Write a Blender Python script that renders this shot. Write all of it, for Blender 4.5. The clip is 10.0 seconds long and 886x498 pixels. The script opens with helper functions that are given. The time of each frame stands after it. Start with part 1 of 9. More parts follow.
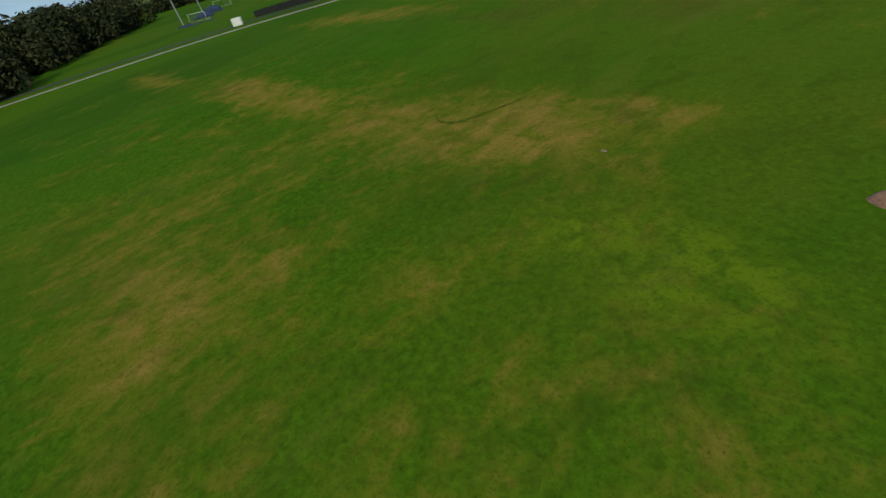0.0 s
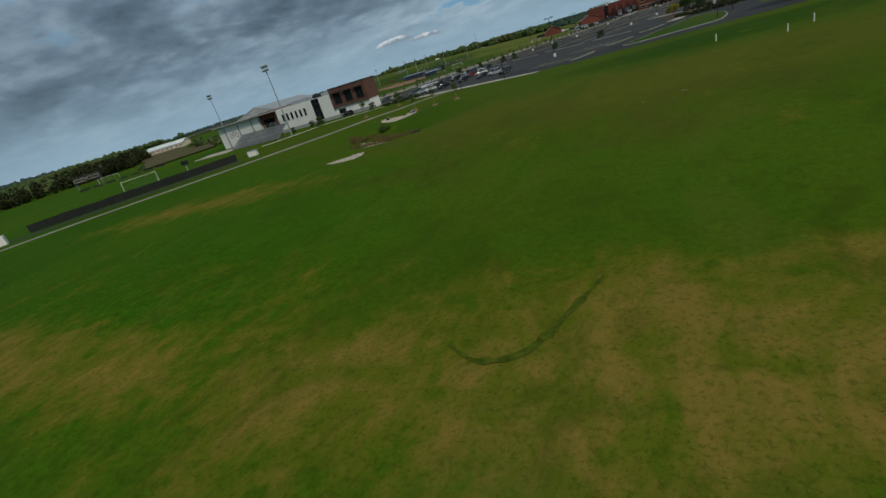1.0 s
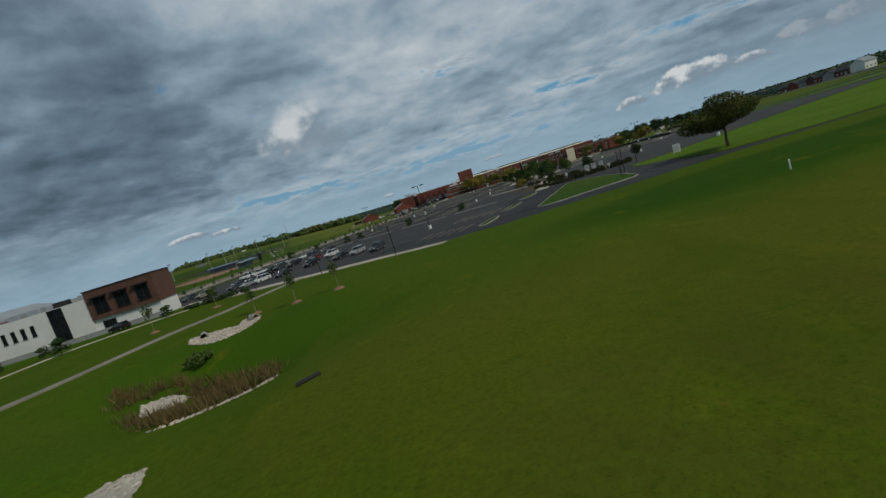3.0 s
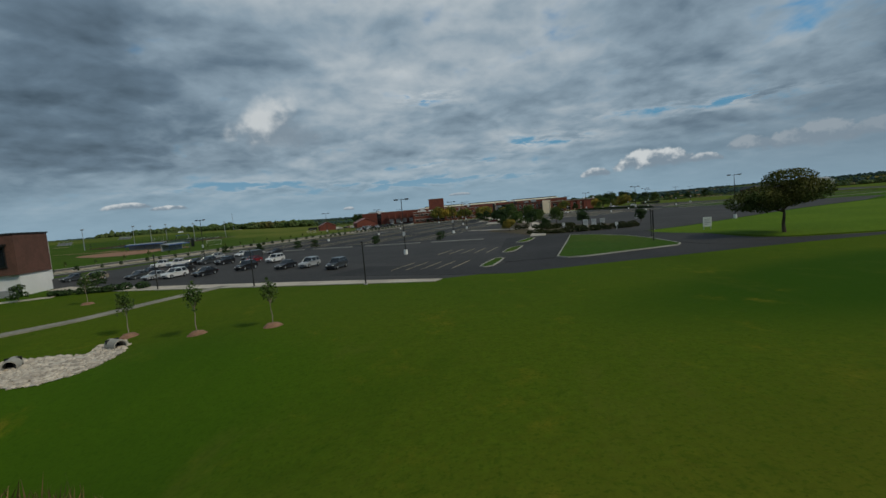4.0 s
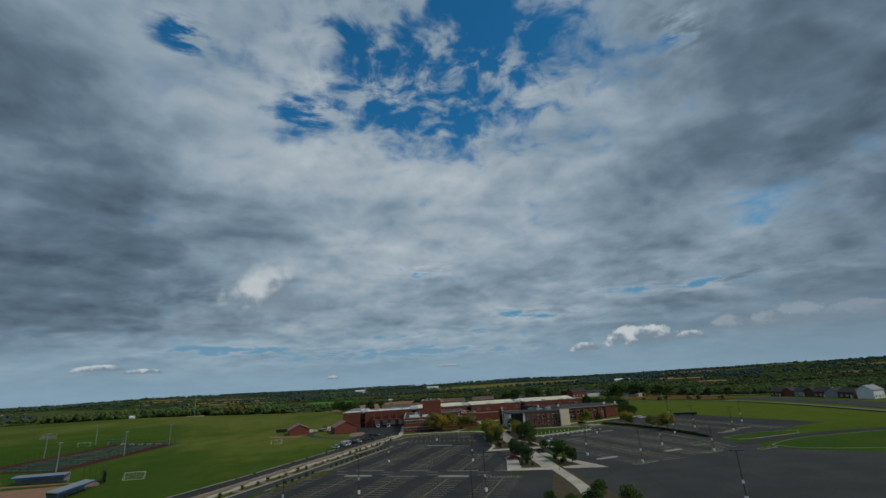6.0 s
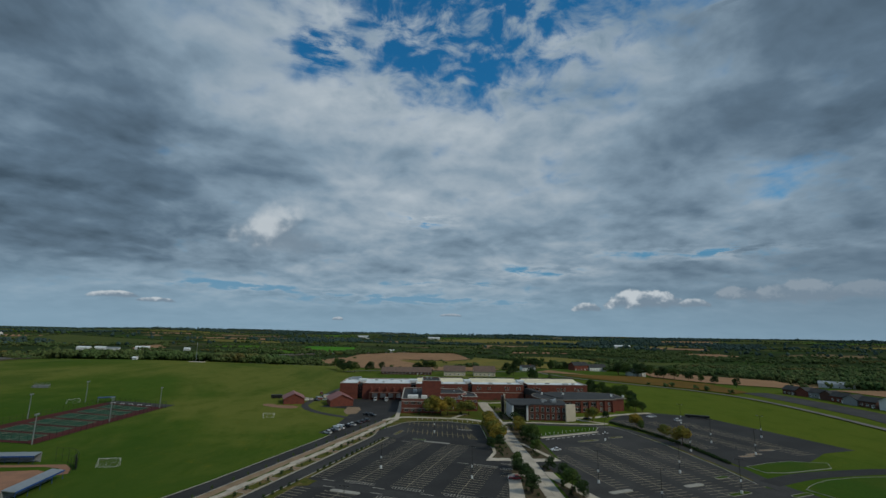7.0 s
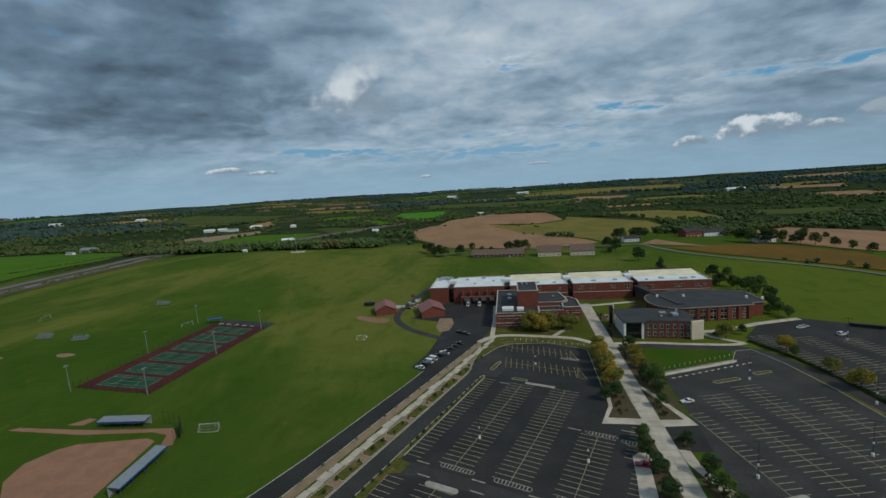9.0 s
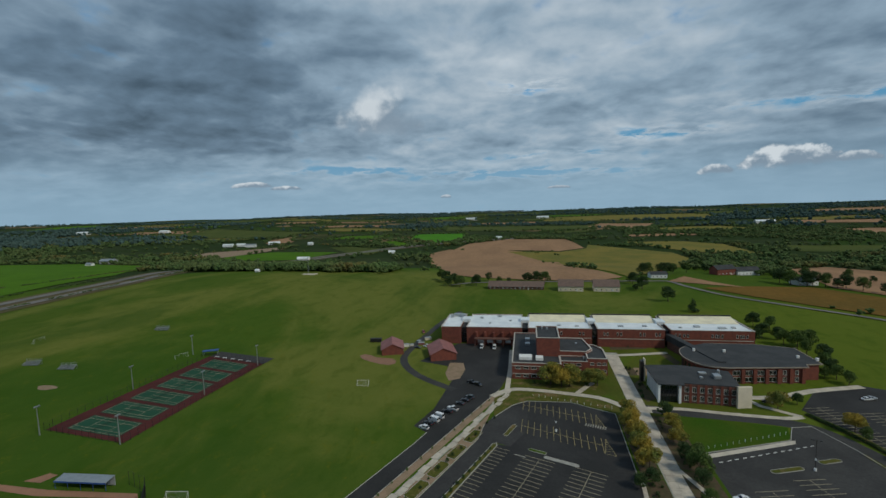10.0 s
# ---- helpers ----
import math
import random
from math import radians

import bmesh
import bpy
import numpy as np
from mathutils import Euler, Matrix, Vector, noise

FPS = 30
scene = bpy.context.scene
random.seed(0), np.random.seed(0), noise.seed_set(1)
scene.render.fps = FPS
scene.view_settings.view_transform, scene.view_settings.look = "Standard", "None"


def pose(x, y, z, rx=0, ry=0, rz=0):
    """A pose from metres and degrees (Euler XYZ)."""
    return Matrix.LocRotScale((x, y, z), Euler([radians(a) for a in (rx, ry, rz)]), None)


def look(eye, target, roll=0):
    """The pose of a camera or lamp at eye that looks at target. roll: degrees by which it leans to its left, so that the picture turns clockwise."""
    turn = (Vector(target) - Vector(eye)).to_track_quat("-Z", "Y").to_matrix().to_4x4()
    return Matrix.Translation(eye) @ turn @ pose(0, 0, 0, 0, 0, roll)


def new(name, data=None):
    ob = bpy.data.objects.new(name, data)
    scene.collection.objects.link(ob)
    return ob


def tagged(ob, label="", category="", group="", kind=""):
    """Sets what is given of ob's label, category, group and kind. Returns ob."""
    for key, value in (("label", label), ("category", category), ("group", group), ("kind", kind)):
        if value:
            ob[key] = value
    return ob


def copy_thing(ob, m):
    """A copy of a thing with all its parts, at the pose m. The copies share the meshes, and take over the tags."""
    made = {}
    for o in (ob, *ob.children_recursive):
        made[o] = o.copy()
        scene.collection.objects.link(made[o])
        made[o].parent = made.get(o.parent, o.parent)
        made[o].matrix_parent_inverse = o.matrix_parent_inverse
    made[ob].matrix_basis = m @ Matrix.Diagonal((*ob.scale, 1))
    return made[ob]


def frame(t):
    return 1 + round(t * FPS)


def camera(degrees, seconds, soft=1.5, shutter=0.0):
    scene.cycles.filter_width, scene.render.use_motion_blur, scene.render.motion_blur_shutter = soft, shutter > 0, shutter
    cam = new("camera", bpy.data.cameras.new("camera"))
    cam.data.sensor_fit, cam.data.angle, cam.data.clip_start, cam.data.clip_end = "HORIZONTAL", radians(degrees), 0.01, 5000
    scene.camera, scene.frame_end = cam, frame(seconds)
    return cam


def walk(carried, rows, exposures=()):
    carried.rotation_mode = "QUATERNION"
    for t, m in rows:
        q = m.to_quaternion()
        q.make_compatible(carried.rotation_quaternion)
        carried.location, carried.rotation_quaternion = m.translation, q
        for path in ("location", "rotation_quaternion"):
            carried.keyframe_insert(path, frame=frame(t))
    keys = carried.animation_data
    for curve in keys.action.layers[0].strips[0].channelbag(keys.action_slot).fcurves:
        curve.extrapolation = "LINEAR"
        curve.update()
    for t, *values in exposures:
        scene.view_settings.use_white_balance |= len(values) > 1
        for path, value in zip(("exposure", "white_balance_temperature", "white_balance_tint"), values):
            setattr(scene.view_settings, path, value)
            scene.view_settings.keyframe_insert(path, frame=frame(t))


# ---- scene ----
cam = camera(89.3, 10.0)
PATH = [
    (0, (74.032, -262.449, 10.336), (72.613, -261.676, 9.158), -15.9),
    (0.5, (64.721, -261.1, 8.443), (63.52, -259.826, 7.475), -16.6),
    (1, (55.213, -255.633, 7.69), (54.154, -254.113, 6.936), -17.1),
    (1.2, (51.798, -253.043, 7.599), (50.808, -251.426, 6.962), -19.0),
    (1.5, (47.126, -248.244, 7.658), (46.258, -246.504, 7.192), -21.8),
    (2, (40.241, -240.154, 7.743), (39.565, -238.284, 7.531), -24.5),
    (2.5, (34.752, -231.796, 7.517), (34.226, -229.876, 7.334), -26.0),
    (2.8, (31.697, -227.056, 7.314), (31.398, -225.096, 7.048), -21.7),
    (3, (30.027, -223.772, 7.004), (29.836, -221.797, 6.755), -17.3),
    (3.2, (28.798, -220.23, 6.666), (28.694, -218.246, 6.438), -12.2),
    (4.3, (22.898, -200.619, 6.981), (22.962, -198.621, 6.911), -4.4),
    (4.5, (22.219, -196.779, 7.651), (22.307, -194.782, 7.716), -4.4),
    (4.8, (21.62, -190.73, 9.50), (21.716, -188.76, 9.83), -4.5),
    (5, (21.06, -186.668, 11.408), (21.189, -184.735, 11.904), -4.2),
    (5.2, (20.963, -182.964, 13.82), (21.11, -181.058, 14.404), -4.6),
    (6.3, (20.814, -164.902, 31.997), (20.944, -162.982, 32.544), -2.4),
    (6.5, (21.154, -161.399, 36.102), (21.272, -159.466, 36.6), -1.5),
    (7, (21.278, -153.23, 44.935), (21.378, -151.266, 45.296), 0.9),
    (7.5, (21.313, -145.048, 53.32), (21.422, -143.061, 53.517), 2.0),
    (8, (21.053, -136.117, 60.985), (21.183, -134.121, 60.972), 2.4),
    (8.5, (20.949, -126.651, 68.062), (21.053, -124.669, 67.815), 2.8),
    (8.7, (20.672, -122.238, 71.498), (20.678, -120.26, 71.205), 1.4),
    (8.8, (20.49, -119.972, 72.115), (20.382, -117.995, 71.83), -0.7),
    (9, (21.027, -115.79, 74.163), (20.736, -113.831, 73.885), -3.8),
    (9.5, (20.785, -105.433, 78.16), (20.439, -103.476, 77.931), -4.4),
    (10, (20.287, -95.404, 80.405), (19.921, -93.447, 80.219), -1.9),
]
walk(cam, [(t, look(eye, target, roll)) for t, eye, target, roll in PATH],
     exposures=((0.0, 0.36, 6050, 7), (0.5, 0.12, 6050, 7), (1.0, -0.10, 6050, 7), (3.0, -0.18, 6100, 7), (4.5, -0.20, 6050, 7), (5.0, -0.34, 6000, 7), (6.5, -0.30, 5850, 6), (7.0, -0.30, 5800, 6), (8.0, -0.18, 5800, 6), (8.5, -0.06, 5800, 6), (10.0, -0.07, 5820, 6)))

# ---- light ----
SUN_ELEV, SUN_AZ = radians(42), radians(118)   # azimuth clockwise from +y
world = bpy.data.worlds.new("sky")
scene.world = world
world.use_nodes = True
WN, WL = world.node_tree.nodes, world.node_tree.links
WN.clear()


def wn(kind, **sets):
    n = WN.new(kind)
    for k, v in sets.items():
        n.inputs[k].default_value = v
    return n


def wmath(op, a, b=None, c=None, clamp=False):
    n = WN.new("ShaderNodeMath")
    n.operation, n.use_clamp = op, clamp
    for i, v in enumerate((a, b, c)):
        if v is None:
            continue
        if isinstance(v, (int, float)):
            n.inputs[i].default_value = v
        else:
            WL.new(v, n.inputs[i])
    return n.outputs[0]


def wsmooth(v, lo, hi):
    n = WN.new("ShaderNodeMapRange")
    n.interpolation_type = "SMOOTHSTEP"
    n.inputs["From Min"].default_value, n.inputs["From Max"].default_value = lo, hi
    WL.new(v, n.inputs["Value"])
    return n.outputs["Result"]


def wmix(fac, a, b):
    n = WN.new("ShaderNodeMix")
    n.data_type = "RGBA"
    for sock, v in ((n.inputs[0], fac), (n.inputs[6], a), (n.inputs[7], b)):
        if isinstance(v, (tuple, float, int)):
            sock.default_value = v
        else:
            WL.new(v, sock)
    return n.outputs[2]


tc = WN.new("ShaderNodeTexCoord")
sep = WN.new("ShaderNodeSeparateXYZ")
WL.new(tc.outputs["Generated"], sep.inputs[0])
DX, DY, DZ = sep.outputs
up = wmath("MAXIMUM", DZ, 0.0)


def wnoise(vec, scale, detail, rough, offset=(0, 0, 0), stretch=(1, 1, 1), distort=0.0):
    mp = WN.new("ShaderNodeMapping")
    mp.inputs["Location"].default_value = offset
    mp.inputs["Scale"].default_value = stretch
    WL.new(vec, mp.inputs[0])
    n = wn("ShaderNodeTexNoise", Scale=scale, Detail=detail, Roughness=rough, Distortion=distort)
    WL.new(mp.outputs[0], n.inputs["Vector"])
    return n.outputs["Fac"]


def blob(az, el, width, height):
    """1 in the direction az, el (degrees), falling to 0 over about width x height degrees."""
    a, e = radians(az), radians(el)
    right = wmath("ADD", wmath("MULTIPLY", DX, math.cos(a)), wmath("MULTIPLY", DY, -math.sin(a)))
    ahead = wmath("ADD", wmath("MULTIPLY", DX, math.sin(a)), wmath("MULTIPLY", DY, math.cos(a)))
    du = wmath("DIVIDE", right, math.sin(radians(width)))
    dv = wmath("DIVIDE", wmath("SUBTRACT", DZ, math.sin(e)), math.sin(radians(height)))
    r2 = wmath("ADD", wmath("MULTIPLY", du, du), wmath("MULTIPLY", dv, dv))
    g = wmath("EXPONENT", wmath("MULTIPLY", r2, -1.0))
    return wmath("MULTIPLY", g, wmath("GREATER_THAN", ahead, 0.0))


sky = WN.new("ShaderNodeTexSky")
sky.sky_type, sky.sun_disc = "NISHITA", False
sky.sun_elevation, sky.sun_rotation = SUN_ELEV, SUN_AZ
sky.air_density, sky.dust_density, sky.ozone_density = 1.0, 0.6, 2.0
skyc = WN.new("ShaderNodeVectorMath")
skyc.operation = "MULTIPLY"
skyc.inputs[1].default_value = (0.026, 0.090, 0.112)
WL.new(sky.outputs[0], skyc.inputs[0])

# cloud cover: one broad deck seen in perspective, open in a high gap and in a few low slits
DIRN = tc.outputs["Generated"]
soft = wmath("ADD", up, 0.26)
comb2 = WN.new("ShaderNodeCombineXYZ")
WL.new(wmath("DIVIDE", DX, soft), comb2.inputs[0])
WL.new(wmath("DIVIDE", DY, soft), comb2.inputs[1])
DECK = comb2.outputs[0]


def total(*terms):
    out = terms[0]
    for t in terms[1:]:
        out = wmath("ADD", out, t)
    return out


def scaled(v, f):
    return wmath("MULTIPLY", v, f)


# broad banks, their lumps, and small flakes
bank = wnoise(DECK, 0.95, 3, 0.5, (3.1, 7.4, 0))
lumps = wnoise(DECK, 2.9, 5, 0.50, (1.7, 4.4, 0), (1, 1, 1), 0.25)
lumps_up = wnoise(DECK, 2.9, 5, 0.50, (1.7, 4.35, 0), (1, 1, 1), 0.25)
flakes = wnoise(DECK, 9.5, 4, 0.55, (7.7, 2.2, 0), (1, 1, 1), 0.35)
warp = WN.new("ShaderNodeTexNoise")
warp.inputs["Scale"].default_value, warp.inputs["Detail"].default_value = 4.0, 4.0
WL.new(DECK, warp.inputs["Vector"])
shift = WN.new("ShaderNodeVectorMath")
shift.operation = "MULTIPLY_ADD"
shift.inputs[1].default_value = (0.30, 0.30, 0.0)
WL.new(warp.outputs["Color"], shift.inputs[0])
WL.new(DECK, shift.inputs[2])
cells = WN.new("ShaderNodeTexVoronoi")
cells.feature = "SMOOTH_F1"
cells.inputs["Scale"].default_value, cells.inputs["Smoothness"].default_value = 5.6, 0.6
cells.inputs["Detail"].default_value, cells.inputs["Roughness"].default_value = 2.0, 0.5
WL.new(shift.outputs[0], cells.inputs["Vector"])
billow = wmath("SUBTRACT", 0.55, cells.outputs["Distance"])
cover = total(scaled(bank, 0.34), scaled(lumps, 0.50), scaled(flakes, 0.26), scaled(billow, 0.22), 0.32)
gap = blob(7, 38.5, 20, 9.0)
cover = wmath("ADD", wmath("SUBTRACT", cover, scaled(gap, 0.37)), wmath("MULTIPLY", gap, scaled(wmath("SUBTRACT", wnoise(DECK, 10.0, 5, 0.6, (0.9, 6.2, 0), (1, 1, 1), 0.5), 0.5), 1.3)))
torn = scaled(wsmooth(wnoise(DIRN, 13.0, 5, 0.6, (1.2, 3.3, 0), (1, 1, 5.0), 0.3), 0.38, 0.62), 1.35)
for az, el, w, h, f in ((-30, 38.4, 2.6, 1.6, 0.24), (38, 36, 2.2, 1.6, 0.20), (15.2, 7.6, 6, 0.7, 0.28), (35.4, 8.9, 7, 0.7, 0.26), (1.0, 13.9, 4, 0.9, 0.22), (26, 9.5, 9, 0.6, 0.12),
                        (-22.3, 4.8, 8, 0.6, 0.34), (-6, 3.9, 11, 0.8, 0.34), (8, 3.6, 8, 0.7, 0.24), (-14, 33, 4, 2.2, 0.14), (4, 6.0, 9, 0.6, 0.22)):
    cover = wmath("SUBTRACT", cover, wmath("MULTIPLY", torn, scaled(blob(az, el, w, h), f)))
cover = wmath("ADD", cover, scaled(blob(40, 22, 8, 4), 0.06))
density = wsmooth(cover, 0.45, 0.72)
# thin rims are bright, thick bodies blue-grey, and the bases of the heaviest banks dark
thick = wsmooth(cover, 0.56, 1.02)
lit = wmath("SUBTRACT", 0.82, scaled(thick, 0.38))
lit = total(lit, scaled(wmath("SUBTRACT", lumps, lumps_up), 0.9), scaled(wmath("SUBTRACT", billow, 0.15), 0.14), scaled(wmath("SUBTRACT", flakes, 0.5), 0.10), scaled(wmath("SUBTRACT", bank, 0.5), -0.35))
# the outermost dark spots also put lens falloff into the cloud colour
for az, el, w, h, f in ((-40, 14, 17, 7, -0.17), (-27, 8.2, 9, 1.8, -0.10), (-50, 30, 20, 14, -0.08), (-72, 12, 24, 12, -0.12), (46, 17, 14, 8, -0.13), (54, 34, 16, 14, -0.14), (40, 6.6, 12, 0.8, -0.10),
                        (-10, 13, 20, 6, 0.15), (28, 24, 9, 5, 0.12), (-22, 30, 12, 8, 0.08), (12, 9, 14, 4, 0.06), (-8, 26, 16, 3.5, 0.12), (10, 22, 8, 3, 0.10), (-4, 17, 7, 2.2, 0.06), (-36, 6.0, 8, 0.7, 0.10), (-8, 5.3, 10, 0.6, 0.10), (24, 7.0, 9, 0.6, 0.08)):
    lit = wmath("ADD", lit, scaled(blob(az, el, w, h), f))
ramp = WN.new("ShaderNodeValToRGB")
WL.new(lit, ramp.inputs[0])
for k, (at, c) in enumerate(((0.16, (0.056, 0.076, 0.093, 1)), (0.42, (0.155, 0.205, 0.252, 1)), (0.62, (0.300, 0.368, 0.420, 1)), (0.90, (0.58, 0.60, 0.60, 1)))):
    el = ramp.color_ramp.elements[k] if k < 2 else ramp.color_ramp.elements.new(at)
    el.position, el.color = at, c
cloudc = ramp.outputs[0]
blue = wmix(wsmooth(DZ, 0.34, 0.10), skyc.outputs[0], (0.130, 0.300, 0.44, 1))
col = wmix(wmath("MULTIPLY", density, 0.97), blue, cloudc)
# pale air near the horizon
air = wsmooth(DZ, 0.15, 0.0)
col = wmix(scaled(air, 0.88), col, (0.300, 0.415, 0.490, 1))
# a grey bank low in the east, with lens falloff put into its tone
col = wmix(scaled(blob(50, 4.5, 20, 5), 0.55), col, (0.165, 0.215, 0.262, 1))
# heaped clouds with lit tops and flat grey bases
ragged = wmath("SUBTRACT", wnoise(DIRN, 34.0, 7, 0.6, (2.2, 0.4, 1.1), (1, 1, 1.2)), 0.5)


def heaped(col, az, base, w, h, bright, rough=1.5, edge=0.35, ragged=ragged):
    a = radians(az)
    right = wmath("ADD", scaled(DX, math.cos(a)), scaled(DY, -math.sin(a)))
    ahead = wmath("ADD", scaled(DX, math.sin(a)), scaled(DY, math.cos(a)))
    u = scaled(right, 1 / math.sin(radians(w)))
    v = scaled(wmath("SUBTRACT", DZ, math.sin(radians(base))), 1 / math.sin(radians(h)))
    dome = wmath("SUBTRACT", 1.0, wmath("ADD", scaled(wmath("MULTIPLY", u, u), 0.9), wmath("MULTIPLY", v, wmath("MAXIMUM", v, 0.0))))
    dome = wmath("ADD", dome, scaled(ragged, rough))
    foot = wsmooth(wmath("ADD", v, scaled(ragged, 0.7)), -0.25, 0.10)
    mask = wmath("MULTIPLY", wmath("MULTIPLY", wsmooth(dome, 0.02, 0.02 + edge), foot), wmath("GREATER_THAN", ahead, 0.0))
    top = wsmooth(total(v, scaled(ragged, 2.8), scaled(u, -0.15)), 0.10, 0.75)
    shadec = (0.24, 0.29, 0.335, 1)
    lightc = tuple(d + (t - d) * bright for d, t in zip(shadec[:3], (0.74, 0.73, 0.70))) + (1,)
    return wmix(scaled(mask, 0.92), col, wmix(top, shadec, lightc))


col = heaped(col, -17.3, 9.8, 5.4, 5.2, 0.85, 2.4, 0.85, wmath("SUBTRACT", wnoise(DIRN, 15.0, 5, 0.5, (1.4, 0.9, 2.3), (1, 1, 1.1)), 0.5))
for az, base, w, h, bright in ((41.3, 3.7, 4.2, 2.0, 0.20), (46.5, 3.8, 3.4, 1.6, 0.12), (36.2, 4.0, 2.2, 1.3, 0.22), (27.0, 3.3, 4.4, 2.0, 0.95), (20.7, 2.8, 1.7, 1.0, 0.85), (32.1, 3.2, 1.7, 0.9, 0.65),
                               (-33.0, 3.05, 2.3, 0.65, 0.85), (-29.5, 2.7, 2.0, 0.5, 0.85), (-10.0, 1.2, 0.7, 0.4, 0.6), (4.0, 1.9, 1.4, 0.35, 0.45)):
    col = heaped(col, az, base, w, h, bright)
bg = wn("ShaderNodeBackground", Strength=1.0)
WL.new(col, bg.inputs["Color"])
out = WN.new("ShaderNodeOutputWorld")
WL.new(bg.outputs[0], out.inputs["Surface"])

sun = new("sun", bpy.data.lights.new("sun", "SUN"))
sun.data.energy, sun.data.angle, sun.data.color = 2.0, radians(8), (1.0, 0.86, 0.64)
sun.matrix_world = look((0, 0, 0), (-math.sin(SUN_AZ) * math.cos(SUN_ELEV), -math.cos(SUN_AZ) * math.cos(SUN_ELEV), -math.sin(SUN_ELEV)))

# ---- materials ----
def material(name, colour, rough=0.9, metal=0.0, second=None, scale=3.0, amount=0.6, grain=0.0, grain_scale=40.0, bump=0.0,
             bump_scale=30.0, vary=0.0, third=None, third_scale=0.05, third_at=(0.5, 0.65), spec=0.3, island=False, stretch=(1, 1, 1)):
    """A surface with two scales of variation in object space, fine grain and relief, and a shift of value from piece to piece."""
    m = bpy.data.materials.new(name)
    m.use_nodes = True
    nt = m.node_tree
    N, L = nt.nodes, nt.links
    b = N["Principled BSDF"]
    b.inputs["Roughness"].default_value, b.inputs["Metallic"].default_value = rough, metal
    b.inputs["Specular IOR Level"].default_value = spec
    geo = N.new("ShaderNodeNewGeometry")
    mp = N.new("ShaderNodeMapping")
    mp.inputs["Scale"].default_value = stretch
    L.new(geo.outputs["Position"], mp.inputs[0])
    pos = mp.outputs[0]

    def tex(s, detail=5.0, r=0.6):
        t = N.new("ShaderNodeTexNoise")
        t.inputs["Scale"].default_value, t.inputs["Detail"].default_value, t.inputs["Roughness"].default_value = s, detail, r
        L.new(pos, t.inputs["Vector"])
        return t.outputs["Fac"]

    def ramp(v, lo, hi):
        r = N.new("ShaderNodeMapRange")
        r.interpolation_type = "SMOOTHSTEP"
        r.inputs["From Min"].default_value, r.inputs["From Max"].default_value = lo, hi
        L.new(v, r.inputs["Value"])
        return r.outputs["Result"]

    def mix(f, a, c, blend="MIX"):
        x = N.new("ShaderNodeMix")
        x.data_type, x.blend_type = "RGBA", blend
        for sock, v in ((x.inputs[0], f), (x.inputs[6], a), (x.inputs[7], c)):
            if isinstance(v, (tuple, list, float, int)):
                sock.default_value = (*v, 1) if isinstance(v, (tuple, list)) and len(v) == 3 else v
            else:
                L.new(v, sock)
        return x.outputs[2]

    def times(v, f):
        x = N.new("ShaderNodeMath")
        x.operation = "MULTIPLY"
        L.new(v, x.inputs[0])
        x.inputs[1].default_value = f
        return x.outputs[0]

    c = (*colour, 1)
    if second:
        c = mix(times(ramp(tex(scale), 0.38, 0.64), amount), c, second)
    if third:
        c = mix(ramp(tex(third_scale, 6.0, 0.62), *third_at), c, third)
    if grain:
        g = N.new("ShaderNodeMapRange")
        g.inputs["From Min"].default_value, g.inputs["From Max"].default_value = 0.3, 0.7
        g.inputs["To Min"].default_value, g.inputs["To Max"].default_value = 1 - grain, 1 + grain
        L.new(tex(grain_scale, 4.0, 0.7), g.inputs["Value"])
        c = mix(1.0, c, g.outputs["Result"], "MULTIPLY")
    if vary:
        g = N.new("ShaderNodeMapRange")
        g.inputs["To Min"].default_value, g.inputs["To Max"].default_value = 1 - vary, 1 + vary
        if island:
            L.new(geo.outputs["Random Per Island"], g.inputs["Value"])
        else:
            oi = N.new("ShaderNodeObjectInfo")
            L.new(oi.outputs["Random"], g.inputs["Value"])
        c = mix(1.0, c, g.outputs["Result"], "MULTIPLY")
    if isinstance(c, tuple):
        b.inputs["Base Color"].default_value = c
    else:
        L.new(c, b.inputs["Base Color"])
    if bump:
        bp = N.new("ShaderNodeBump")
        bp.inputs["Strength"].default_value, bp.inputs["Distance"].default_value = bump, 0.05
        L.new(tex(bump_scale, 5.0, 0.65), bp.inputs["Height"])
        L.new(bp.outputs[0], b.inputs["Normal"])
    return m


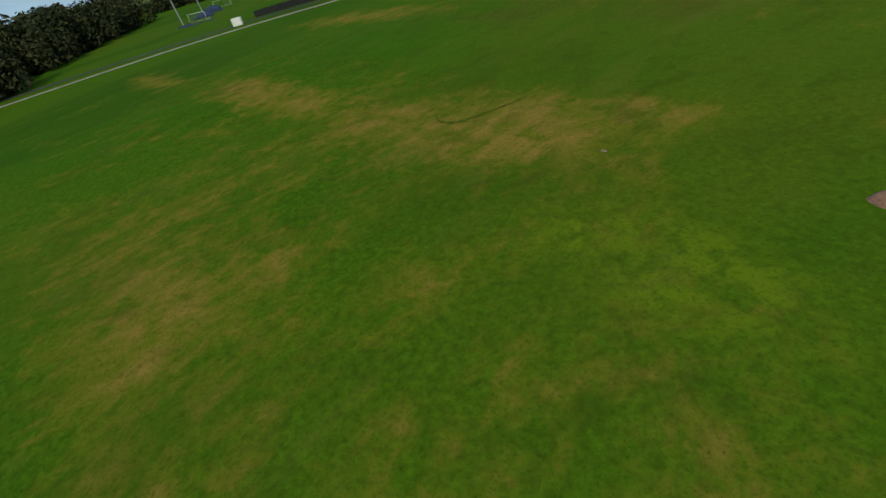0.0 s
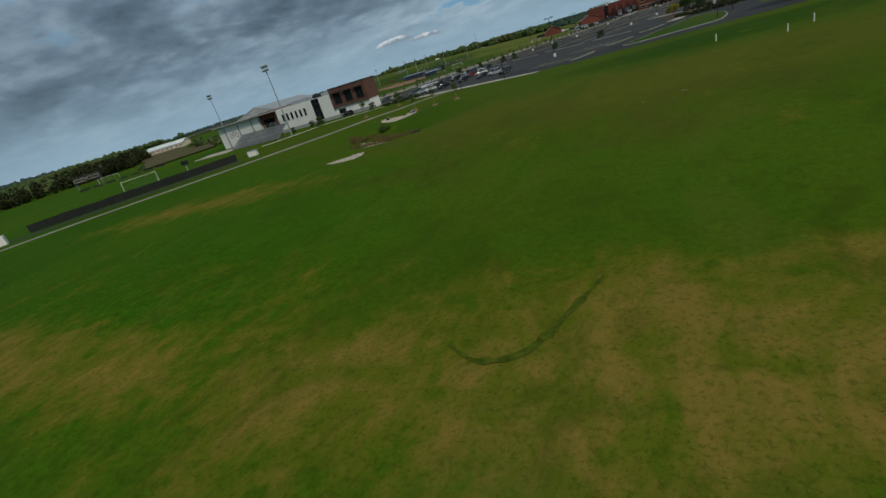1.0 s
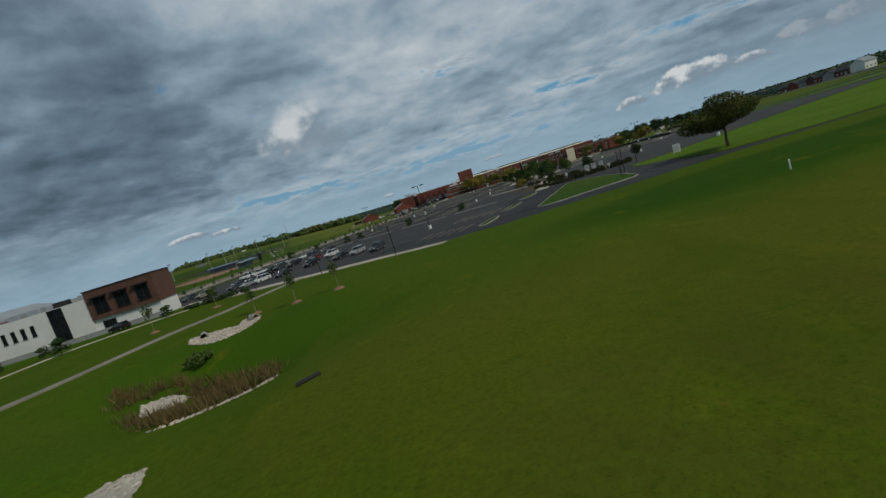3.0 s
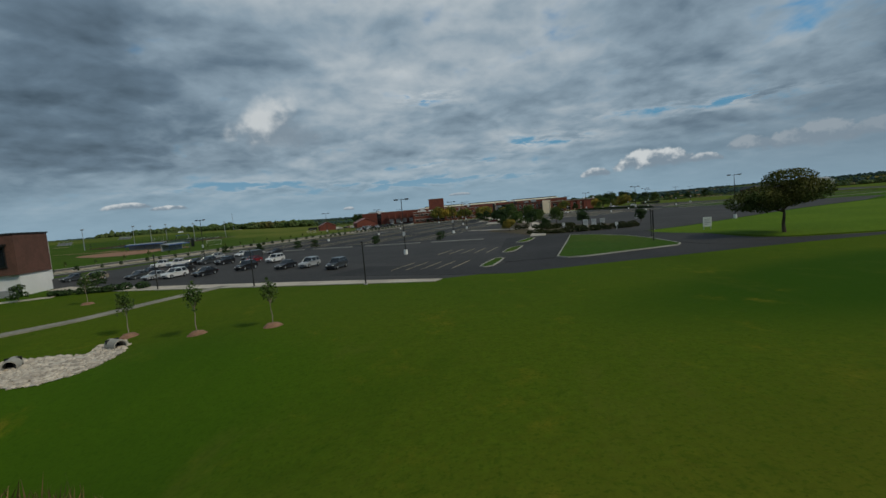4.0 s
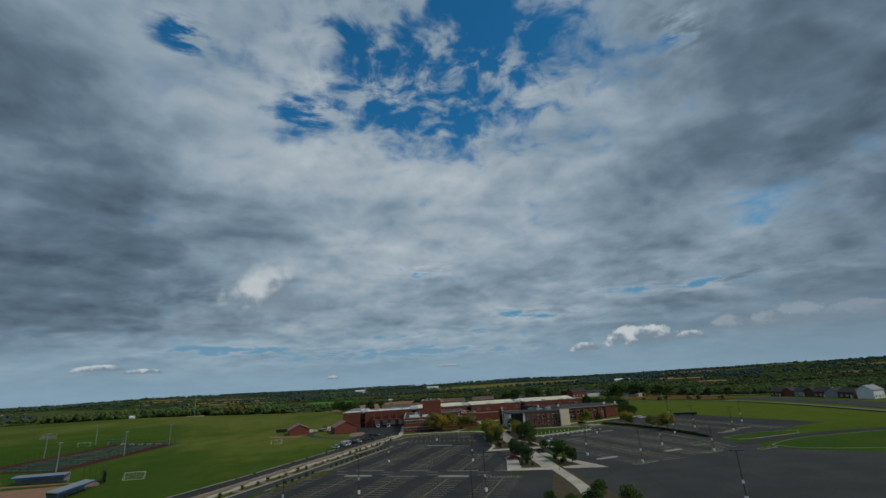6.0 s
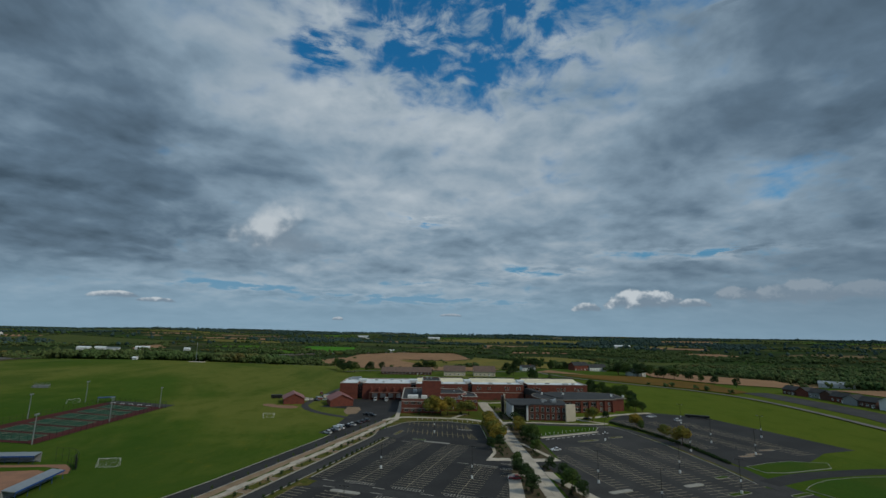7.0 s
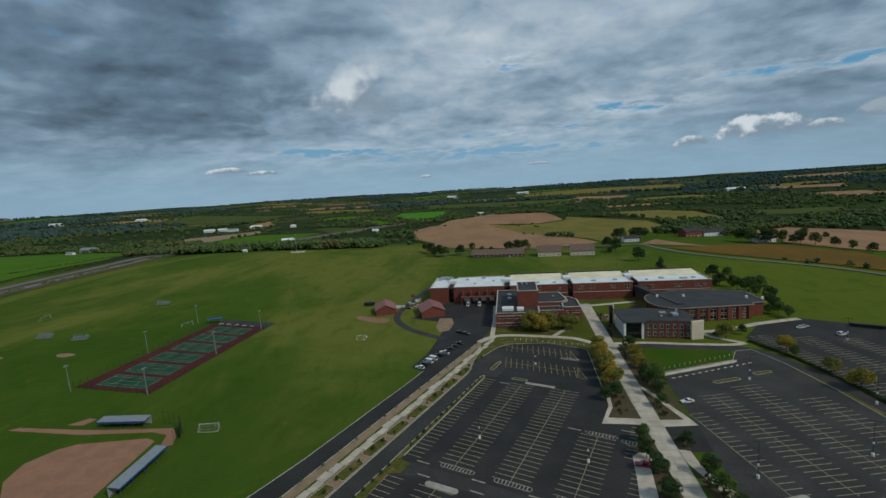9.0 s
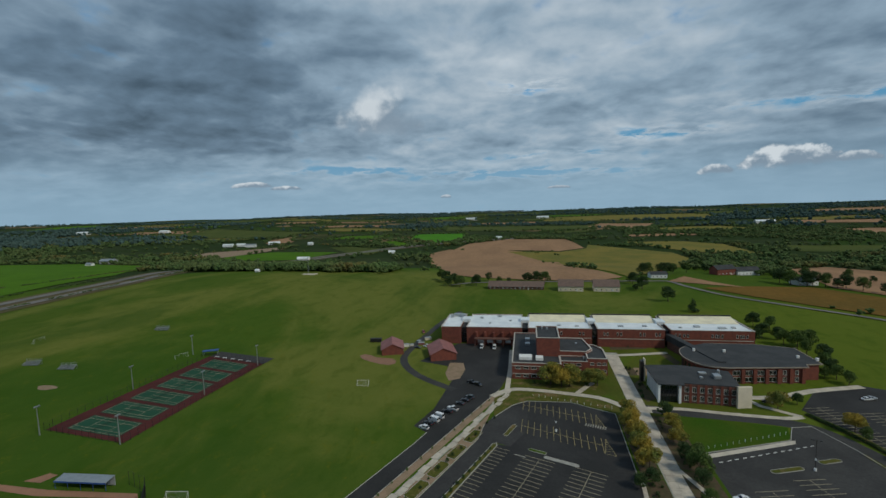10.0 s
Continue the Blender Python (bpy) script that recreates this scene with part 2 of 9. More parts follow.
def grass_material():
    """Rough field grass: lush green, dry tan patches in the south field, faint pale swathes elsewhere, scrub and far
    fields beyond the campus, and some sun and shade put into the colour.
    """
    m = material("grass", (0.040, 0.106, 0.003), 0.95, second=(0.056, 0.110, 0.004), scale=0.02, amount=0.9, grain=0.34, grain_scale=2.6, bump=0.7, bump_scale=4.0, spec=0.02)
    nt = m.node_tree
    N, L = nt.nodes, nt.links
    b = N["Principled BSDF"]
    last = b.inputs["Base Color"].links[0].from_socket
    geo = N.new("ShaderNodeNewGeometry")
    pos = geo.outputs["Position"]

    def calc(op, a, c):
        n = N.new("ShaderNodeMath")
        n.operation = op
        for s, v in zip(n.inputs, (a, c)):
            if isinstance(v, (int, float)):
                s.default_value = v
            else:
                L.new(v, s)
        return n.outputs[0]

    def cloud(scale, detail, stretch=(1, 1, 1), turn=0.0, rough=0.62, distort=0.6):
        mp = N.new("ShaderNodeMapping")
        mp.inputs["Scale"].default_value, mp.inputs["Rotation"].default_value = stretch, (0, 0, turn)
        L.new(pos, mp.inputs[0])
        t = N.new("ShaderNodeTexNoise")
        t.inputs["Scale"].default_value, t.inputs["Detail"].default_value, t.inputs["Roughness"].default_value, t.inputs["Distortion"].default_value = scale, detail, rough, distort
        L.new(mp.outputs[0], t.inputs["Vector"])
        return t.outputs["Fac"]

    def patch(x, y, rx, ry, turn=0.0):
        """1 at the middle of an oval patch of ground, falling to 0 at its rim."""
        mp = N.new("ShaderNodeMapping")
        mp.vector_type = "TEXTURE"
        mp.inputs["Location"].default_value, mp.inputs["Rotation"].default_value, mp.inputs["Scale"].default_value = (x, y, 0), (0, 0, turn), (rx, ry, 500)
        L.new(pos, mp.inputs[0])
        g = N.new("ShaderNodeTexGradient")
        g.gradient_type = "SPHERICAL"
        L.new(mp.outputs[0], g.inputs[0])
        return g.outputs["Fac"]

    def smooth(v, lo, hi, top=1.0):
        r = N.new("ShaderNodeMapRange")
        r.interpolation_type = "SMOOTHSTEP"
        r.inputs["From Min"].default_value, r.inputs["From Max"].default_value, r.inputs["To Max"].default_value = lo, hi, top
        L.new(v, r.inputs["Value"])
        return r.outputs["Result"]

    def over(fac, colour, last):
        x = N.new("ShaderNodeMix")
        x.data_type = "RGBA"
        L.new(fac, x.inputs[0])
        L.new(last, x.inputs[6])
        if isinstance(colour, tuple):
            x.inputs[7].default_value = (*colour, 1)
        else:
            L.new(colour, x.inputs[7])
        return x.outputs[2]

    # lush and faintly pale swathes everywhere; the dark ones also paint cloud shadow
    last = over(smooth(cloud(0.02, 6, (1, 0.5, 1), -0.4), 0.48, 0.64, 0.75), (0.022, 0.072, 0.003), last)
    last = over(smooth(cloud(0.013, 7, (1, 0.45, 1), 0.9), 0.48, 0.68, 0.5), (0.085, 0.108, 0.008), last)
    # drier, more olive turf round the school and on the hill
    last = over(smooth(patch(-20, 240, 520, 400), 0.02, 0.35, 0.72), (0.068, 0.102, 0.016), last)
    # hill swathes, pale then dark: also sun patches and cloud shadow put into colour
    last = over(calc("MULTIPLY", smooth(patch(-120, 240, 420, 300), 0.02, 0.4), smooth(cloud(0.009, 7, (1, 0.4, 1), 0.5), 0.42, 0.60, 0.8)), (0.150, 0.158, 0.034), last)
    last = over(calc("MULTIPLY", smooth(patch(64, 120, 84, 62), 0.10, 0.35), smooth(cloud(0.06, 6), 0.30, 0.55, 0.8)), (0.082, 0.078, 0.020), last)
    last = over(calc("MULTIPLY", smooth(patch(-120, 200, 480, 360), 0.02, 0.4), smooth(cloud(0.011, 6, (1, 0.5, 1), -0.3), 0.48, 0.64, 0.6)), (0.036, 0.078, 0.010), last)
    last = over(smooth(patch(230, 150, 200, 190), 0.05, 0.45, 0.7), (0.112, 0.140, 0.016), last)
    last = over(smooth(patch(25, -172, 110, 46), 0.05, 0.45, 0.6), (0.076, 0.098, 0.009), last)
    # one band beside the entrance road: shade painted in as darker green
    last = over(smooth(patch(62, -177, 36, 12, 0.15), 0.05, 0.5, 0.8), (0.024, 0.066, 0.004), last)
    last = over(smooth(patch(6, -186, 20, 14), 0.05, 0.6, 0.5), (0.034, 0.096, 0.004), last)
    last = over(smooth(patch(44, -204, 48, 18, 0.15), 0.05, 0.6, 0.48), (0.112, 0.104, 0.012), last)
    last = over(calc("MULTIPLY", smooth(patch(44, -231, 44, 10, 0.1), 0.05, 0.5), smooth(cloud(0.05, 5), 0.36, 0.6, 0.5)), (0.046, 0.118, 0.004), last)
    # the worn south field: tan streaks and dry patches
    dry = calc("MULTIPLY", patch(50, -252, 60, 40, 0.15), 0.10)
    for x, y, rx, ry, turn, f in ((55, -243, 15, 7.5, 0.15, 0.17), (42, -247, 9, 4, 0.3, 0.10), (22, -251, 22, 5, 0.12, 0.22), (-8, -257, 22, 4, 0.10, 0.22), (3, -226, 24, 7, 0.25, 0.27), (53, -206, 16, 8, 0.1, 0.10),
                                  (50, -266, 13, 7, 0.4, 0.15), (57, -268, 9, 5, 0.3, 0.10), (47, -249, 10, 5, 0.1, 0.10), (68, -236.6, 4, 1.4, -0.6, 0.12), (37, -214, 12, 5, 0.5, 0.06), (72, -256, 6, 4, 0.3, 0.08)):
        dry = calc("ADD", dry, calc("MULTIPLY", patch(x, y, rx, ry, turn), f))
    dry = calc("SUBTRACT", dry, calc("MULTIPLY", patch(45, -233, 32, 8, 0.1), 0.22))
    dry = calc("SUBTRACT", dry, calc("MULTIPLY", patch(70, -243, 9, 8), 0.17))
    dry = calc("SUBTRACT", dry, calc("MULTIPLY", patch(63, -233, 16, 6, 0.2), 0.20))
    blotch = calc("ADD", calc("MULTIPLY", cloud(0.22, 8, (1, 0.6, 1), 0.7, 0.68, 0.45), 0.6), calc("MULTIPLY", cloud(0.95, 6, (1, 0.8, 1), 0.7, 0.68, 0.3), 0.4))
    blotch = calc("ADD", calc("SUBTRACT", blotch, 0.05), dry)
    last = over(smooth(blotch, 0.48, 0.64, 0.70), (0.125, 0.128, 0.010), last)
    last = over(calc("MULTIPLY", smooth(blotch, 0.55, 0.74, 0.85), smooth(cloud(0.55, 8, (1, 0.7, 1), 0.4, 0.7, 0.5), 0.36, 0.60)), (0.230, 0.155, 0.032), last)
    last = over(calc("MULTIPLY", smooth(patch(67.5, -250.5, 8, 3.6, 0.1), 0.05, 0.6), smooth(cloud(0.8, 6), 0.40, 0.62, 0.8)), (0.110, 0.165, 0.006), last)
    last = over(smooth(cloud(6.0, 5, (1, 1, 1), 0.0, 0.7, 0.2), 0.50, 0.66, 0.45), (0.022, 0.058, 0.003), last)
    last = over(smooth(cloud(0.10, 8, (1, 0.6, 1), 0.3, 0.66), 0.48, 0.66, 0.32), (0.030, 0.070, 0.004), last)
    last = over(smooth(cloud(0.16, 8, (1, 0.5, 1), 1.1, 0.66), 0.54, 0.70, 0.30), (0.105, 0.112, 0.018), last)
    # browner, thinner turf in the middle of the south field, with dark mottling all over it
    last = over(calc("MULTIPLY", smooth(patch(42, -217, 30, 15, 0.15), 0.05, 0.5), smooth(cloud(0.14, 8, (1, 0.6, 1), 0.3, 0.66, 0.4), 0.40, 0.62, 0.45)), (0.074, 0.070, 0.012), last)
    last = over(calc("MULTIPLY", smooth(patch(48, -245, 62, 34), 0.02, 0.4), smooth(cloud(0.42, 8, (1, 0.6, 1), 0.5, 0.68, 0.5), 0.50, 0.68, 0.42)), (0.036, 0.056, 0.005), last)
    # small dark clumps
    last = over(smooth(cloud(1.1, 5), 0.55, 0.75, 0.45), (0.028, 0.066, 0.004), last)
    # beyond the campus: scrub, hedged pasture and ploughland
    away = calc("SUBTRACT", 1.0, smooth(patch(0, 60, 1150, 1150), 0.52, 0.56))
    away = calc("MULTIPLY", away, 0.97)
    wob = N.new("ShaderNodeMapping")
    wob.inputs["Scale"].default_value, wob.inputs["Rotation"].default_value = (0.0034, 0.0052, 0.0), (0, 0, 0.35)
    L.new(pos, wob.inputs[0])
    vo = N.new("ShaderNodeTexVoronoi")
    vo.inputs["Scale"].default_value = 1.0
    L.new(wob.outputs[0], vo.inputs["Vector"])
    sepc = N.new("ShaderNodeSeparateColor")
    L.new(vo.outputs["Color"], sepc.inputs[0])
    land = N.new("ShaderNodeValToRGB")
    land.color_ramp.interpolation = "CONSTANT"
    for k, (at, c) in enumerate(((0.0, (0.026, 0.042, 0.014)), (0.60, (0.036, 0.048, 0.020)), (0.74, (0.034, 0.062, 0.012)), (0.82, (0.074, 0.072, 0.030)), (0.88, (0.030, 0.046, 0.016)), (0.94, (0.20, 0.140, 0.078)))):
        el = land.color_ramp.elements[k] if k < 2 else land.color_ramp.elements.new(at)
        el.position, el.color = at, (*c, 1)
    L.new(sepc.outputs[0], land.inputs[0])
    far = over(smooth(cloud(0.012, 6), 0.42, 0.62, 0.7), (0.026, 0.040, 0.015), land.outputs[0])
    last = over(away, far, last)
    L.new(last, b.inputs["Base Color"])
    return m


GRASS = grass_material()
GRASS_LAWN = material("lawn_grass", (0.035, 0.078, 0.004), 0.95, second=(0.058, 0.084, 0.007), scale=0.05, amount=0.8, grain=0.25, grain_scale=1.6, bump=0.5, bump_scale=5.0, spec=0.08)
GRASS_DRY = material("dry_verge_grass", (0.098, 0.095, 0.022), 0.95, second=(0.060, 0.075, 0.014), scale=0.35, amount=0.8, grain=0.3, grain_scale=1.6, bump=0.5, bump_scale=5.0, spec=0.05, third=(0.16, 0.115, 0.055), third_scale=0.2, third_at=(0.5, 0.65))
ASPHALT = material("asphalt", (0.022, 0.022, 0.022), 0.9, second=(0.036, 0.0355, 0.035), scale=0.06, amount=0.8, grain=0.22, grain_scale=1.3, bump=0.2, bump_scale=20)
ASPHALT_OLD = material("worn_asphalt", (0.034, 0.0335, 0.033), 0.9, second=(0.049, 0.048, 0.0465), scale=0.08, amount=0.9, grain=0.22, grain_scale=1.1, bump=0.2, bump_scale=20)
CONCRETE = material("concrete", (0.50, 0.45, 0.37), 0.85, second=(0.33, 0.295, 0.25), scale=0.25, amount=0.7, grain=0.10, grain_scale=3.0, vary=0.06, bump=0.1)
KERB = material("kerb_concrete", (0.36, 0.35, 0.31), 0.85, second=(0.26, 0.25, 0.22), scale=0.4, amount=0.7)
BAY_PAINT = material("bay_paint", (0.34, 0.295, 0.20), 0.75, second=(0.18, 0.16, 0.11), scale=1.5, amount=0.8)
PAINT = material("road_paint", (0.34, 0.325, 0.28), 0.7, second=(0.17, 0.16, 0.13), scale=1.2, amount=0.85)
YELLOW = material("yellow_paint", (0.34, 0.27, 0.11), 0.7, second=(0.15, 0.13, 0.07), scale=1.2, amount=0.8)
BRICK = material("red_brick", (0.18, 0.056, 0.038), 0.9, second=(0.13, 0.045, 0.033), scale=0.5, amount=0.8, grain=0.22, grain_scale=6.0, bump=0.2, vary=0.05)
BRICK_DARK = material("dark_brick", (0.098, 0.052, 0.040), 0.9, second=(0.13, 0.065, 0.05), scale=0.6, amount=0.8, grain=0.2, grain_scale=6.0, bump=0.2)
BUFF = material("buff_panel", (0.62, 0.55, 0.43), 0.8, second=(0.52, 0.46, 0.36), scale=0.3, amount=0.6)
WHITE_WALL = material("white_render", (0.72, 0.73, 0.73), 0.7, second=(0.62, 0.63, 0.64), scale=0.2, amount=0.6, grain=0.03, grain_scale=2)
GREY_WALL = material("grey_block", (0.30, 0.31, 0.32), 0.85, second=(0.24, 0.25, 0.26), scale=0.5, amount=0.6)
WHITE_ROOF = material("white_membrane", (0.74, 0.78, 0.80), 0.6, second=(0.60, 0.65, 0.69), scale=0.12, amount=0.8, grain=0.05, grain_scale=0.6)
CREAM_ROOF = material("cream_membrane", (0.78, 0.72, 0.52), 0.6, second=(0.58, 0.53, 0.40), scale=0.12, amount=0.7)
DARK_ROOF = material("dark_roofing", (0.034, 0.037, 0.040), 0.85, second=(0.052, 0.054, 0.056), scale=0.2, amount=0.8, grain=0.12, grain_scale=1.5)
RED_ROOF = material("red_metal_roof", (0.25, 0.105, 0.095), 0.55, second=(0.16, 0.06, 0.052), scale=0.3, amount=0.6, vary=0.08)
BROWN_ROOF = material("brown_shingle_roof", (0.15, 0.105, 0.085), 0.85, second=(0.11, 0.08, 0.068), scale=0.4, amount=0.7, grain=0.15, grain_scale=2.0)
FASCIA = material("brown_fascia", (0.30, 0.25, 0.20), 0.7, second=(0.24, 0.20, 0.16), scale=0.5, amount=0.5)
TRIM = material("pale_trim", (0.48, 0.45, 0.40), 0.7, second=(0.40, 0.37, 0.33), scale=0.5, amount=0.5)
METAL = material("galvanised_metal", (0.42, 0.44, 0.45), 0.45, 0.7, second=(0.33, 0.35, 0.36), scale=0.8, amount=0.6)
DARK_METAL = material("dark_metal", (0.025, 0.024, 0.023), 0.5, 0.3, second=(0.04, 0.038, 0.035), scale=0.6, amount=0.5)
WHITE_METAL = material("white_paint", (0.75, 0.75, 0.73), 0.5, second=(0.62, 0.62, 0.60), scale=1.0, amount=0.5)
BLUE_METAL = material("blue_paint", (0.035, 0.085, 0.26), 0.5, second=(0.03, 0.06, 0.18), scale=0.8, amount=0.5)
BLACK_MESH = material("black_windscreen", (0.012, 0.014, 0.013), 0.85, second=(0.022, 0.024, 0.022), scale=0.7, amount=0.6)
COURT_RED = material("court_maroon", (0.082, 0.026, 0.024), 0.85, second=(0.058, 0.021, 0.020), scale=0.15, amount=0.8, spec=0.05)
COURT_GREEN = material("court_green", (0.022, 0.070, 0.042), 0.8, second=(0.030, 0.078, 0.048), scale=0.2, amount=0.7, vary=0.05, spec=0.05)
CLAY = material("infield_clay", (0.29, 0.155, 0.095), 0.95, second=(0.22, 0.125, 0.08), scale=0.2, amount=0.7, grain=0.1, grain_scale=1.5)
MULCH = material("mulch", (0.27, 0.155, 0.10), 0.95, second=(0.18, 0.10, 0.065), scale=2.0, amount=0.8, grain=0.3, grain_scale=9, bump=0.6, bump_scale=12)
BARE = material("bare_soil", (0.27, 0.19, 0.125), 0.95, second=(0.20, 0.15, 0.09), scale=0.3, amount=0.8, grain=0.15, grain_scale=2)
ROCK = material("riprap_stone", (0.47, 0.43, 0.36), 0.9, second=(0.34, 0.31, 0.26), scale=1.0, amount=0.8, grain=0.2, grain_scale=6, vary=0.25)
BARK_PALE = material("young_bark", (0.27, 0.235, 0.18), 0.9, second=(0.19, 0.16, 0.12), scale=3.0, amount=0.7)
BARK = material("bark", (0.085, 0.064, 0.048), 0.9, second=(0.06, 0.046, 0.036), scale=2.0, amount=0.8, bump=0.4)
LEAF = material("leaves", (0.055, 0.098, 0.022), 0.8, second=(0.085, 0.115, 0.026), scale=0.4, amount=0.8, vary=0.35, island=True, spec=0.15)
LEAF_DARK = material("dark_leaves", (0.030, 0.058, 0.018), 0.8, second=(0.042, 0.066, 0.020), scale=0.3, amount=0.8, vary=0.35, island=True, spec=0.15)
LEAF_GOLD = material("autumn_leaves", (0.30, 0.215, 0.030), 0.8, second=(0.105, 0.135, 0.030), scale=0.13, amount=0.95, vary=0.35, island=True, spec=0.15)
REED = material("dry_reeds", (0.150, 0.105, 0.045), 0.9, second=(0.085, 0.085, 0.030), scale=0.8, amount=0.8, vary=0.4, island=True, spec=0.1)
LEAF_WOOD = material("wood_leaves", (0.026, 0.036, 0.014), 0.85, second=(0.044, 0.048, 0.018), scale=0.12, amount=0.8, vary=0.35, island=True, spec=0.1)
TARP = material("blue_net_cover", (0.018, 0.034, 0.075), 0.8, second=(0.03, 0.05, 0.10), scale=1.5, amount=0.7)
DARK_BED = material("dark_planting", (0.085, 0.058, 0.034), 0.95, second=(0.050, 0.052, 0.018), scale=0.5, amount=0.85, grain=0.3, grain_scale=2.0, bump=0.6, bump_scale=6)
RUBBER = material("tyre_rubber", (0.015, 0.015, 0.016), 0.85, second=(0.022, 0.022, 0.022), scale=5)
PLASTIC = material("lamp_lens", (0.7, 0.7, 0.66), 0.3)
GLASS = material("dark_glass", (0.012, 0.016, 0.020), 0.06, spec=0.6)
GLASS.node_tree.nodes["Principled BSDF"].inputs["Coat Weight"].default_value = 0.3


def car_paint(name, colour):
    m = material(name, colour, 0.35, 0.15, spec=0.5, second=tuple(v * 0.85 for v in colour), scale=1.2, amount=0.4)
    m.node_tree.nodes["Principled BSDF"].inputs["Coat Weight"].default_value = 0.5
    return m


# ---- mesh helpers ----
def link(name, bm, mat, parent=None, label="", smooth=False):
    me = bpy.data.meshes.new(name)
    bm.normal_update()
    bm.to_mesh(me)
    bm.free()
    for mt in mat if isinstance(mat, (list, tuple)) else (mat,):
        me.materials.append(mt)
    if smooth:
        for p in me.polygons:
            p.use_smooth = True
    ob = new(name, me)
    ob.parent = parent
    if label:
        ob["label"] = label
    return ob


part = link


def raw(name, verts, faces, mat, parent=None, label="", smooth=False):
    me = bpy.data.meshes.new(name)
    me.from_pydata(verts, [], faces)
    me.update()
    me.materials.append(mat)
    if smooth:
        for p in me.polygons:
            p.use_smooth = True
    ob = new(name, me)
    ob.parent = parent
    if label:
        ob["label"] = label
    return ob


def thing(name, m, label, category, group="", kind=""):
    """An Empty at the base of a thing made of parts."""
    e = new(name)
    e.empty_display_size = 0.5
    e.matrix_world = m
    return tagged(e, label, category, group, kind)


def box(bm, x0, x1, y0, y1, z0, z1, bevel=0.0, m=None):
    vs = [bm.verts.new((x, y, z)) for z in (z0, z1) for y in (y0, y1) for x in (x0, x1)]
    fs = [bm.faces.new([vs[i] for i in f]) for f in ((0, 2, 3, 1), (4, 5, 7, 6), (0, 1, 5, 4), (1, 3, 7, 5), (3, 2, 6, 7), (2, 0, 4, 6))]
    if bevel:
        es = {e for f in fs for e in f.edges}
        r = bmesh.ops.bevel(bm, geom=list(es), offset=bevel, segments=1, affect="EDGES", profile=0.7)
        vs = list({v for f in r["faces"] for v in f.verts} | {v for v in vs if v.is_valid})
    if m is not None:
        bmesh.ops.transform(bm, matrix=m, verts=vs)
    return vs


def slab(bm, pts, z0, z1):
    """A flat polygon with thickness, from its corners in plan."""
    area = sum(a[0] * b[1] - b[0] * a[1] for a, b in zip(pts, pts[1:] + pts[:1]))
    if area < 0:
        pts = pts[::-1]
    lo, hi = [bm.verts.new((x, y, z0)) for x, y in pts], [bm.verts.new((x, y, z1)) for x, y in pts]
    bm.faces.new(hi), bm.faces.new(lo[::-1])
    n = len(pts)
    for i in range(n):
        bm.faces.new((lo[i], lo[(i + 1) % n], hi[(i + 1) % n], hi[i]))
    return hi


def tube(bm, a, b, r0, r1=None, sides=8, cap=True):
    a, b = Vector(a), Vector(b)
    r1 = r0 if r1 is None else r1
    q = (b - a).to_track_quat("Z", "Y")
    rings = []
    for c, r in ((a, r0), (b, r1)):
        rings.append([bm.verts.new(c + q @ Vector((r * math.cos(2 * math.pi * i / sides), r * math.sin(2 * math.pi * i / sides), 0))) for i in range(sides)])
    for i in range(sides):
        bm.faces.new((rings[0][i], rings[0][(i + 1) % sides], rings[1][(i + 1) % sides], rings[1][i]))
    if cap:
        bm.faces.new(rings[0][::-1]), bm.faces.new(rings[1])


def strip(pts, width):
    """The outline of a band of that width along a line in plan."""
    left, right = [], []
    for i, p in enumerate(pts):
        a, b = Vector(pts[max(i - 1, 0)]), Vector(pts[min(i + 1, len(pts) - 1)])
        d = (b - a).normalized()
        n = Vector((-d.y, d.x)) * width / 2
        left.append(tuple(Vector(p) + n)), right.append(tuple(Vector(p) - n))
    return left + right[::-1]


def smooth_line(pts, n=4):
    """Points along a Catmull-Rom curve through pts."""
    out = []
    for i in range(len(pts) - 1):
        p = [Vector(pts[max(0, min(len(pts) - 1, i + k))]) for k in (-1, 0, 1, 2)]
        for j in range(n):
            t = j / n
            q = 0.5 * ((2 * p[1]) + (p[2] - p[0]) * t + (2 * p[0] - 5 * p[1] + 4 * p[2] - p[3]) * t * t + (3 * p[1] - p[0] - 3 * p[2] + p[3]) * t**3)
            out.append(tuple(q))
    return out + [tuple(pts[-1])]


WEST = radians(-21.5)   # the turn of the west car park's rows
EAST = radians(12.0)    # and of the east car park's


def grid(u, v, turn=WEST):
    return (u * math.cos(turn) - v * math.sin(turn), u * math.sin(turn) + v * math.cos(turn))


def uv_of(x, y, turn=WEST):
    return (x * math.cos(turn) + y * math.sin(turn), -x * math.sin(turn) + y * math.cos(turn))

# ---- the ground ----
def bump_at(x, y, cx, cy, rx, ry, h):
    return h * math.exp(-(((x - cx) / rx) ** 2 + ((y - cy) / ry) ** 2))


def sm(v, a, b):
    t = min(1.0, max(0.0, (v - a) / (b - a)))
    return t * t * (3 - 2 * t)


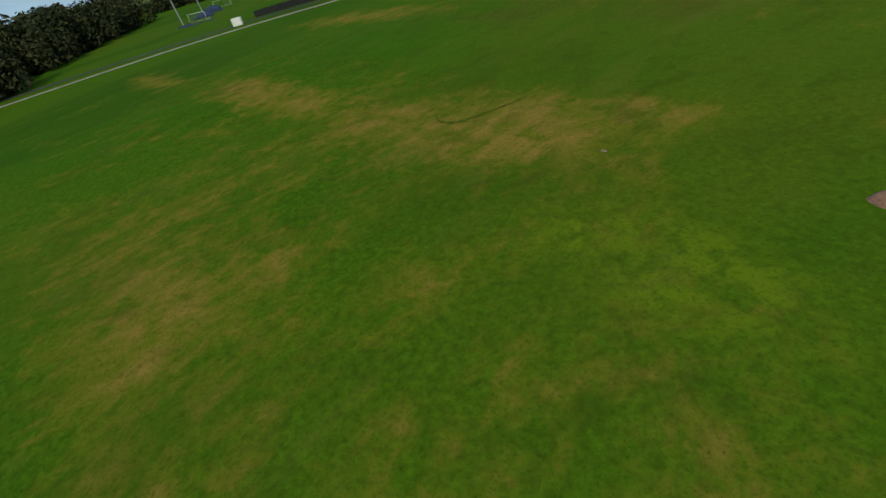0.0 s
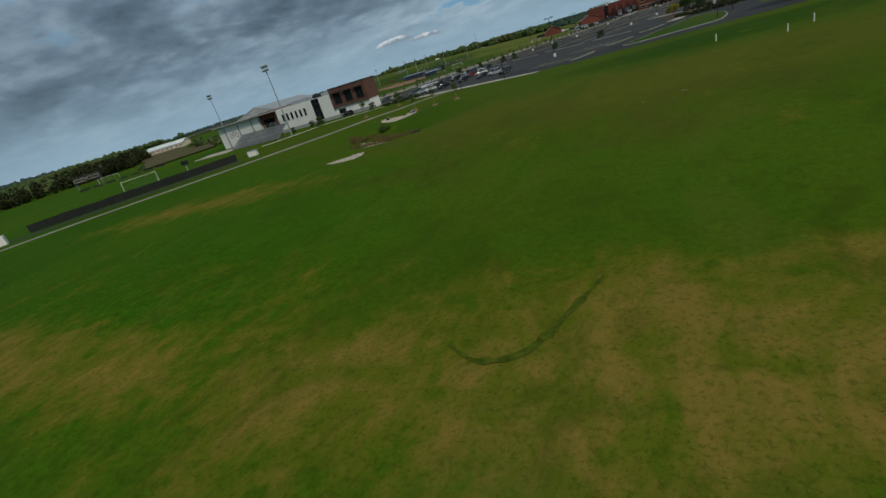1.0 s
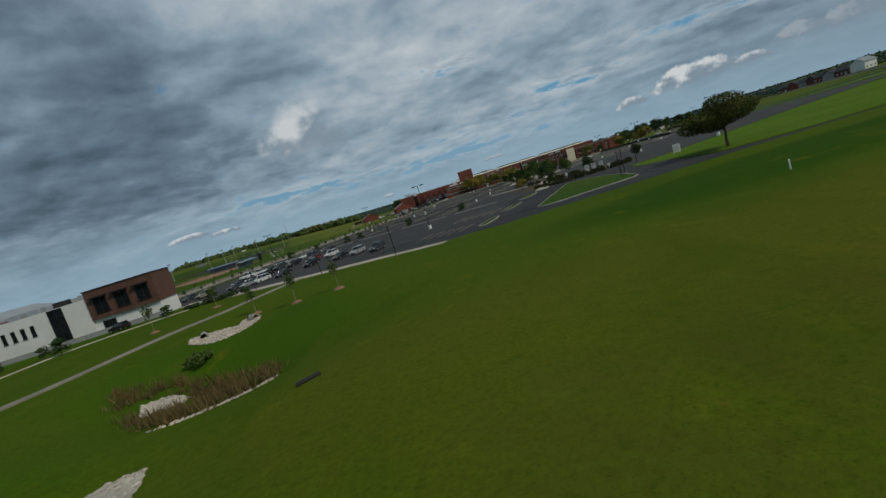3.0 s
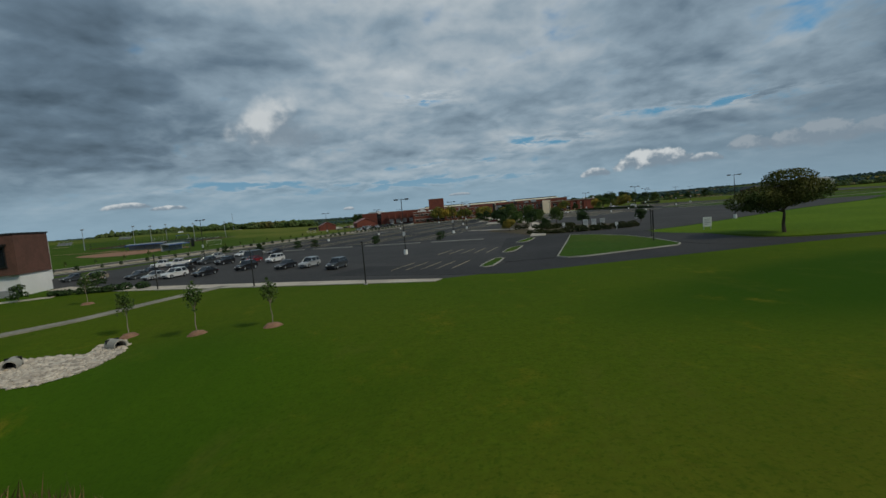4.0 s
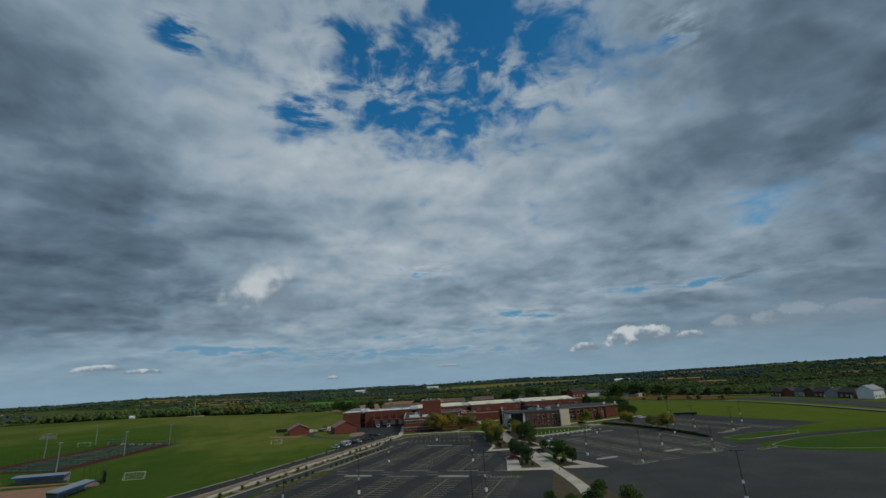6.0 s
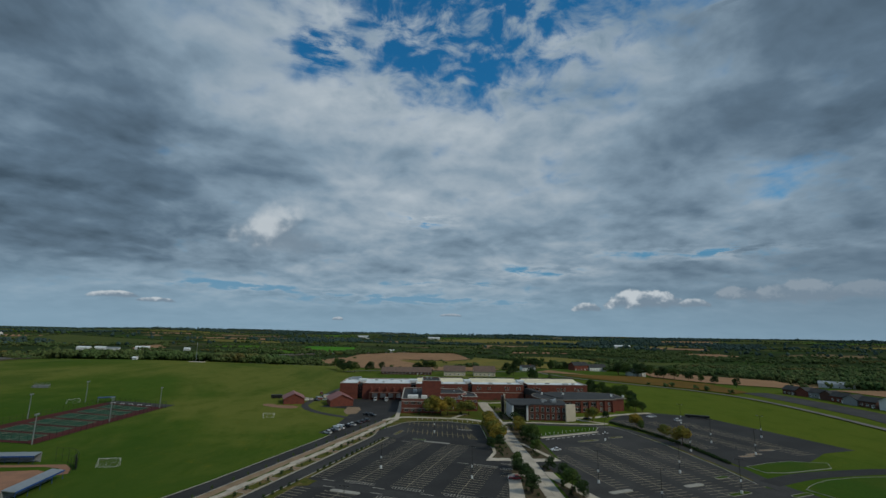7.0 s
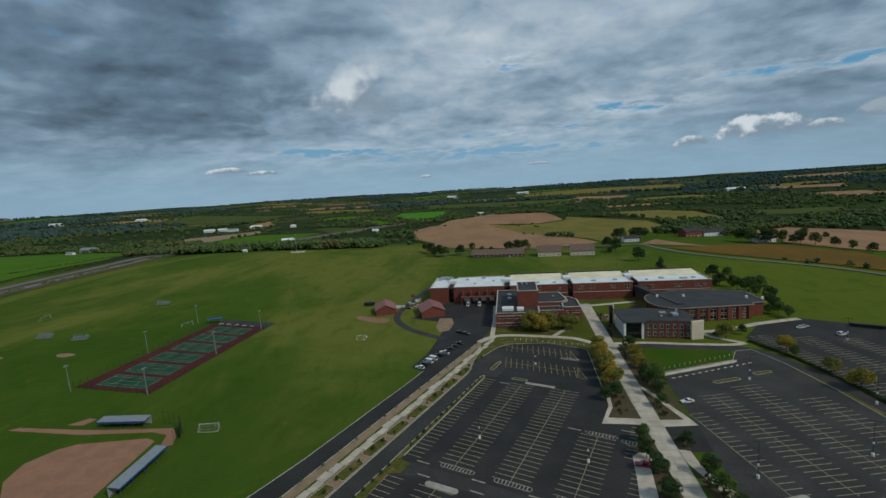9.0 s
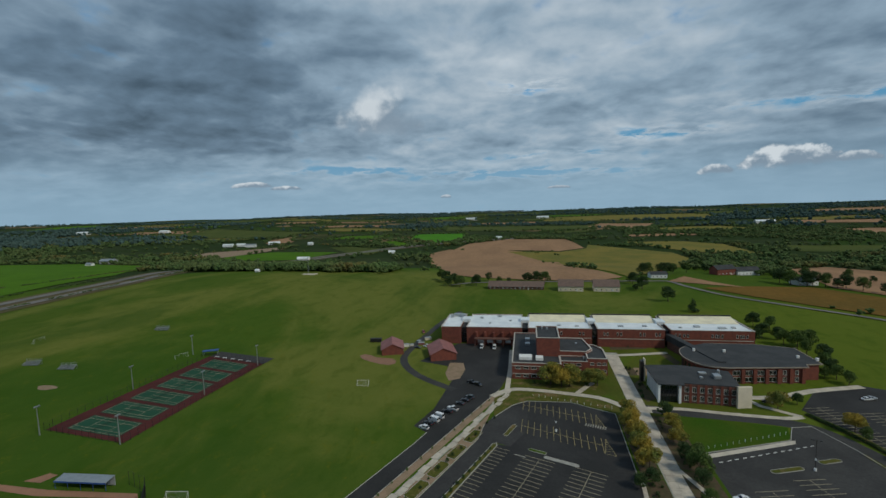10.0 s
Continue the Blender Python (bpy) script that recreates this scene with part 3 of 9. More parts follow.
def height(x, y):
    """The lie of the land: level round the school, a hill to the north-west, a basin in the south field, then falling and far ridges."""
    z = 0.0
    hill = sm(-x, 45, 330) * (1 - 0.6 * sm(y, 330, 520)) * sm(y, -140, 120)
    z += 9.0 * hill
    z -= 20.0 * sm(y, 395, 700) * (1 - sm(-x, 900, 1500) * 0.5)
    z -= 14.0 * sm(x, 180, 520) * sm(y, 150, 420) * (1 - sm(y, 395, 700))
    z -= bump_at(x, y, 6.5, -193, 13, 8.5, 2.6)
    z -= bump_at(x, y, 0, -176, 7, 6, 0.75)
    z -= bump_at(x, y, 12, -208, 8, 6, 1.2)
    z -= 1.2 * sm(-y, 205, 245) * sm(x, 20, 45)
    z += bump_at(x, y, 95, -178, 60, 13, 0.5)
    d = math.hypot(x - 20, y + 100)
    far = sm(d, 1000, 4800)
    z += far * (32 + 14 * noise.noise(Vector((x * 0.0009, y * 0.0009, 0))))
    if d > 450:
        z += sm(d, 450, 1500) * 9 * noise.noise(Vector((x * 0.0017, y * 0.0017, 3.0)))
    return z


def ring_axis(c, near, far, n_near, n_far):
    mid = list(np.linspace(c - near, c + near, n_near))
    g = (far / near) ** (1 / n_far)
    out = [near * g**k for k in range(1, n_far + 1)]
    return [c - o for o in out[::-1]] + mid + [c + o for o in out]


def finer(axis, lo, hi, step):
    """The axis with closer steps between lo and hi, for the small basins."""
    return [v for v in axis if v < lo or v > hi] + list(np.arange(lo, hi + 0.01, step))


GX, GY = sorted(finer(ring_axis(20, 330, 4700, 150, 72), -16, 30, 1.3)), sorted(finer(ring_axis(20, 330, 4700, 150, 72), -222, -164, 1.3))
gv = [(x, y, height(x, y)) for y in GY for x in GX]
gn = len(GX)
gf = [(j * gn + i, j * gn + i + 1, (j + 1) * gn + i + 1, (j + 1) * gn + i) for j in range(len(GY) - 1) for i in range(gn - 1)]
ground = raw("ground", gv, gf, GRASS, smooth=True)
tagged(ground, "mown green grass field with dry tan patches, rolling into farmland", "ground", kind="structure")


def draped(name, pts, mat, lift, step, label, category, kind="structure"):
    """A patch of another surface on the land, following its height; its edge is slightly uneven."""
    bm = bmesh.new()
    xs, ys = [p[0] for p in pts], [p[1] for p in pts]
    vs = [bm.verts.new((x, y, 0)) for x, y in pts]
    bm.faces.new(vs)
    for axis, lo, hi in ((0, min(xs), max(xs)), (1, min(ys), max(ys))):
        k = lo + step
        while k < hi:
            co, no = [0, 0, 0], [0, 0, 0]
            co[axis], no[axis] = k, 1
            bmesh.ops.bisect_plane(bm, geom=bm.verts[:] + bm.edges[:] + bm.faces[:], plane_co=co, plane_no=no)
            k += step
    for v in bm.verts:
        v.co.z = height(v.co.x, v.co.y) + lift
    for f in bm.faces:
        f.normal_update()
        if f.normal.z < 0:
            f.normal_flip()
    ob = link(name, bm, mat, smooth=True)
    return tagged(ob, label, category, kind=kind)


def paved(name, pts, mat, top, label, category):
    bm = bmesh.new()
    slab(bm, pts, -0.25, top)
    return tagged(link(name, bm, mat), label, category, kind="structure")


G = grid
# car parks and roads (tops a few centimetres proud of the grass)
WLOT = [G(-9.1, -89), G(-9.1, 50), G(-6, 50.5), G(-5.5, 57), G(-16, 58.5), G(-19, 66), G(-16.5, 80), G(-13, 86), G(3, 93), G(14, 91.5), (52.5, 77), (51, 28), (46.5, 16), (51.0, 0.5), (49.6, -10), (46.9, -24.5), (46.5, -34), G(55, -89)]
paved("car_park", WLOT, ASPHALT, 0.02, "dark new asphalt car park with painted bays", "car park")
SLOT = [G(-6, -89.1), (45.5, -113.7), (46, -118), (38.5, -134), (34, -148), (31, -159), (26.3, -162.0), G(39, -141.6), G(20, -139.5), G(-6, -139)]
paved("car_park", [(45.5, 17), (59.5, 18), (63.4, 18), (76, 17.5), (77, 2), (67, 2), (63, 1), (59.5, 0), (50, 0)], ASPHALT, 0.012, "dark asphalt crossing between the two car parks", "car park")
paved("car_park", SLOT, ASPHALT_OLD, 0.024, "grey asphalt car park with a few parked cars", "car park")
ELOT = [(69.5, -26), (73.4, 15.9), (74.0, 39), (74, 52), (105, 63.9), (110, 73), (117, 75), (121, 60), (124.5, 38), (126.5, 9), (126.5, -9)]
paved("car_park", ELOT, ASPHALT_OLD, 0.02, "grey worn asphalt car park with faded bay lines", "car park")
FLOT = [(135, 8), (134, 40), (129, 70), (121, 88), (137, 108.7), (158, 114.3), (181, 101.2), (199, 31), (181.7, 26.3), (163.3, 13), (150, 14)]
paved("car_park", FLOT, ASPHALT, 0.02, "dark asphalt car park behind a hedge", "car park")
SELOT = [(46.9, -34), (57, -32), (126, -11), (133, -20), (150, -38), (172, -64), (150, -80), (120, -93), (98, -105.5), (81, -115.6), (73.5, -119.8), (64.5, -122.6), (60, -122), (50, -117), (44.5, -114), (18.4, -103.4), (46.2, -34.4)]
paved("car_park", SELOT, ASPHALT_OLD, 0.028, "grey asphalt car park with planted islands", "car park")
ROADW = [G(-36.5, -52), G(-34.4, -20), G(-34.4, 36), G(-34.8, 45), G(-42, 47), G(-43, 62), G(-52, 92), (-20, 122), (-36, 128), (-20, 160), (11, 160), (11, 112), G(-27.7, 91), G(-27.7, -14), G(-28.5, -40), G(-29, -139), G(-37, -139)]
paved("road", ROADW, ASPHALT, 0.03, "dark asphalt service road with a pale kerb", "road")
ROADS = [G(-16.5, -139), G(-16.5, 52), G(-19, 57), G(-10.7, 57), G(-10.7, -139)]
paved("road", ROADS, ASPHALT_OLD, 0.03, "grey asphalt lane beside the planted verge", "road")
CROSS = [G(-16.5, -17), G(-16.5, -8), G(55, -7.6), (69, -23), (127, -5.5), (130, -11), (57.6, -33), G(52, -12.6), G(0, -12.4)]
paved("road", CROSS, ASPHALT_OLD, 0.034, "worn asphalt cross lane between the bays", "road")
EROAD = smooth_line([(62, 83.5), (80, 80.5), (95, 79), (108, 77), (117, 72.5), (123, 60), (128.5, 38), (131, 12), (131, -4), (132, -15), (136.5, -27), (147, -37), (170, -60), (185, -85)], 3)
paved("road", strip(EROAD, 6.4), ASPHALT_OLD, 0.038, "grey asphalt campus road", "road")
EDRIVE = smooth_line([(131, -9), (139, -5.6), (150, -1.6), (165, 1.2), (190, 3.4), (235, 2)], 3)
paved("road", strip(EDRIVE, 6.0), ASPHALT, 0.042, "dark asphalt drive between two grass islands", "road")
ENTRY = smooth_line([G(66, -132), (34, -158.0), (45, -158), (56, -156), (66, -155.5), (80, -159), (110, -160), (180, -158), (330, -140)], 4)
paved("road", strip(ENTRY, 8.0), ASPHALT, 0.036, "dark asphalt entrance drive", "road")
ENTRY2 = smooth_line([(46, -112), (56, -119), (62, -128), (62.5, -138), (62, -148), (66, -155)], 4)
paved("road", strip(ENTRY2, 8.5), ASPHALT, 0.040, "dark asphalt drive round the grass triangle", "road")
paved("road", [(33, -152), (39, -152), (50.5, -119), (48, -108), (40, -112), (34, -140)], ASPHALT, 0.043, "dark asphalt drive beside the grass triangle", "road")

paved("road", [G(-17.2, 46), G(-10.6, 46), G(-9.0, 50.2), G(-5.2, 57.2), G(-15.8, 58.6), G(-19.4, 64), G(-20.4, 60)], ASPHALT_OLD, 0.026, "grey asphalt corner of the lane", "road")
paved("road", [(27, -158.5), (33, -160.5), (58, -157.5), (67, -151), (66, -137), (63.2, -124), (50, -116.6), (44, -113.4), (34, -140)], ASPHALT, 0.016, "dark asphalt round the grass triangle", "road")

paved("road", [G(-17.4, 44), G(-20.4, 60), G(-18.8, 66), G(-16.2, 80), G(-10, 80), G(-4, 62), G(-5, 50.6), G(-9, 50.6), G(-10.6, 48)], ASPHALT_OLD, 0.033, "grey asphalt bend where the lane meets the car park", "road")

# ---- kerbs, walks and painted lines ----
def kerb_line(pts, width=0.22, top=0.17, label="pale concrete kerb along the asphalt", name="kerb"):
    bm = bmesh.new()
    for a, b in zip(pts, pts[1:]):
        d = (Vector(b) - Vector(a))
        ln, ang = d.length, math.atan2(d.y, d.x)
        box(bm, -width / 2, ln + width / 2, -width / 2, width / 2, -0.2, top, m=Matrix.Translation((a[0], a[1], 0)) @ Matrix.Rotation(ang, 4, "Z"))
    return tagged(link(name, bm, KERB), label, "kerb", kind="structure")


def island(pts, mat, label, top=0.14, name="traffic_island"):
    """A raised island: a kerb ring round a planted or paved top."""
    c = Vector((sum(p[0] for p in pts) / len(pts), sum(p[1] for p in pts) / len(pts)))
    e = thing(name, Matrix.Translation((c.x, c.y, 0)), label, "traffic island")
    bm = bmesh.new()
    loc = [(p[0] - c.x, p[1] - c.y) for p in pts]
    slab(bm, loc, 0.0, top - 0.02)
    part("planting_bed", bm, mat, e)
    bm = bmesh.new()
    for a, b in zip(loc, loc[1:] + loc[:1]):
        d = Vector(b) - Vector(a)
        if d.length < 0.05:
            continue
        box(bm, -0.08, d.length + 0.08, -0.085, 0.085, 0, top, m=Matrix.Translation((a[0], a[1], 0)) @ Matrix.Rotation(math.atan2(d.y, d.x), 4, "Z"))
    part("kerb", bm, KERB, e)
    return e


def oval(u, v, ru, rv, turn=WEST, n=12):
    """A rounded bar in plan, long along u."""
    out = []
    for k in range(n):
        a = 2 * math.pi * k / n
        cu, cv = math.cos(a), math.sin(a)
        out.append(grid(u + (ru - rv) * (1 if cu > 0 else -1) + rv * cu, v + rv * cv, turn))
    return out


walk_n = [0]


def pavement(pts, label="pale concrete footpath", mat=None, top=0.06):
    """A walk; each lies a few millimetres above the one before, so that crossings never share a plane."""
    walk_n[0] += 1
    top += 0.004 * (walk_n[0] % 11)
    bm = bmesh.new()
    slab(bm, pts, -0.2, top)
    return tagged(link("pavement", bm, mat or CONCRETE), label, "footpath", kind="structure")


PATH_GREY = material("weathered_concrete", (0.27, 0.255, 0.215), 0.9, second=(0.19, 0.18, 0.15), scale=0.3, amount=0.8, grain=0.12, grain_scale=3.0)
# central walk: slabs laid one by one down the avenue
avenue = tagged(link("avenue", (lambda bm: (slab(bm, [(60.4, 150), (66.6, 150), (64.9, 60), (62.9, -27), (57.8, -27), (58.8, 60)], -0.2, 0.03), bm)[1])(bmesh.new()), KERB),
                "broad pale concrete avenue leading to the school", "footpath", kind="structure")
slab_me = {}
for row in range(58):
    y = -26 + 3.0 * row
    half = 2.5 if y < 60 else 3.0
    for k in range(2):
        me = slab_me.get(half)
        if me is None:
            bm = bmesh.new()
            box(bm, -half / 2 + 0.03, half / 2 - 0.03, -1.46, 1.46, 0, 0.07)
            me = bpy.data.meshes.new("paving_slab")
            bm.to_mesh(me), bm.free()
            me.materials.append(CONCRETE)
            slab_me[half] = me
        o = new("paving_slab", me)
        o.location, o.rotation_euler = (60.5 + 0.019 * (y + 12) + (k - 0.5) * half, y, 0.02), (0, 0, -0.019)
        o.parent = avenue
for pts in ([(46.4, 15.9), (50.7, 26.8), (51.4, 34), (52.6, 34), (51.8, 26), (49.0, 19.4), (59.2, 18.8), (59.2, 15.4)],
            [(63.6, 14.4), (73.4, 15.4), (73.0, 17.5), (68.2, 32.5), (64.6, 42), (63.6, 41), (66.4, 33), (70.6, 18.6), (63.6, 18.2)],
            [(50.9, -0.5), (53, 1.2), (59.2, 0.2), (59.2, -2.5), (54.5, -2.3), (51.7, -21.8), (59.2, -23.9), (59.2, -27.4), (46.8, -24.6), (49.5, -10)],
            [(63.6, 3), (66.4, 2.4), (66.6, -4), (74.0, -24), (75.6, -30), (63.6, -27.2), (63.6, -24.4), (70.2, -23.4), (65.6, -9), (63.6, -3)]):
    pavement(pts, "pale concrete edging walk round the planting beds")
# walk along the school front and the branch round the east building
pavement(strip(smooth_line([(5, 88), (9.5, 93.5), (14, 96.4), (22.6, 96.4), (35, 94.4), (49, 91), (57.6, 83)], 4), 3.0), "pale concrete footpath in front of the school")
pavement(strip([(40.5, 95.0), (45.9, 103.4), (48.5, 107)], 2.2))
pavement(strip([(11, 95), (11.6, 122), (11.2, 150)], 2.2), "pale concrete footpath beside the brick block")
pavement([(57, 84), (57, 79.5), (66.5, 79.5), (66.5, 84.8)])
pavement(strip(smooth_line([(66, 83.5), (78, 84), (95, 81.6), (111.5, 80.2), (118, 82)], 3), 2.4))
pavement(strip([(118, 82), (108, 90), (104, 99.5)], 2.2))
pavement(strip(smooth_line([(104, 97.5), (118, 99), (135, 107), (157, 113.7)], 3), 3.4))
pavement(strip([(92, 152), (76, 148), (66, 146)], 3.0))
pavement([(70, 128), (84, 128), (84, 118), (70, 118)], "brown gravel court beside the walk", BARE)
pavement([(72.4, 50.6), (72.8, 48.6), (105.2, 61.6), (106.4, 64.0), (104.6, 63.4)])
# the long broken verge walk beside the west lane: slabs with planting pockets between
verge = tagged(link("verge_walk", (lambda bm: (slab(bm, [G(-24.2, -139), G(-23.8, -34), G(-23.8, 70), G(-26.3, 92), G(-24.8, 92), G(-22.0, 70), G(-21.8, -34), G(-21.9, -139)], -0.2, 0.04), bm)[1])(bmesh.new()), KERB),
               "pale concrete walk in slabs along the west lane", "footpath", kind="structure")
bm = bmesh.new()
box(bm, -1.1, 1.1, -1.9, 1.9, 0, 0.1)
vm = bpy.data.meshes.new("paving_slab")
bm.to_mesh(vm), bm.free()
vm.materials.append(CONCRETE)
for k in range(56):
    o = new("paving_slab", vm)
    p = G(-22.8 + (-0.5, 0.35, 0.0, 0.6, -0.2, 0.15, -0.7)[k % 7], -132 + 4.05 * k)
    o.location, o.rotation_euler = (p[0], p[1], 0.0), (0, 0, WEST)
    o.parent = verge
paved("verge", [G(-27.6, -139), G(-27.6, 90), G(-24.9, 90), G(-24.4, -139)], BARE, 0.05, "bare brown soil strip beside the road", "verge")
paved("verge", [G(-21.6, -139), G(-21.6, 70), G(-19.6, 62), G(-16.9, 50), G(-16.9, -139)], BARE, 0.05, "bare soil strip between the planted beds", "verge")
for k in range(17):
    v = -136 + 11.4 * k
    p, q = G(-19.0, v), G(-19.0, v + 8.6)
    e = island([G(-21.0, v + 0.6), G(-20.2, v), G(-17.4, v), G(-17.2, v + 8.0), G(-18.2, v + 8.8), G(-20.8, v + 8.6)], GRASS_DRY, "dry planted bed between concrete cross strips", 0.12, "verge_bed")
paved("verge", [G(-10.7, -34), G(-10.7, 50), G(-9.2, 50.5), G(-9.2, -8), G(-5.5, -8.5), G(-5.5, -13), G(-8.4, -14.5), G(-8, -34)], GRASS_DRY, 0.12, "narrow dry grass median with clipped shrubs", "verge")
kerb_line([G(-37.3, -139), G(-36.6, -52), G(-35.2, -32), G(-34.5, -20), G(-34.5, 36), G(-34.9, 45)])
kerb_line([G(-27.7, -139), G(-27.7, -14), G(-27.7, 91)])
kerb_line([G(-16.7, -139), G(-16.7, 50), G(-19.4, 60)])
kerb_line([G(-10.8, -34), G(-10.8, 49), G(-9.9, 50.4), G(-9.1, 49), G(-9.1, -6)], 0.26, 0.18)
kerb_line([G(-19, 66), G(-16.5, 80), G(-13, 86), G(3, 93), G(14, 91.5), (52.5, 77), (51.2, 34)])
kerb_line([(74, 52), (105, 63.9), (110, 73), (117, 74.6)])
kerb_line([(126.8, -9), (126.7, 9), (124.6, 38), (121.2, 60), (117, 74)])
paved("verge", [(124.8, 36), (126.9, 9), (126.9, -6), (128.2, -6), (128.2, 12), (126.2, 38), (122.0, 58), (121.4, 56)], GRASS_DRY, 0.09, "thin grass verge beside the campus road", "verge")
paved("verge", [(134.2, 8), (133.4, 38), (129.5, 66), (121.5, 86), (119.5, 84), (127, 64), (131.4, 38), (133.6, 8)], GRASS_DRY, 0.09, "grass verge under the hedge", "verge")
paved("verge", [G(-18.8, 67), G(-16.2, 81), G(-12.6, 87), G(3, 94), (31, 90.6), (52.8, 78.6), (56.6, 80.4), (49, 89), (35, 92.6), (22.6, 94.6), (14, 94.4), (9.8, 90.5), (6, 86)], GRASS_DRY, 0.07, "dry grass strip between the front walk and the kerb", "verge")
# south edge of the near car park: concrete apron and path over the field
pavement([G(38.5, -143.2), (24.2, -162.6), (25.0, -161.2), G(70, -140.2), G(40, -140.2), G(20, -138.2), G(20, -141.2)], "pale concrete apron along the edge of the car park")
pavement(strip(smooth_line([(-1.0, -151.6), (-2.6, -155), (-5.0, -161), (-7.0, -166.5), (-10.8, -172), (-14.2, -183), (-18.8, -193), (-23.2, -203.5), (-28, -213), (-32.6, -222), (-37, -232), (-41, -247), (-42.6, -262), (-43, -282), (-42, -320), (-38, -380)], 4), 1.6), "grey weathered concrete path across the grass field", PATH_GREY)
def rounded(pts):
    """The outline with its corners rounded off."""
    out = []
    for a, b, c in zip(pts[-1:] + pts[:-1], pts, pts[1:] + pts[:1]):
        a, b, c = Vector(a), Vector(b), Vector(c)
        f = 0.9 / max(1.8, min((a - b).length, (c - b).length))
        out += [tuple(b.lerp(a, f)), tuple(b.lerp(a, f * 0.3).lerp(b.lerp(c, f * 0.3), 0.5)), tuple(b.lerp(c, f))]
    return out


# sunlight on the entrance lawn is put into this brighter green
GRASS_SUNLIT = material("sun_tinted_lawn_grass", (0.090, 0.150, 0.008), 0.95, second=(0.068, 0.128, 0.006), scale=0.06, amount=0.8, grain=0.25, grain_scale=1.6, bump=0.5, bump_scale=5.0, spec=0.05)
tri = [(51.5, -118.9), (47.5, -130), (39.6, -151.5), (40.4, -153.2), (42.5, -153.4), (55.4, -150.2), (56.6, -148.6), (57.6, -140), (57.4, -131), (55.2, -123.5)]
island(tri, GRASS_LAWN, "bright green grass triangle with a pale kerb", 0.16)
island(rounded([(29.3, -154.8), (30.9, -155.5), (33.7, -147.8), (32.6, -146.9)]), GRASS_LAWN, "small grassed kerb island in the car park")
island(rounded([(34.2, -141.2), (36.3, -140.6), (39.4, -132.3), (37.0, -134.0)]), GRASS_LAWN, "small grassed kerb island in the car park")
island(rounded([(39.2, -125.6), (41.3, -126.0), (45.0, -117.6), (43.4, -117.6)]), GRASS, "small rough grass kerb island in the car park")
for v0, v1 in ((-133.4, -126.2), (-116.8, -109.4)):
    bm = bmesh.new()
    for k in range(5):
        box(bm, 80.9 - 2.0 * k - 0.05, 80.9 - 2.0 * k + 0.05, v0, v1, 0.0, 0.06, m=Matrix.Rotation(WEST, 4, "Z"))
    tagged(link("bay_markings", bm, BAY_PAINT), "pale paint lines of a row of parking bays", "road marking", group="parking bays", kind="structure")
for a, b in ((-8, 26), (29, 40), (44, 58), (61, 73)):
    bm = bmesh.new()
    box(bm, a, b, -0.45, 0.45, 0, 0.17, m=Matrix.Rotation(WEST, 4, "Z") @ Matrix.Translation((0, -88.6, 0)))
    tagged(link("kerb", bm, KERB), "long pale concrete kerb between two car parks", "kerb", kind="structure")


def bays(u, v0, v1, sides, turn=WEST, pitch=1.95, depth=4.9, mat=None, lift=0.045, centre=True, slant=0.0):
    """Painted bays: a centre line and ticks on one or both sides, as one marking."""
    bm = bmesh.new()

    def bar(pu, pv, qu, qv, w=0.18):
        a, b = Vector(grid(pu, pv, turn)), Vector(grid(qu, qv, turn))
        d = b - a
        box(bm, 0, d.length, -w / 2, w / 2, lift - 0.03, lift, m=Matrix.Translation((a.x, a.y, 0)) @ Matrix.Rotation(math.atan2(d.y, d.x), 4, "Z"))

    if centre:
        bar(u, v0, u, v1, 0.16)
    n = int(abs(v1 - v0) / pitch)
    for k in range(n + 1):
        v = v0 + (v1 - v0) * k / n
        for s in sides:
            bar(u + 0.1 * s, v, u + s * depth, v + slant * s)
    tagged(link("bay_markings", bm, mat or BAY_PAINT), "worn pale paint lines of parking bays", "road marking", group="parking bays", kind="structure")


def hatch(u, v, ru, rv, turn=WEST):
    """A painted island: an outlined bar filled with slanted stripes."""
    bm = bmesh.new()
    ring = oval(u, v, ru, rv, turn, 16)
    inner = oval(u, v, ru - 0.18, rv - 0.18, turn, 16)
    z = 0.05
    vo, vi = [bm.verts.new((x, y, z)) for x, y in ring], [bm.verts.new((x, y, z)) for x, y in inner]
    for k in range(16):
        bm.faces.new((vo[k], vo[(k + 1) % 16], vi[(k + 1) % 16], vi[k]))
    n = int(ru * 2 / 0.95)
    for k in range(1, n):
        uu = u - ru + 0.3 + (2 * ru - 0.6) * k / n
        a = [grid(uu + du, v + dv, turn) for du, dv in ((-0.15, -rv + 0.1), (0.15, -rv + 0.1), (0.15, rv - 0.1), (-0.15, rv - 0.1))]
        bm.faces.new([bm.verts.new((x, y, z + 0.002)) for x, y in a])
    tagged(link("hatched_marking", bm, PAINT), "hatched island painted in pale stripes on asphalt", "road marking", group="hatched islands", kind="structure")


bays(-9.0, -5, 48, (1,))
bays(6.2, -4.6, 48, (-1, 1))
bays(21.9, -4.6, 49, (-1, 1))
bays(37.6, -4.6, 24, (-1, 1))
bays(53.2, -5, 14.5, (-1,), centre=False)
bays(50.5, 17, 33, (-1,), centre=False)
for u in (6.2, 21.9, 37.6, 53.2):
    bays(u, -14.8, -42, (-1, 1))
    bays(u, -50, -80, (-1, 1))
bays(-8.2, -15, -84, (1,))
for u, v in ((7.4, -5.4), (22.9, -5.4), (38.8, -5.4), (22.2, -13.8), (53.2, -13.8)):
    hatch(u, v, 5.0, 0.95)
hatch(51.2, -5.2, 2.4, 0.9)
hatch(38.3, 25.4, 4.6, 0.8)
hatch(46.5, 24.5, 2.6, 0.9)
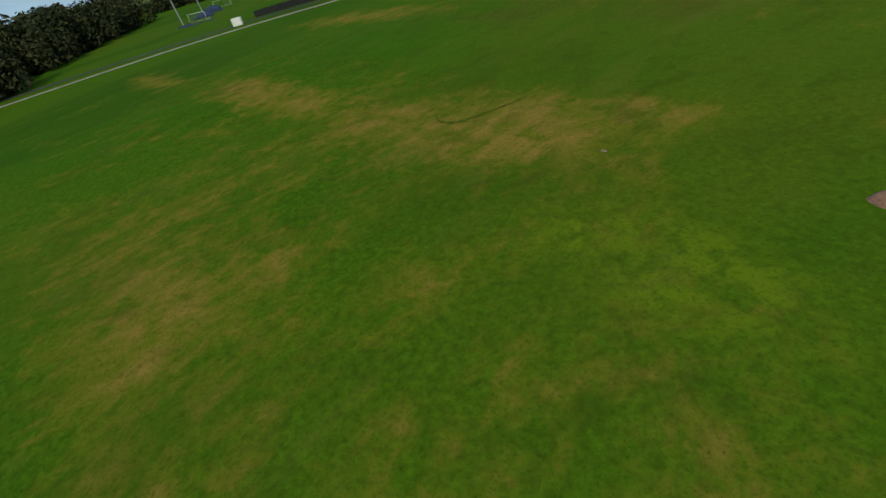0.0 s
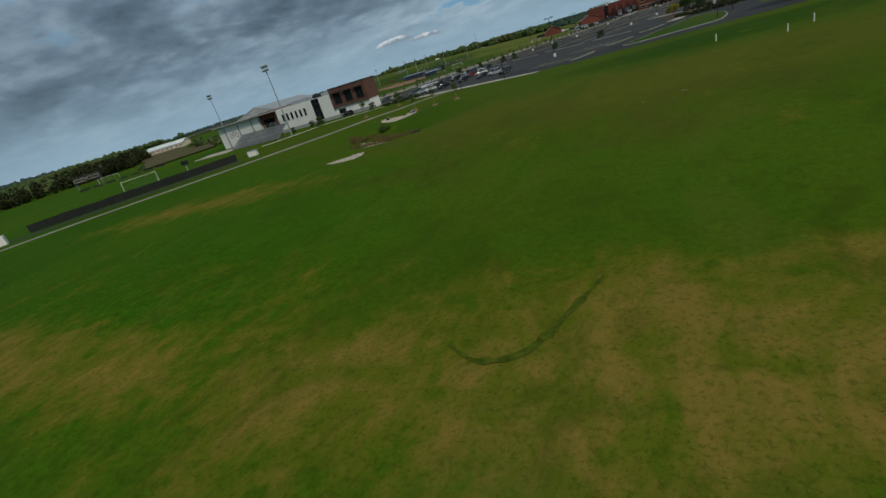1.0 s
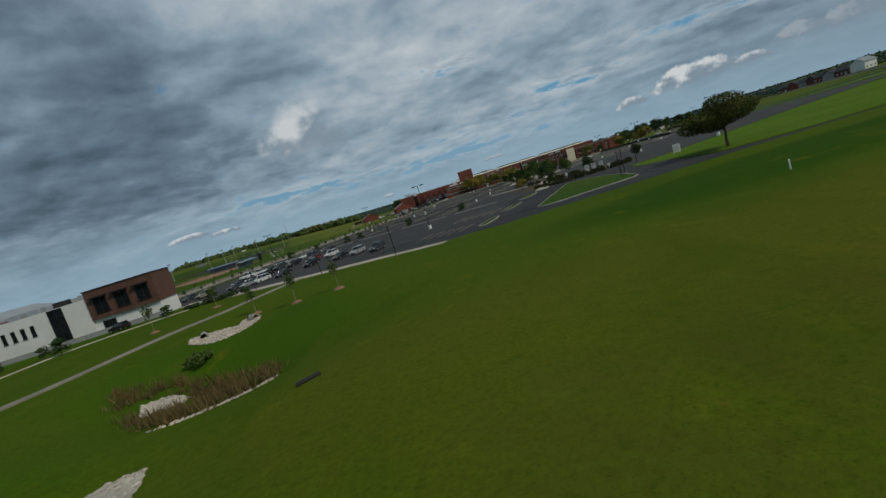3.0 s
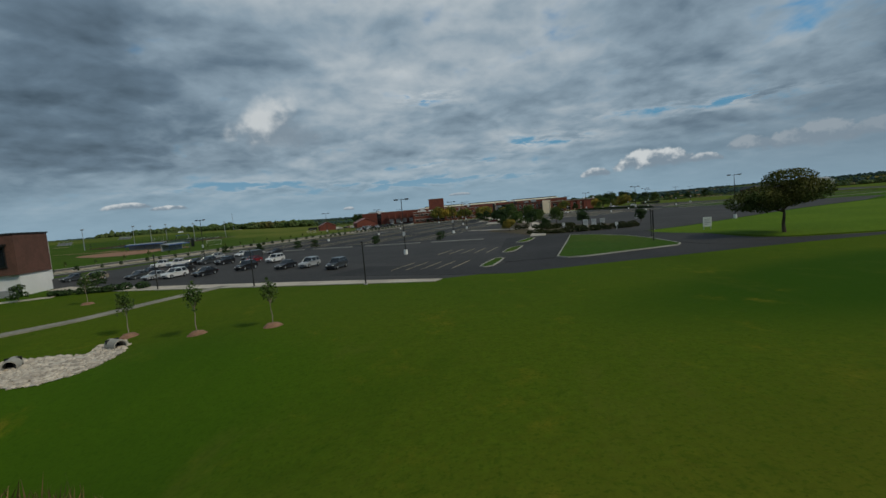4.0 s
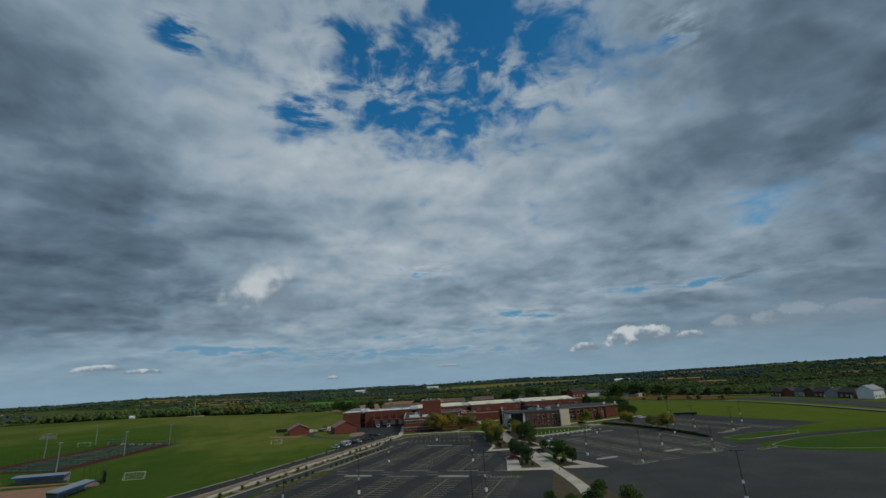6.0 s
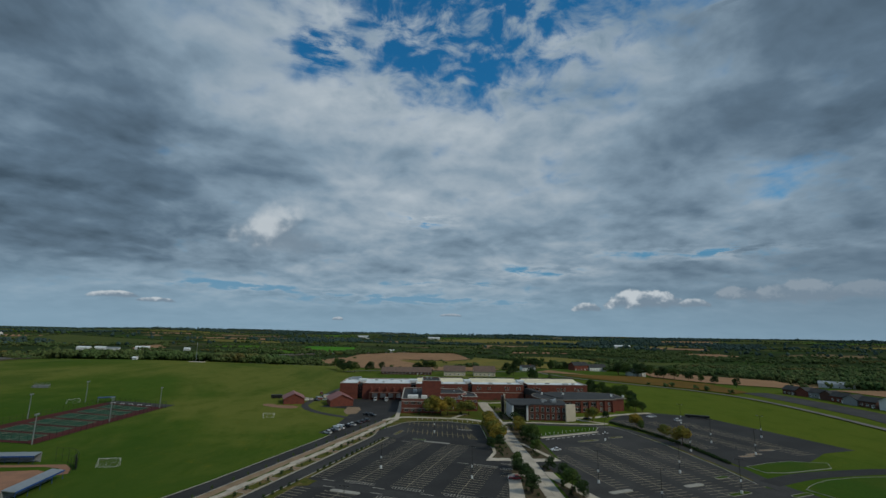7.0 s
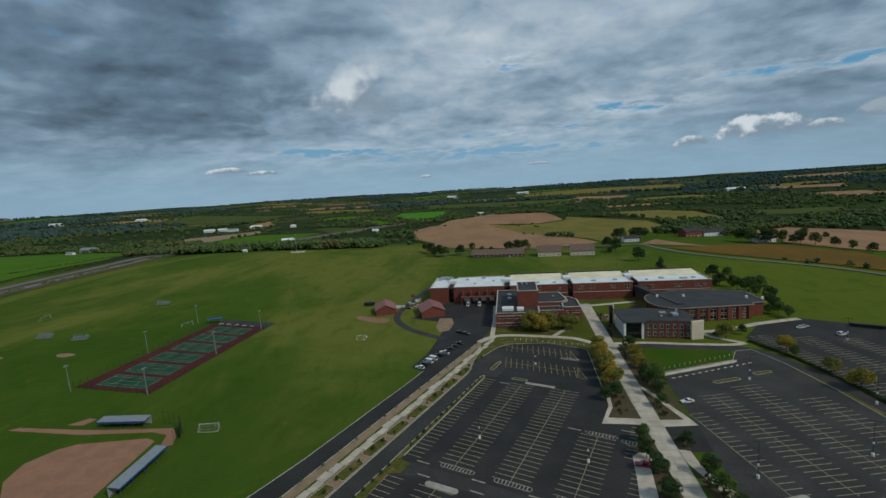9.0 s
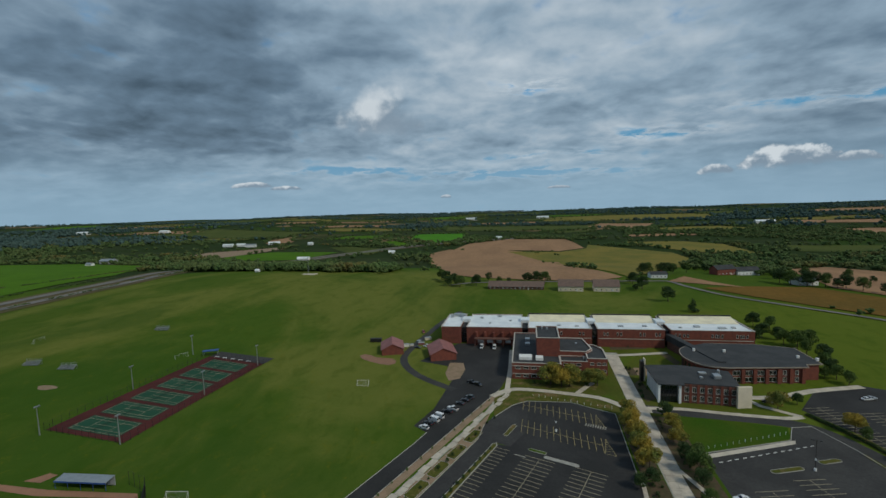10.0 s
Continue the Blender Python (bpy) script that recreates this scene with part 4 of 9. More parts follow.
for u, v in ((7.2, -13.6), (38.2, -13.6)):
    island(oval(u, v, 4.6, 0.95), KERB, "pale concrete traffic island with rounded ends", 0.12)
for u, v in ((12.5, 50), (4.0, 52.0)):
    island(oval(u, v, 5.5 if u > 8 else 3.0, 0.75), KERB if u > 8 else GRASS, "narrow kerbed island at the end of a row", 0.12)
island([G(-10.2, 57), G(-9.4, 56), G(-8.6, 57), G(-8.6, 64.6), G(-9.4, 65.6), G(-10.2, 64.6)], GRASS_DRY, "narrow grassed kerb island at the lane bend", 0.12)
# short lines that mark the lane ends
bm = bmesh.new()
for u, v in ((14.6, -7.6), (29.6, -7.4), (45.6, -7.2), (0.6, -11.4), (16.0, -11.6), (31.4, -11.7), (47.0, -11.8), (-2.5, -6.6), (30.6, 25.6), (45.0, 30.2), (0, 47)):
    box(bm, u - 1.9, u + 1.9, v - 0.2, v + 0.2, 0.0, 0.052, m=Matrix.Rotation(WEST, 4, "Z"))
tagged(link("stop_lines", bm, PAINT), "short white stop lines at the lane ends", "road marking", kind="structure")
# the north end: rows across, following the school front
NT = WEST
def nrow(v, u0, u1, sides):
    bm = bmesh.new()
    n = int((u1 - u0) / 2.3)
    for k in range(n + 1):
        u = u0 + (u1 - u0) * k / n
        for s in sides:
            a, b = Vector(grid(u, v, NT)), Vector(grid(u - 1.6 * s, v + s * 4.6, NT))
            d = b - a
            box(bm, 0, d.length, -0.09, 0.09, 0.0, 0.045, m=Matrix.Translation((a.x, a.y, 0)) @ Matrix.Rotation(math.atan2(d.y, d.x), 4, "Z"))
    if len(sides) > 1:
        box(bm, u0, u1, v - 0.08, v + 0.08, 0.0, 0.046, m=Matrix.Rotation(NT, 4, "Z"))
    tagged(link("bay_markings", bm, YELLOW), "worn yellow lines of slanted parking bays", "road marking", group="parking bays", kind="structure")
nrow(65.8, -7.0, 21.5, (-1, 1))
nrow(82.4, -13, 14, (-1, 1))
def corner_hatch(u, v, w, h):
    """A painted triangle with slanted stripes at the end of a row."""
    bm = bmesh.new()

    def bar(a, b, half=0.08):
        d = Vector(b) - Vector(a)
        box(bm, 0, d.length, -half, half, 0.0, 0.047, m=Matrix.Rotation(NT, 4, "Z") @ Matrix.Translation((a[0], a[1], 0)) @ Matrix.Rotation(math.atan2(d.y, d.x), 4, "Z"))

    a, b, c = (u, v - h), (u + w, v - h), (u - 0.6 * w, v + h)
    for p, q in ((a, b), (b, c), (c, a)):
        bar(p, q)
    for k in range(1, 7):
        t = k / 7
        bar((a[0] + (c[0] - a[0]) * t, a[1] + (c[1] - a[1]) * t), (b[0] + (c[0] - b[0]) * min(1, t + 0.1), b[1] + (c[1] - b[1]) * min(1, t + 0.1)), 0.06)
    tagged(link("hatched_marking", bm, YELLOW), "yellow hatched triangle painted at a row end", "road marking", group="hatched islands", kind="structure")


corner_hatch(16.4, 82.4, 3.4, 4.4)
corner_hatch(23.4, 65.8, 3.4, 4.6)
bm = bmesh.new()
for k in range(9):
    box(bm, 17.6 + k * 0.85, 18.0 + k * 0.85, 75.4, 77.6, 0.0, 0.05, m=Matrix.Rotation(radians(-18), 4, "Z"))
tagged(link("crossing", bm, PAINT), "white striped pedestrian crossing", "road marking", kind="structure")
# east car parks
for u, a, b in ((76.5, -42, 6), (90.5, -45, 16), (104.5, -42, 20), (118.0, -38, 8)):
    bays(u, a, b, (-1, 1) if u > 80 else (1,), EAST, 2.1, 4.6)
for k in range(3):
    bays(143.5 + 15 * k, 4 - 8 * k, 62 - 6 * k, (-1, 1), EAST, 2.1, 4.6)
bm = bmesh.new()
box(bm, -0.7, 0.7, -0.1, 0.1, 0.0, 0.14, 0.03)
stop_me = bpy.data.meshes.new("wheel_stop")
bm.to_mesh(stop_me), bm.free()
stop_me.materials.append(WHITE_METAL)
for k in range(13):
    o = new("wheel_stop", stop_me)
    o.location, o.rotation_euler = (77.7 + 2.65 * k, 47.6 + 1.1 * k, 0.02), (0, 0, radians(22))
    tagged(o, "white concrete wheel stop at the head of a bay", "wheel stop", group="wheel stops")
bm = bmesh.new()
tube(bm, (0, 0, -0.1), (0, 0, 0.85), 0.07, 0.06, 8)
tube(bm, (0, 0, 0.85), (0, 0, 0.95), 0.085, 0.05, 8)
stake_me = bpy.data.meshes.new("stake")
bm.to_mesh(stake_me), bm.free()
stake_me.materials.append(WHITE_METAL)
for k in range(15):
    o = new("lawn_stake", stake_me)
    o.location = (77.0 + 2.19 * k, 55.2 + 0.97 * k, 0.06)
    tagged(o, "small white stake in a row along the lawn", "stake", group="lawn stakes")
for x, y, ru, g in ((88, -27.4, 4.6, GRASS_LAWN), (115.3, -17.8, 4.2, GRASS_LAWN), (81, -15.8, 4.0, KERB), (106, -10.6, 3.6, KERB), (94.7, 45.6, 5.2, GRASS_DRY), (109.4, 52, 3.6, GRASS_DRY), (120, -3, 2.6, GRASS_LAWN), (133, -19, 4.0, GRASS_LAWN)):
    u, v = uv_of(x, y, radians(18))
    island(oval(u, v, ru, 0.95, radians(18)), g, "long kerbed traffic island between the bays", 0.14)
for x, y in ((152, 25), (162, 31), (147, 22)):
    u, v = uv_of(x, y, radians(10))
    island(oval(u, v, 3.4, 0.9, radians(10)), BARE, "bare earth island in the car park", 0.1)
island([(138.2, -14.5), (142, -11.6), (147, -8.6), (153, -6.0), (165, -3.4), (190, -1.6), (215, -10), (205, -40), (175, -38), (150, -28), (141.0, -22.6)], GRASS_LAWN, "broad grass oval with a pale kerb", 0.15)
island([(137, 8.6), (147, 12.6), (158, 15.2), (170.5, 12.8), (166, 6.6), (146, 1.6), (138.5, 1.8)], GRASS_LAWN, "large grass island with a pale kerb", 0.15)
# a bark strip and stakes near the buildings
for pts in ([(72.4, 52), (105.6, 65), (108.6, 73), (88.5, 76.5), (74.5, 78), (73, 64)],):
    draped("lawn", pts, GRASS_LAWN, 0.07, 20, "green lawn panel beside the drive", "lawn")
# planting beds along the avenue
for pts in ([(49.4, 19.6), (51.4, 26), (52.8, 34.4), (58.2, 36.0), (58.6, 19.0)], [(66.2, 33.4), (70.2, 18.9), (64.2, 18.5), (64.0, 40.5)], [(52.4, -2.6), (54.2, -2.6), (58.8, -2.8), (58.8, -23.6), (52.0, -21.6)], [(64.2, -3.2), (65.6, -9.4), (69.8, -23.0), (64.2, -24.2)],
            [(52.4, 35), (58.2, 36.5), (58.2, 76), (53.0, 76)], [(64.6, 42.4), (72.8, 40), (72.8, 76), (65, 77)], [(54.2, 8.2), (58.8, 9.8), (58.8, 0.6), (52.6, 1.4)], [(64.2, 9.4), (66.0, 8.4), (67, 3.0), (64.2, 3.4)], [(66.6, 33.8), (64.6, 42), (72.8, 39.6), (72.6, 18.4), (71.0, 19.0)]):
    draped("planting_bed", pts, DARK_BED, 0.05, 30, "brown mulched planting bed beside the avenue", "planting bed")

# planted beds and the small paved court between the avenue and the wings
for pts, mat, lab in (([(64.3, 125.8), (75, 127.8), (73.4, 118.4), (63.9, 117.5)], DARK_BED, "dark planting bed by the small court"), ([(64.6, 106), (69.6, 112.5), (71.4, 93), (67, 89)], DARK_BED, "dark planting bed beside the east building"),
                      ([(65.4, 168), (86, 169.6), (83.9, 158), (64.6, 154.6)], DARK_BED, "dark planting bed against the main wing"), ([(88, 149), (92.6, 150), (94.2, 137), (90.8, 133)], DARK_BED, "dark planting bed by the covered link"), ([(13.4, 102.6), (31, 97.6), (49, 99.2), (50, 104.5), (13.2, 104.5)], GRASS_DRY, "dry lawn under the trees in front of the school")):
    draped("planting_bed", pts, mat, 0.055, 30, lab, "planting bed")
bm = bmesh.new()
tube(bm, (0, 0, -0.1), (0, 0, 0.9), 0.08, 0.07, 8)
tube(bm, (0, 0, 0.9), (0, 0, 1.0), 0.09, 0.05, 8)
post_me = bpy.data.meshes.new("bollard")
bm.to_mesh(post_me), bm.free()
post_me.materials.append(WHITE_METAL)
for k in range(13):
    t = k / 12
    o = new("bollard", post_me)
    o.location = (22.0 + 30 * t, 90.0 - 8.6 * t, 0.02)
    tagged(o, "small white bollard along the car park kerb", "bollard", group="white bollards")

pavement(strip(smooth_line([(-47, -175), (-44.4, -171.5), (-42.6, -163.5), (-40, -156), (-33.5, -150.8), (-25, -147.4)], 4), 1.5), "pale concrete walk in front of the field house")

pavement([(-86, -170.5), (-72, -168.5), (-72.6, -160.5), (-87, -163)], "pale concrete pad beside the bleachers", top=0.25)

# ---- buildings ----
WIN = {}


def window(parent, x, y, z, w, h, facing=0.0, frame_mat=None, glass=None, name="window"):
    """A window set into a wall: surround, sill and its pane, facing -y when facing is 0 (degrees)."""
    key = (w, h, (frame_mat or TRIM).name)
    if key not in WIN:
        bm = bmesh.new()
        t = min(0.14, w * 0.12)
        for x0, x1, z0, z1 in ((-w / 2, w / 2, h - t, h), (-w / 2, -w / 2 + t, 0, h), (w / 2 - t, w / 2, 0, h), (-t / 3, t / 3, 0, h) if w > 1.0 else (-w / 2, -w / 2 + t, 0, h)):
            box(bm, x0, x1, -0.07, 0.1, z0, z1)
        box(bm, -w / 2 - 0.08, w / 2 + 0.08, -0.16, 0.1, -0.12, 0.0)
        fm = bpy.data.meshes.new("window")
        bm.to_mesh(fm), bm.free()
        fm.materials.append(frame_mat or TRIM)
        bm = bmesh.new()
        box(bm, -w / 2 + t * 0.8, w / 2 - t * 0.8, -0.03, 0.05, 0.02, h - t * 0.8)
        pm = bpy.data.meshes.new("pane")
        bm.to_mesh(pm), bm.free()
        pm.materials.append(GLASS)
        WIN[key] = (fm, pm)
    fm, pm = WIN[key]
    o = new(name, fm)
    o.parent = parent
    o.location, o.rotation_euler = (x, y, z), (0, 0, radians(facing))
    p = new("pane", pm)
    p.parent = o
    return o


def block(parent, pts, z0, z1, wall, roof, parapet=0.45, coping=None, name="wall", roof_label=""):
    """Walls with a parapet, a roof deck inside it, and a coping on top."""
    bm = bmesh.new()
    n = len(pts)
    area = sum(a[0] * b[1] - b[0] * a[1] for a, b in zip(pts, pts[1:] + pts[:1]))
    if area < 0:
        pts = pts[::-1]
    c = [sum(p[i] for p in pts) / n for i in (0, 1)]

    def inset(d):
        out = []
        for i in range(n):
            a, b, e = Vector(pts[i - 1]), Vector(pts[i]), Vector(pts[(i + 1) % n])
            n1, n2 = (b - a).normalized(), (e - b).normalized()
            n1, n2 = Vector((-n1.y, n1.x)), Vector((-n2.y, n2.x))
            m = (n1 + n2) / max(0.3, 1 + n1.dot(n2))
            out.append(tuple(b + m * d))
        return out

    ins = inset(0.35)
    lo = [bm.verts.new((x, y, z0)) for x, y in pts]
    hi = [bm.verts.new((x, y, z1)) for x, y in pts]
    hi2 = [bm.verts.new((x, y, z1)) for x, y in ins]
    lo2 = [bm.verts.new((x, y, z1 - parapet - 0.1)) for x, y in ins]
    for i in range(n):
        j = (i + 1) % n
        bm.faces.new((lo[i], lo[j], hi[j], hi[i]))
        bm.faces.new((hi[i], hi[j], hi2[j], hi2[i]))
        bm.faces.new((hi2[i], hi2[j], lo2[j], lo2[i]))
    part(name, bm, wall, parent)
    bm = bmesh.new()
    slab(bm, inset(0.36), z1 - parapet - 0.25, z1 - parapet)
    part("roof", bm, roof, parent, roof_label)
    if coping:
        bm = bmesh.new()
        o1, o2 = inset(-0.12), inset(0.45)
        rings = [[bm.verts.new((x, y, z)) for x, y in r] for r, z in ((o1, z1 + 0.02), (o1, z1 + 0.22), (o2, z1 + 0.22), (o2, z1 + 0.02))]
        for k in range(4):
            for i in range(n):
                j = (i + 1) % n
                bm.faces.new((rings[k][i], rings[k][j], rings[(k + 1) % 4][j], rings[(k + 1) % 4][i]))
        part("coping", bm, coping, parent)


def rect(x0, x1, y0, y1):
    return [(x0, y0), (x1, y0), (x1, y1), (x0, y1)]


# the long main range
school = thing("school_building", Matrix.Identity(4), "long red brick school with white and cream flat roofs", "school")
segs = [(-30, -18.5, 0), (-15, 17, 0), (20.5, 55.5, 1), (58.5, 93.5, 1), (96.5, 137.5, 1)]
for x0, x1, raised in segs:
    block(school, rect(x0, x1, 160, 191), 0, 10.0, BRICK, WHITE_ROOF, 0.25, TRIM)
    if raised:
        bm = bmesh.new()
        vs = [bm.verts.new(p) for p in ((x0 + 0.8, 175.5, 9.9), (x1 - 1.2, 175.5, 9.9), (x1 - 1.2, 187, 11.4), (x0 + 0.8, 187, 11.4), (x0 + 0.8, 175.5, 9.7), (x1 - 1.2, 175.5, 9.7), (x1 - 1.2, 187, 9.7), (x0 + 0.8, 187, 9.7))]
        for f in ((0, 1, 2, 3), (4, 7, 6, 5), (0, 4, 5, 1), (1, 5, 6, 2), (2, 6, 7, 3), (3, 7, 4, 0)):
            bm.faces.new([vs[i] for i in f])
        part("clerestory_roof", bm, CREAM_ROOF, school, "sloping cream membrane roof")
        bm = bmesh.new()
        box(bm, x0 + 0.5, x1 - 0.9, 187, 187.8, 9.7, 12.0)
        part("clerestory_wall", bm, DARK_METAL, school)
for a, b in zip(segs, segs[1:]):
    x0, x1 = a[1], b[0]
    block(school, rect(x0, x1, 163, 189), 0, 9.0, DARK_METAL, DARK_ROOF, 0.3)
    for z in (0.6, 3.5, 6.2):
        window(school, (x0 + x1) / 2, 162.9, z, x1 - x0 - 0.6, 2.2, 0, DARK_METAL)
    bm = bmesh.new()
    box(bm, x0 - 1.0, x1 + 1.0, 174, 181, 9.0, 11.2, 0.1)
    part("plant_housing", bm, WHITE_ROOF, school)
for x in (-9, -4, 1, 6, 11):
    bm = bmesh.new()
    box(bm, x - 0.5, x + 0.5, 157.2, 160, 0, 7.6)
    part("buttress", bm, BRICK, school)
for x in (26, 38, 50, 63, 70, 82, 90, 100, 104, 118, 121, 130, 133):
    for z in (1.6, 6.3) if x > 96 else (6.6,):
        for d in (-0.9, 0.9):
            window(school, x + d, 159.98, z, 1.0, 1.7)
for x0, x1 in ((21, 55), (59, 93), (97, 137)):
    bm = bmesh.new()
    box(bm, x0, x1, 159.86, 160, 4.6, 4.9)
    part("stone_band", bm, TRIM, school)
for x, y, w, d, h in ((-24, 187, 5, 3, 1.8), (-27, 184, 2, 2, 1.6), (-20, 184, 2.4, 3, 2.2), (-8, 182, 2.0, 1.6, 0.9), (3, 186, 2.6, 2.0, 1.0), (10, 176, 1.6, 1.4, 0.8), (-2, 170, 1.4, 1.4, 0.6), (48, 166, 2.2, 1.4, 0.6), (85, 168, 2.6, 1.6, 0.7), (103, 166, 1.6, 1.2, 0.7), (112, 168, 3, 2, 0.9), (124, 166, 4, 2, 0.8), (130, 167, 2, 2, 0.8), (72, 167, 3, 1.6, 0.7), (38, 167, 2, 1.4, 0.7)):
    bm = bmesh.new()
    box(bm, x - w / 2, x + w / 2, y - d / 2, y + d / 2, 9.7, 9.7 + h, 0.12)
    part("roof_unit", bm, METAL, school)
# loading dock bay on the west front
bm = bmesh.new()
box(bm, -10, 12, 154, 157.4, 4.4, 4.9)
for x in (-9.6, -4.2, 1.2, 6.6, 11.6):
    box(bm, x - 0.25, x + 0.25, 154.2, 154.7, 0, 4.4)
part("dock_canopy", bm, BRICK_DARK, school)
for x in (-6.8, -1.4, 4, 9.2):
    bm = bmesh.new()
    box(bm, x - 1.7, x + 1.7, 159.7, 160, 0.9, 3.9)
    part("dock_door", bm, WHITE_METAL, school)

# the lower brick block in front, with its tower
front = thing("brick_block", Matrix.Identity(4), "two storey red brick block with dark roofs and a tower", "school wing")
block(front, rect(12.8, 35, 108.5, 158), 0, 7.6, BRICK, DARK_ROOF, 0.35, TRIM)
block(front, rect(24.4, 35.2, 120, 141.5), 0, 16.2, BRICK, DARK_ROOF, 0.4, TRIM, "tower_wall")
block(front, [(35.2, 124), (48, 124), (51, 129), (48.5, 146), (35.2, 146)], 0, 8.6, BRICK, DARK_ROOF, 0.35, TRIM)
block(front, [(35.2, 116), (47.5, 116), (47.5, 124), (35.2, 124)], 0, 6.4, BRICK, DARK_ROOF, 0.35, TRIM)
block(front, [(47.5, 116.5), (56.4, 116.5), (56.6, 131), (53, 138), (50.5, 138), (51, 129), (47.5, 124)], 0, 7.8, BRICK, DARK_ROOF, 0.35, TRIM)
for z in (1.2, 4.9):
    for x in (15.6, 19.2, 22.8, 26.4, 30.0, 33.4):
        window(front, x, 108.48, z, 2.5, 1.2)
    bm = bmesh.new()
    box(bm, 12.9, 34.9, 108.3, 108.46, z + 1.35, z + 1.6)
    part("stone_band", bm, TRIM, front)
for x in (37.5, 40.5, 43.5):
    window(front, x, 115.98, 1.4, 2.2, 1.3), window(front, x, 115.98, 4.4, 2.2, 1.2)
for x in (49.6, 52.6, 55.0):
    window(front, x, 116.48, 1.4, 1.8, 1.4), window(front, x, 116.48, 4.8, 1.8, 1.3)
for x, y, w, d, h in ((19, 116, 6, 4.5, 1.5), (25.5, 115.5, 3.5, 4, 1.3), (20, 138, 2.4, 3, 1.0), (20, 146, 2.4, 3, 1.0), (44.5, 138, 1, 1, 1.6), (30, 137, 1, 1, 17.0 - 7.25), (27.5, 138, 1, 1, 17.0 - 7.25), (46, 119, 0.7, 0.7, 0.9)):
    bm = bmesh.new()
    box(bm, x - w / 2, x + w / 2, y - d / 2, y + d / 2, 5.9 if y > 118 and y < 120 else 7.2, 7.2 + h, 0.08)
    part("roof_unit", bm, WHITE_METAL if y < 118 else METAL, front)

# the east building: flat dark roof, glazed corner, brick piers, cream end panel
east = thing("east_building", Matrix.Identity(4), "two storey brick building with flat dark roof and glazed corner", "school wing")
block(east, [(72, 90.5), (78.5, 90.5), (99.5, 88.6), (101.5, 104), (86, 110), (72, 109)], 0, 7.6, BRICK_DARK, DARK_ROOF, 0.2)
bm = bmesh.new()
slab(bm, [(70.6, 88.6), (80.6, 88.2), (80.6, 90.4), (100.4, 88.4), (102.6, 105), (86, 111), (70.6, 110)], 7.62, 8.0)
part("roof", bm, DARK_ROOF, east)
bm = bmesh.new()
for k in range(7):
    x = 72.2 + k * 1.05
    box(bm, x - 0.06, x + 0.06, 90.2, 90.48, 0, 7.5)
for z in (2.4, 5.0):
    box(bm, 72, 78.5, 90.22, 90.46, z - 0.06, z + 0.06)
part("mullions", bm, DARK_METAL, east)
for k in range(6):
    bm = bmesh.new()
    box(bm, 72.3 + k * 1.05, 73.2 + k * 1.05, 90.36, 90.47, 0.1, 7.5)
    part("pane", bm, GLASS, east)
for x, w in ((71.3, 0.8), (79.0, 0.9)):
    bm = bmesh.new()
    box(bm, x - w / 2, x + w / 2, 89.0, 90.45, 0, 7.7)
    part("white_pier", bm, WHITE_WALL, east)
for k in range(7):
    y = 92.2 + k * 2.4
    bm = bmesh.new()
    box(bm, 71.3, 71.98, y, y + 1.0, 0, 7.6)
    part("white_fin", bm, WHITE_WALL, east)
ang = math.degrees(math.atan2(-1.9, 21.0))
for k in range(7):
    t = (k + 0.7) / 7.2
    x, y = 79.8 + (99.5 - 79.8) * t, 90.4 + (88.6 - 90.4) * t - 0.02
    for z in (1.0, 4.4):
        window(east, x, y, z, 1.5, 2.1, ang)
    bm = bmesh.new()
    box(bm, -0.45, 0.45, -0.3, 0.02, 0, 7.6, m=Matrix.Translation((x + 1.35, y - 0.1, 0)) @ Matrix.Rotation(radians(ang), 4, "Z"))
    part("pier", bm, BRICK, east)
bm = bmesh.new()
box(bm, 0, 5.4, -0.5, 0.5, 0, 8.4, 0.06, Matrix.Translation((98.6, 87.2, 0)) @ Matrix.Rotation(radians(10), 4, "Z"))
part("end_panel", bm, BUFF, east, "blank cream stone end panel")
for x, y, w, d, h in ((95, 97, 2.6, 3.2, 1.4), (89, 96, 1.2, 1.2, 0.7), (91, 101, 3, 1.6, 0.8), (97.5, 102, 1, 1, 1.6)):
    bm = bmesh.new()
    box(bm, x - w / 2, x + w / 2, y - d / 2, y + d / 2, 8.0, 8.0 + h, 0.1)
    part("roof_unit", bm, METAL, east)
bm = bmesh.new()
box(bm, 69.5, 70.9, 111, 113.5, 0, 9.2, 0.05)
part("pylon", bm, DARK_METAL, east)
bm = bmesh.new()
box(bm, 70.9, 71.5, 111, 113.5, 0, 10.2, 0.05)
part("pylon_face", bm, BUFF, east)

# the wing behind with a rounded end
wing = thing("rounded_wing", Matrix.Identity(4), "low red brick wing with curved end and dark roof", "school wing")
arc = [(102 + 9.5 * math.cos(a), 127 + 14.5 * math.sin(a)) for a in np.linspace(radians(112), radians(262), 12)]
outline = arc + [(106, 112.2), (137, 115.6), (138, 119), (144.5, 120), (145, 141), (130, 146), (108, 146)]
block(wing, outline, 0, 6.9, BRICK, DARK_ROOF, 0.1)
bm = bmesh.new()
c0 = Vector((118, 130))
slab(bm, [tuple(c0 + (Vector(p) - c0) * 1.035) for p in outline], 6.92, 7.25)
part("roof", bm, DARK_ROOF, wing)
bm = bmesh.new()
o1, o2 = [tuple(c0 + (Vector(p) - c0) * 1.05) for p in outline], [tuple(c0 + (Vector(p) - c0) * 1.036) for p in outline]
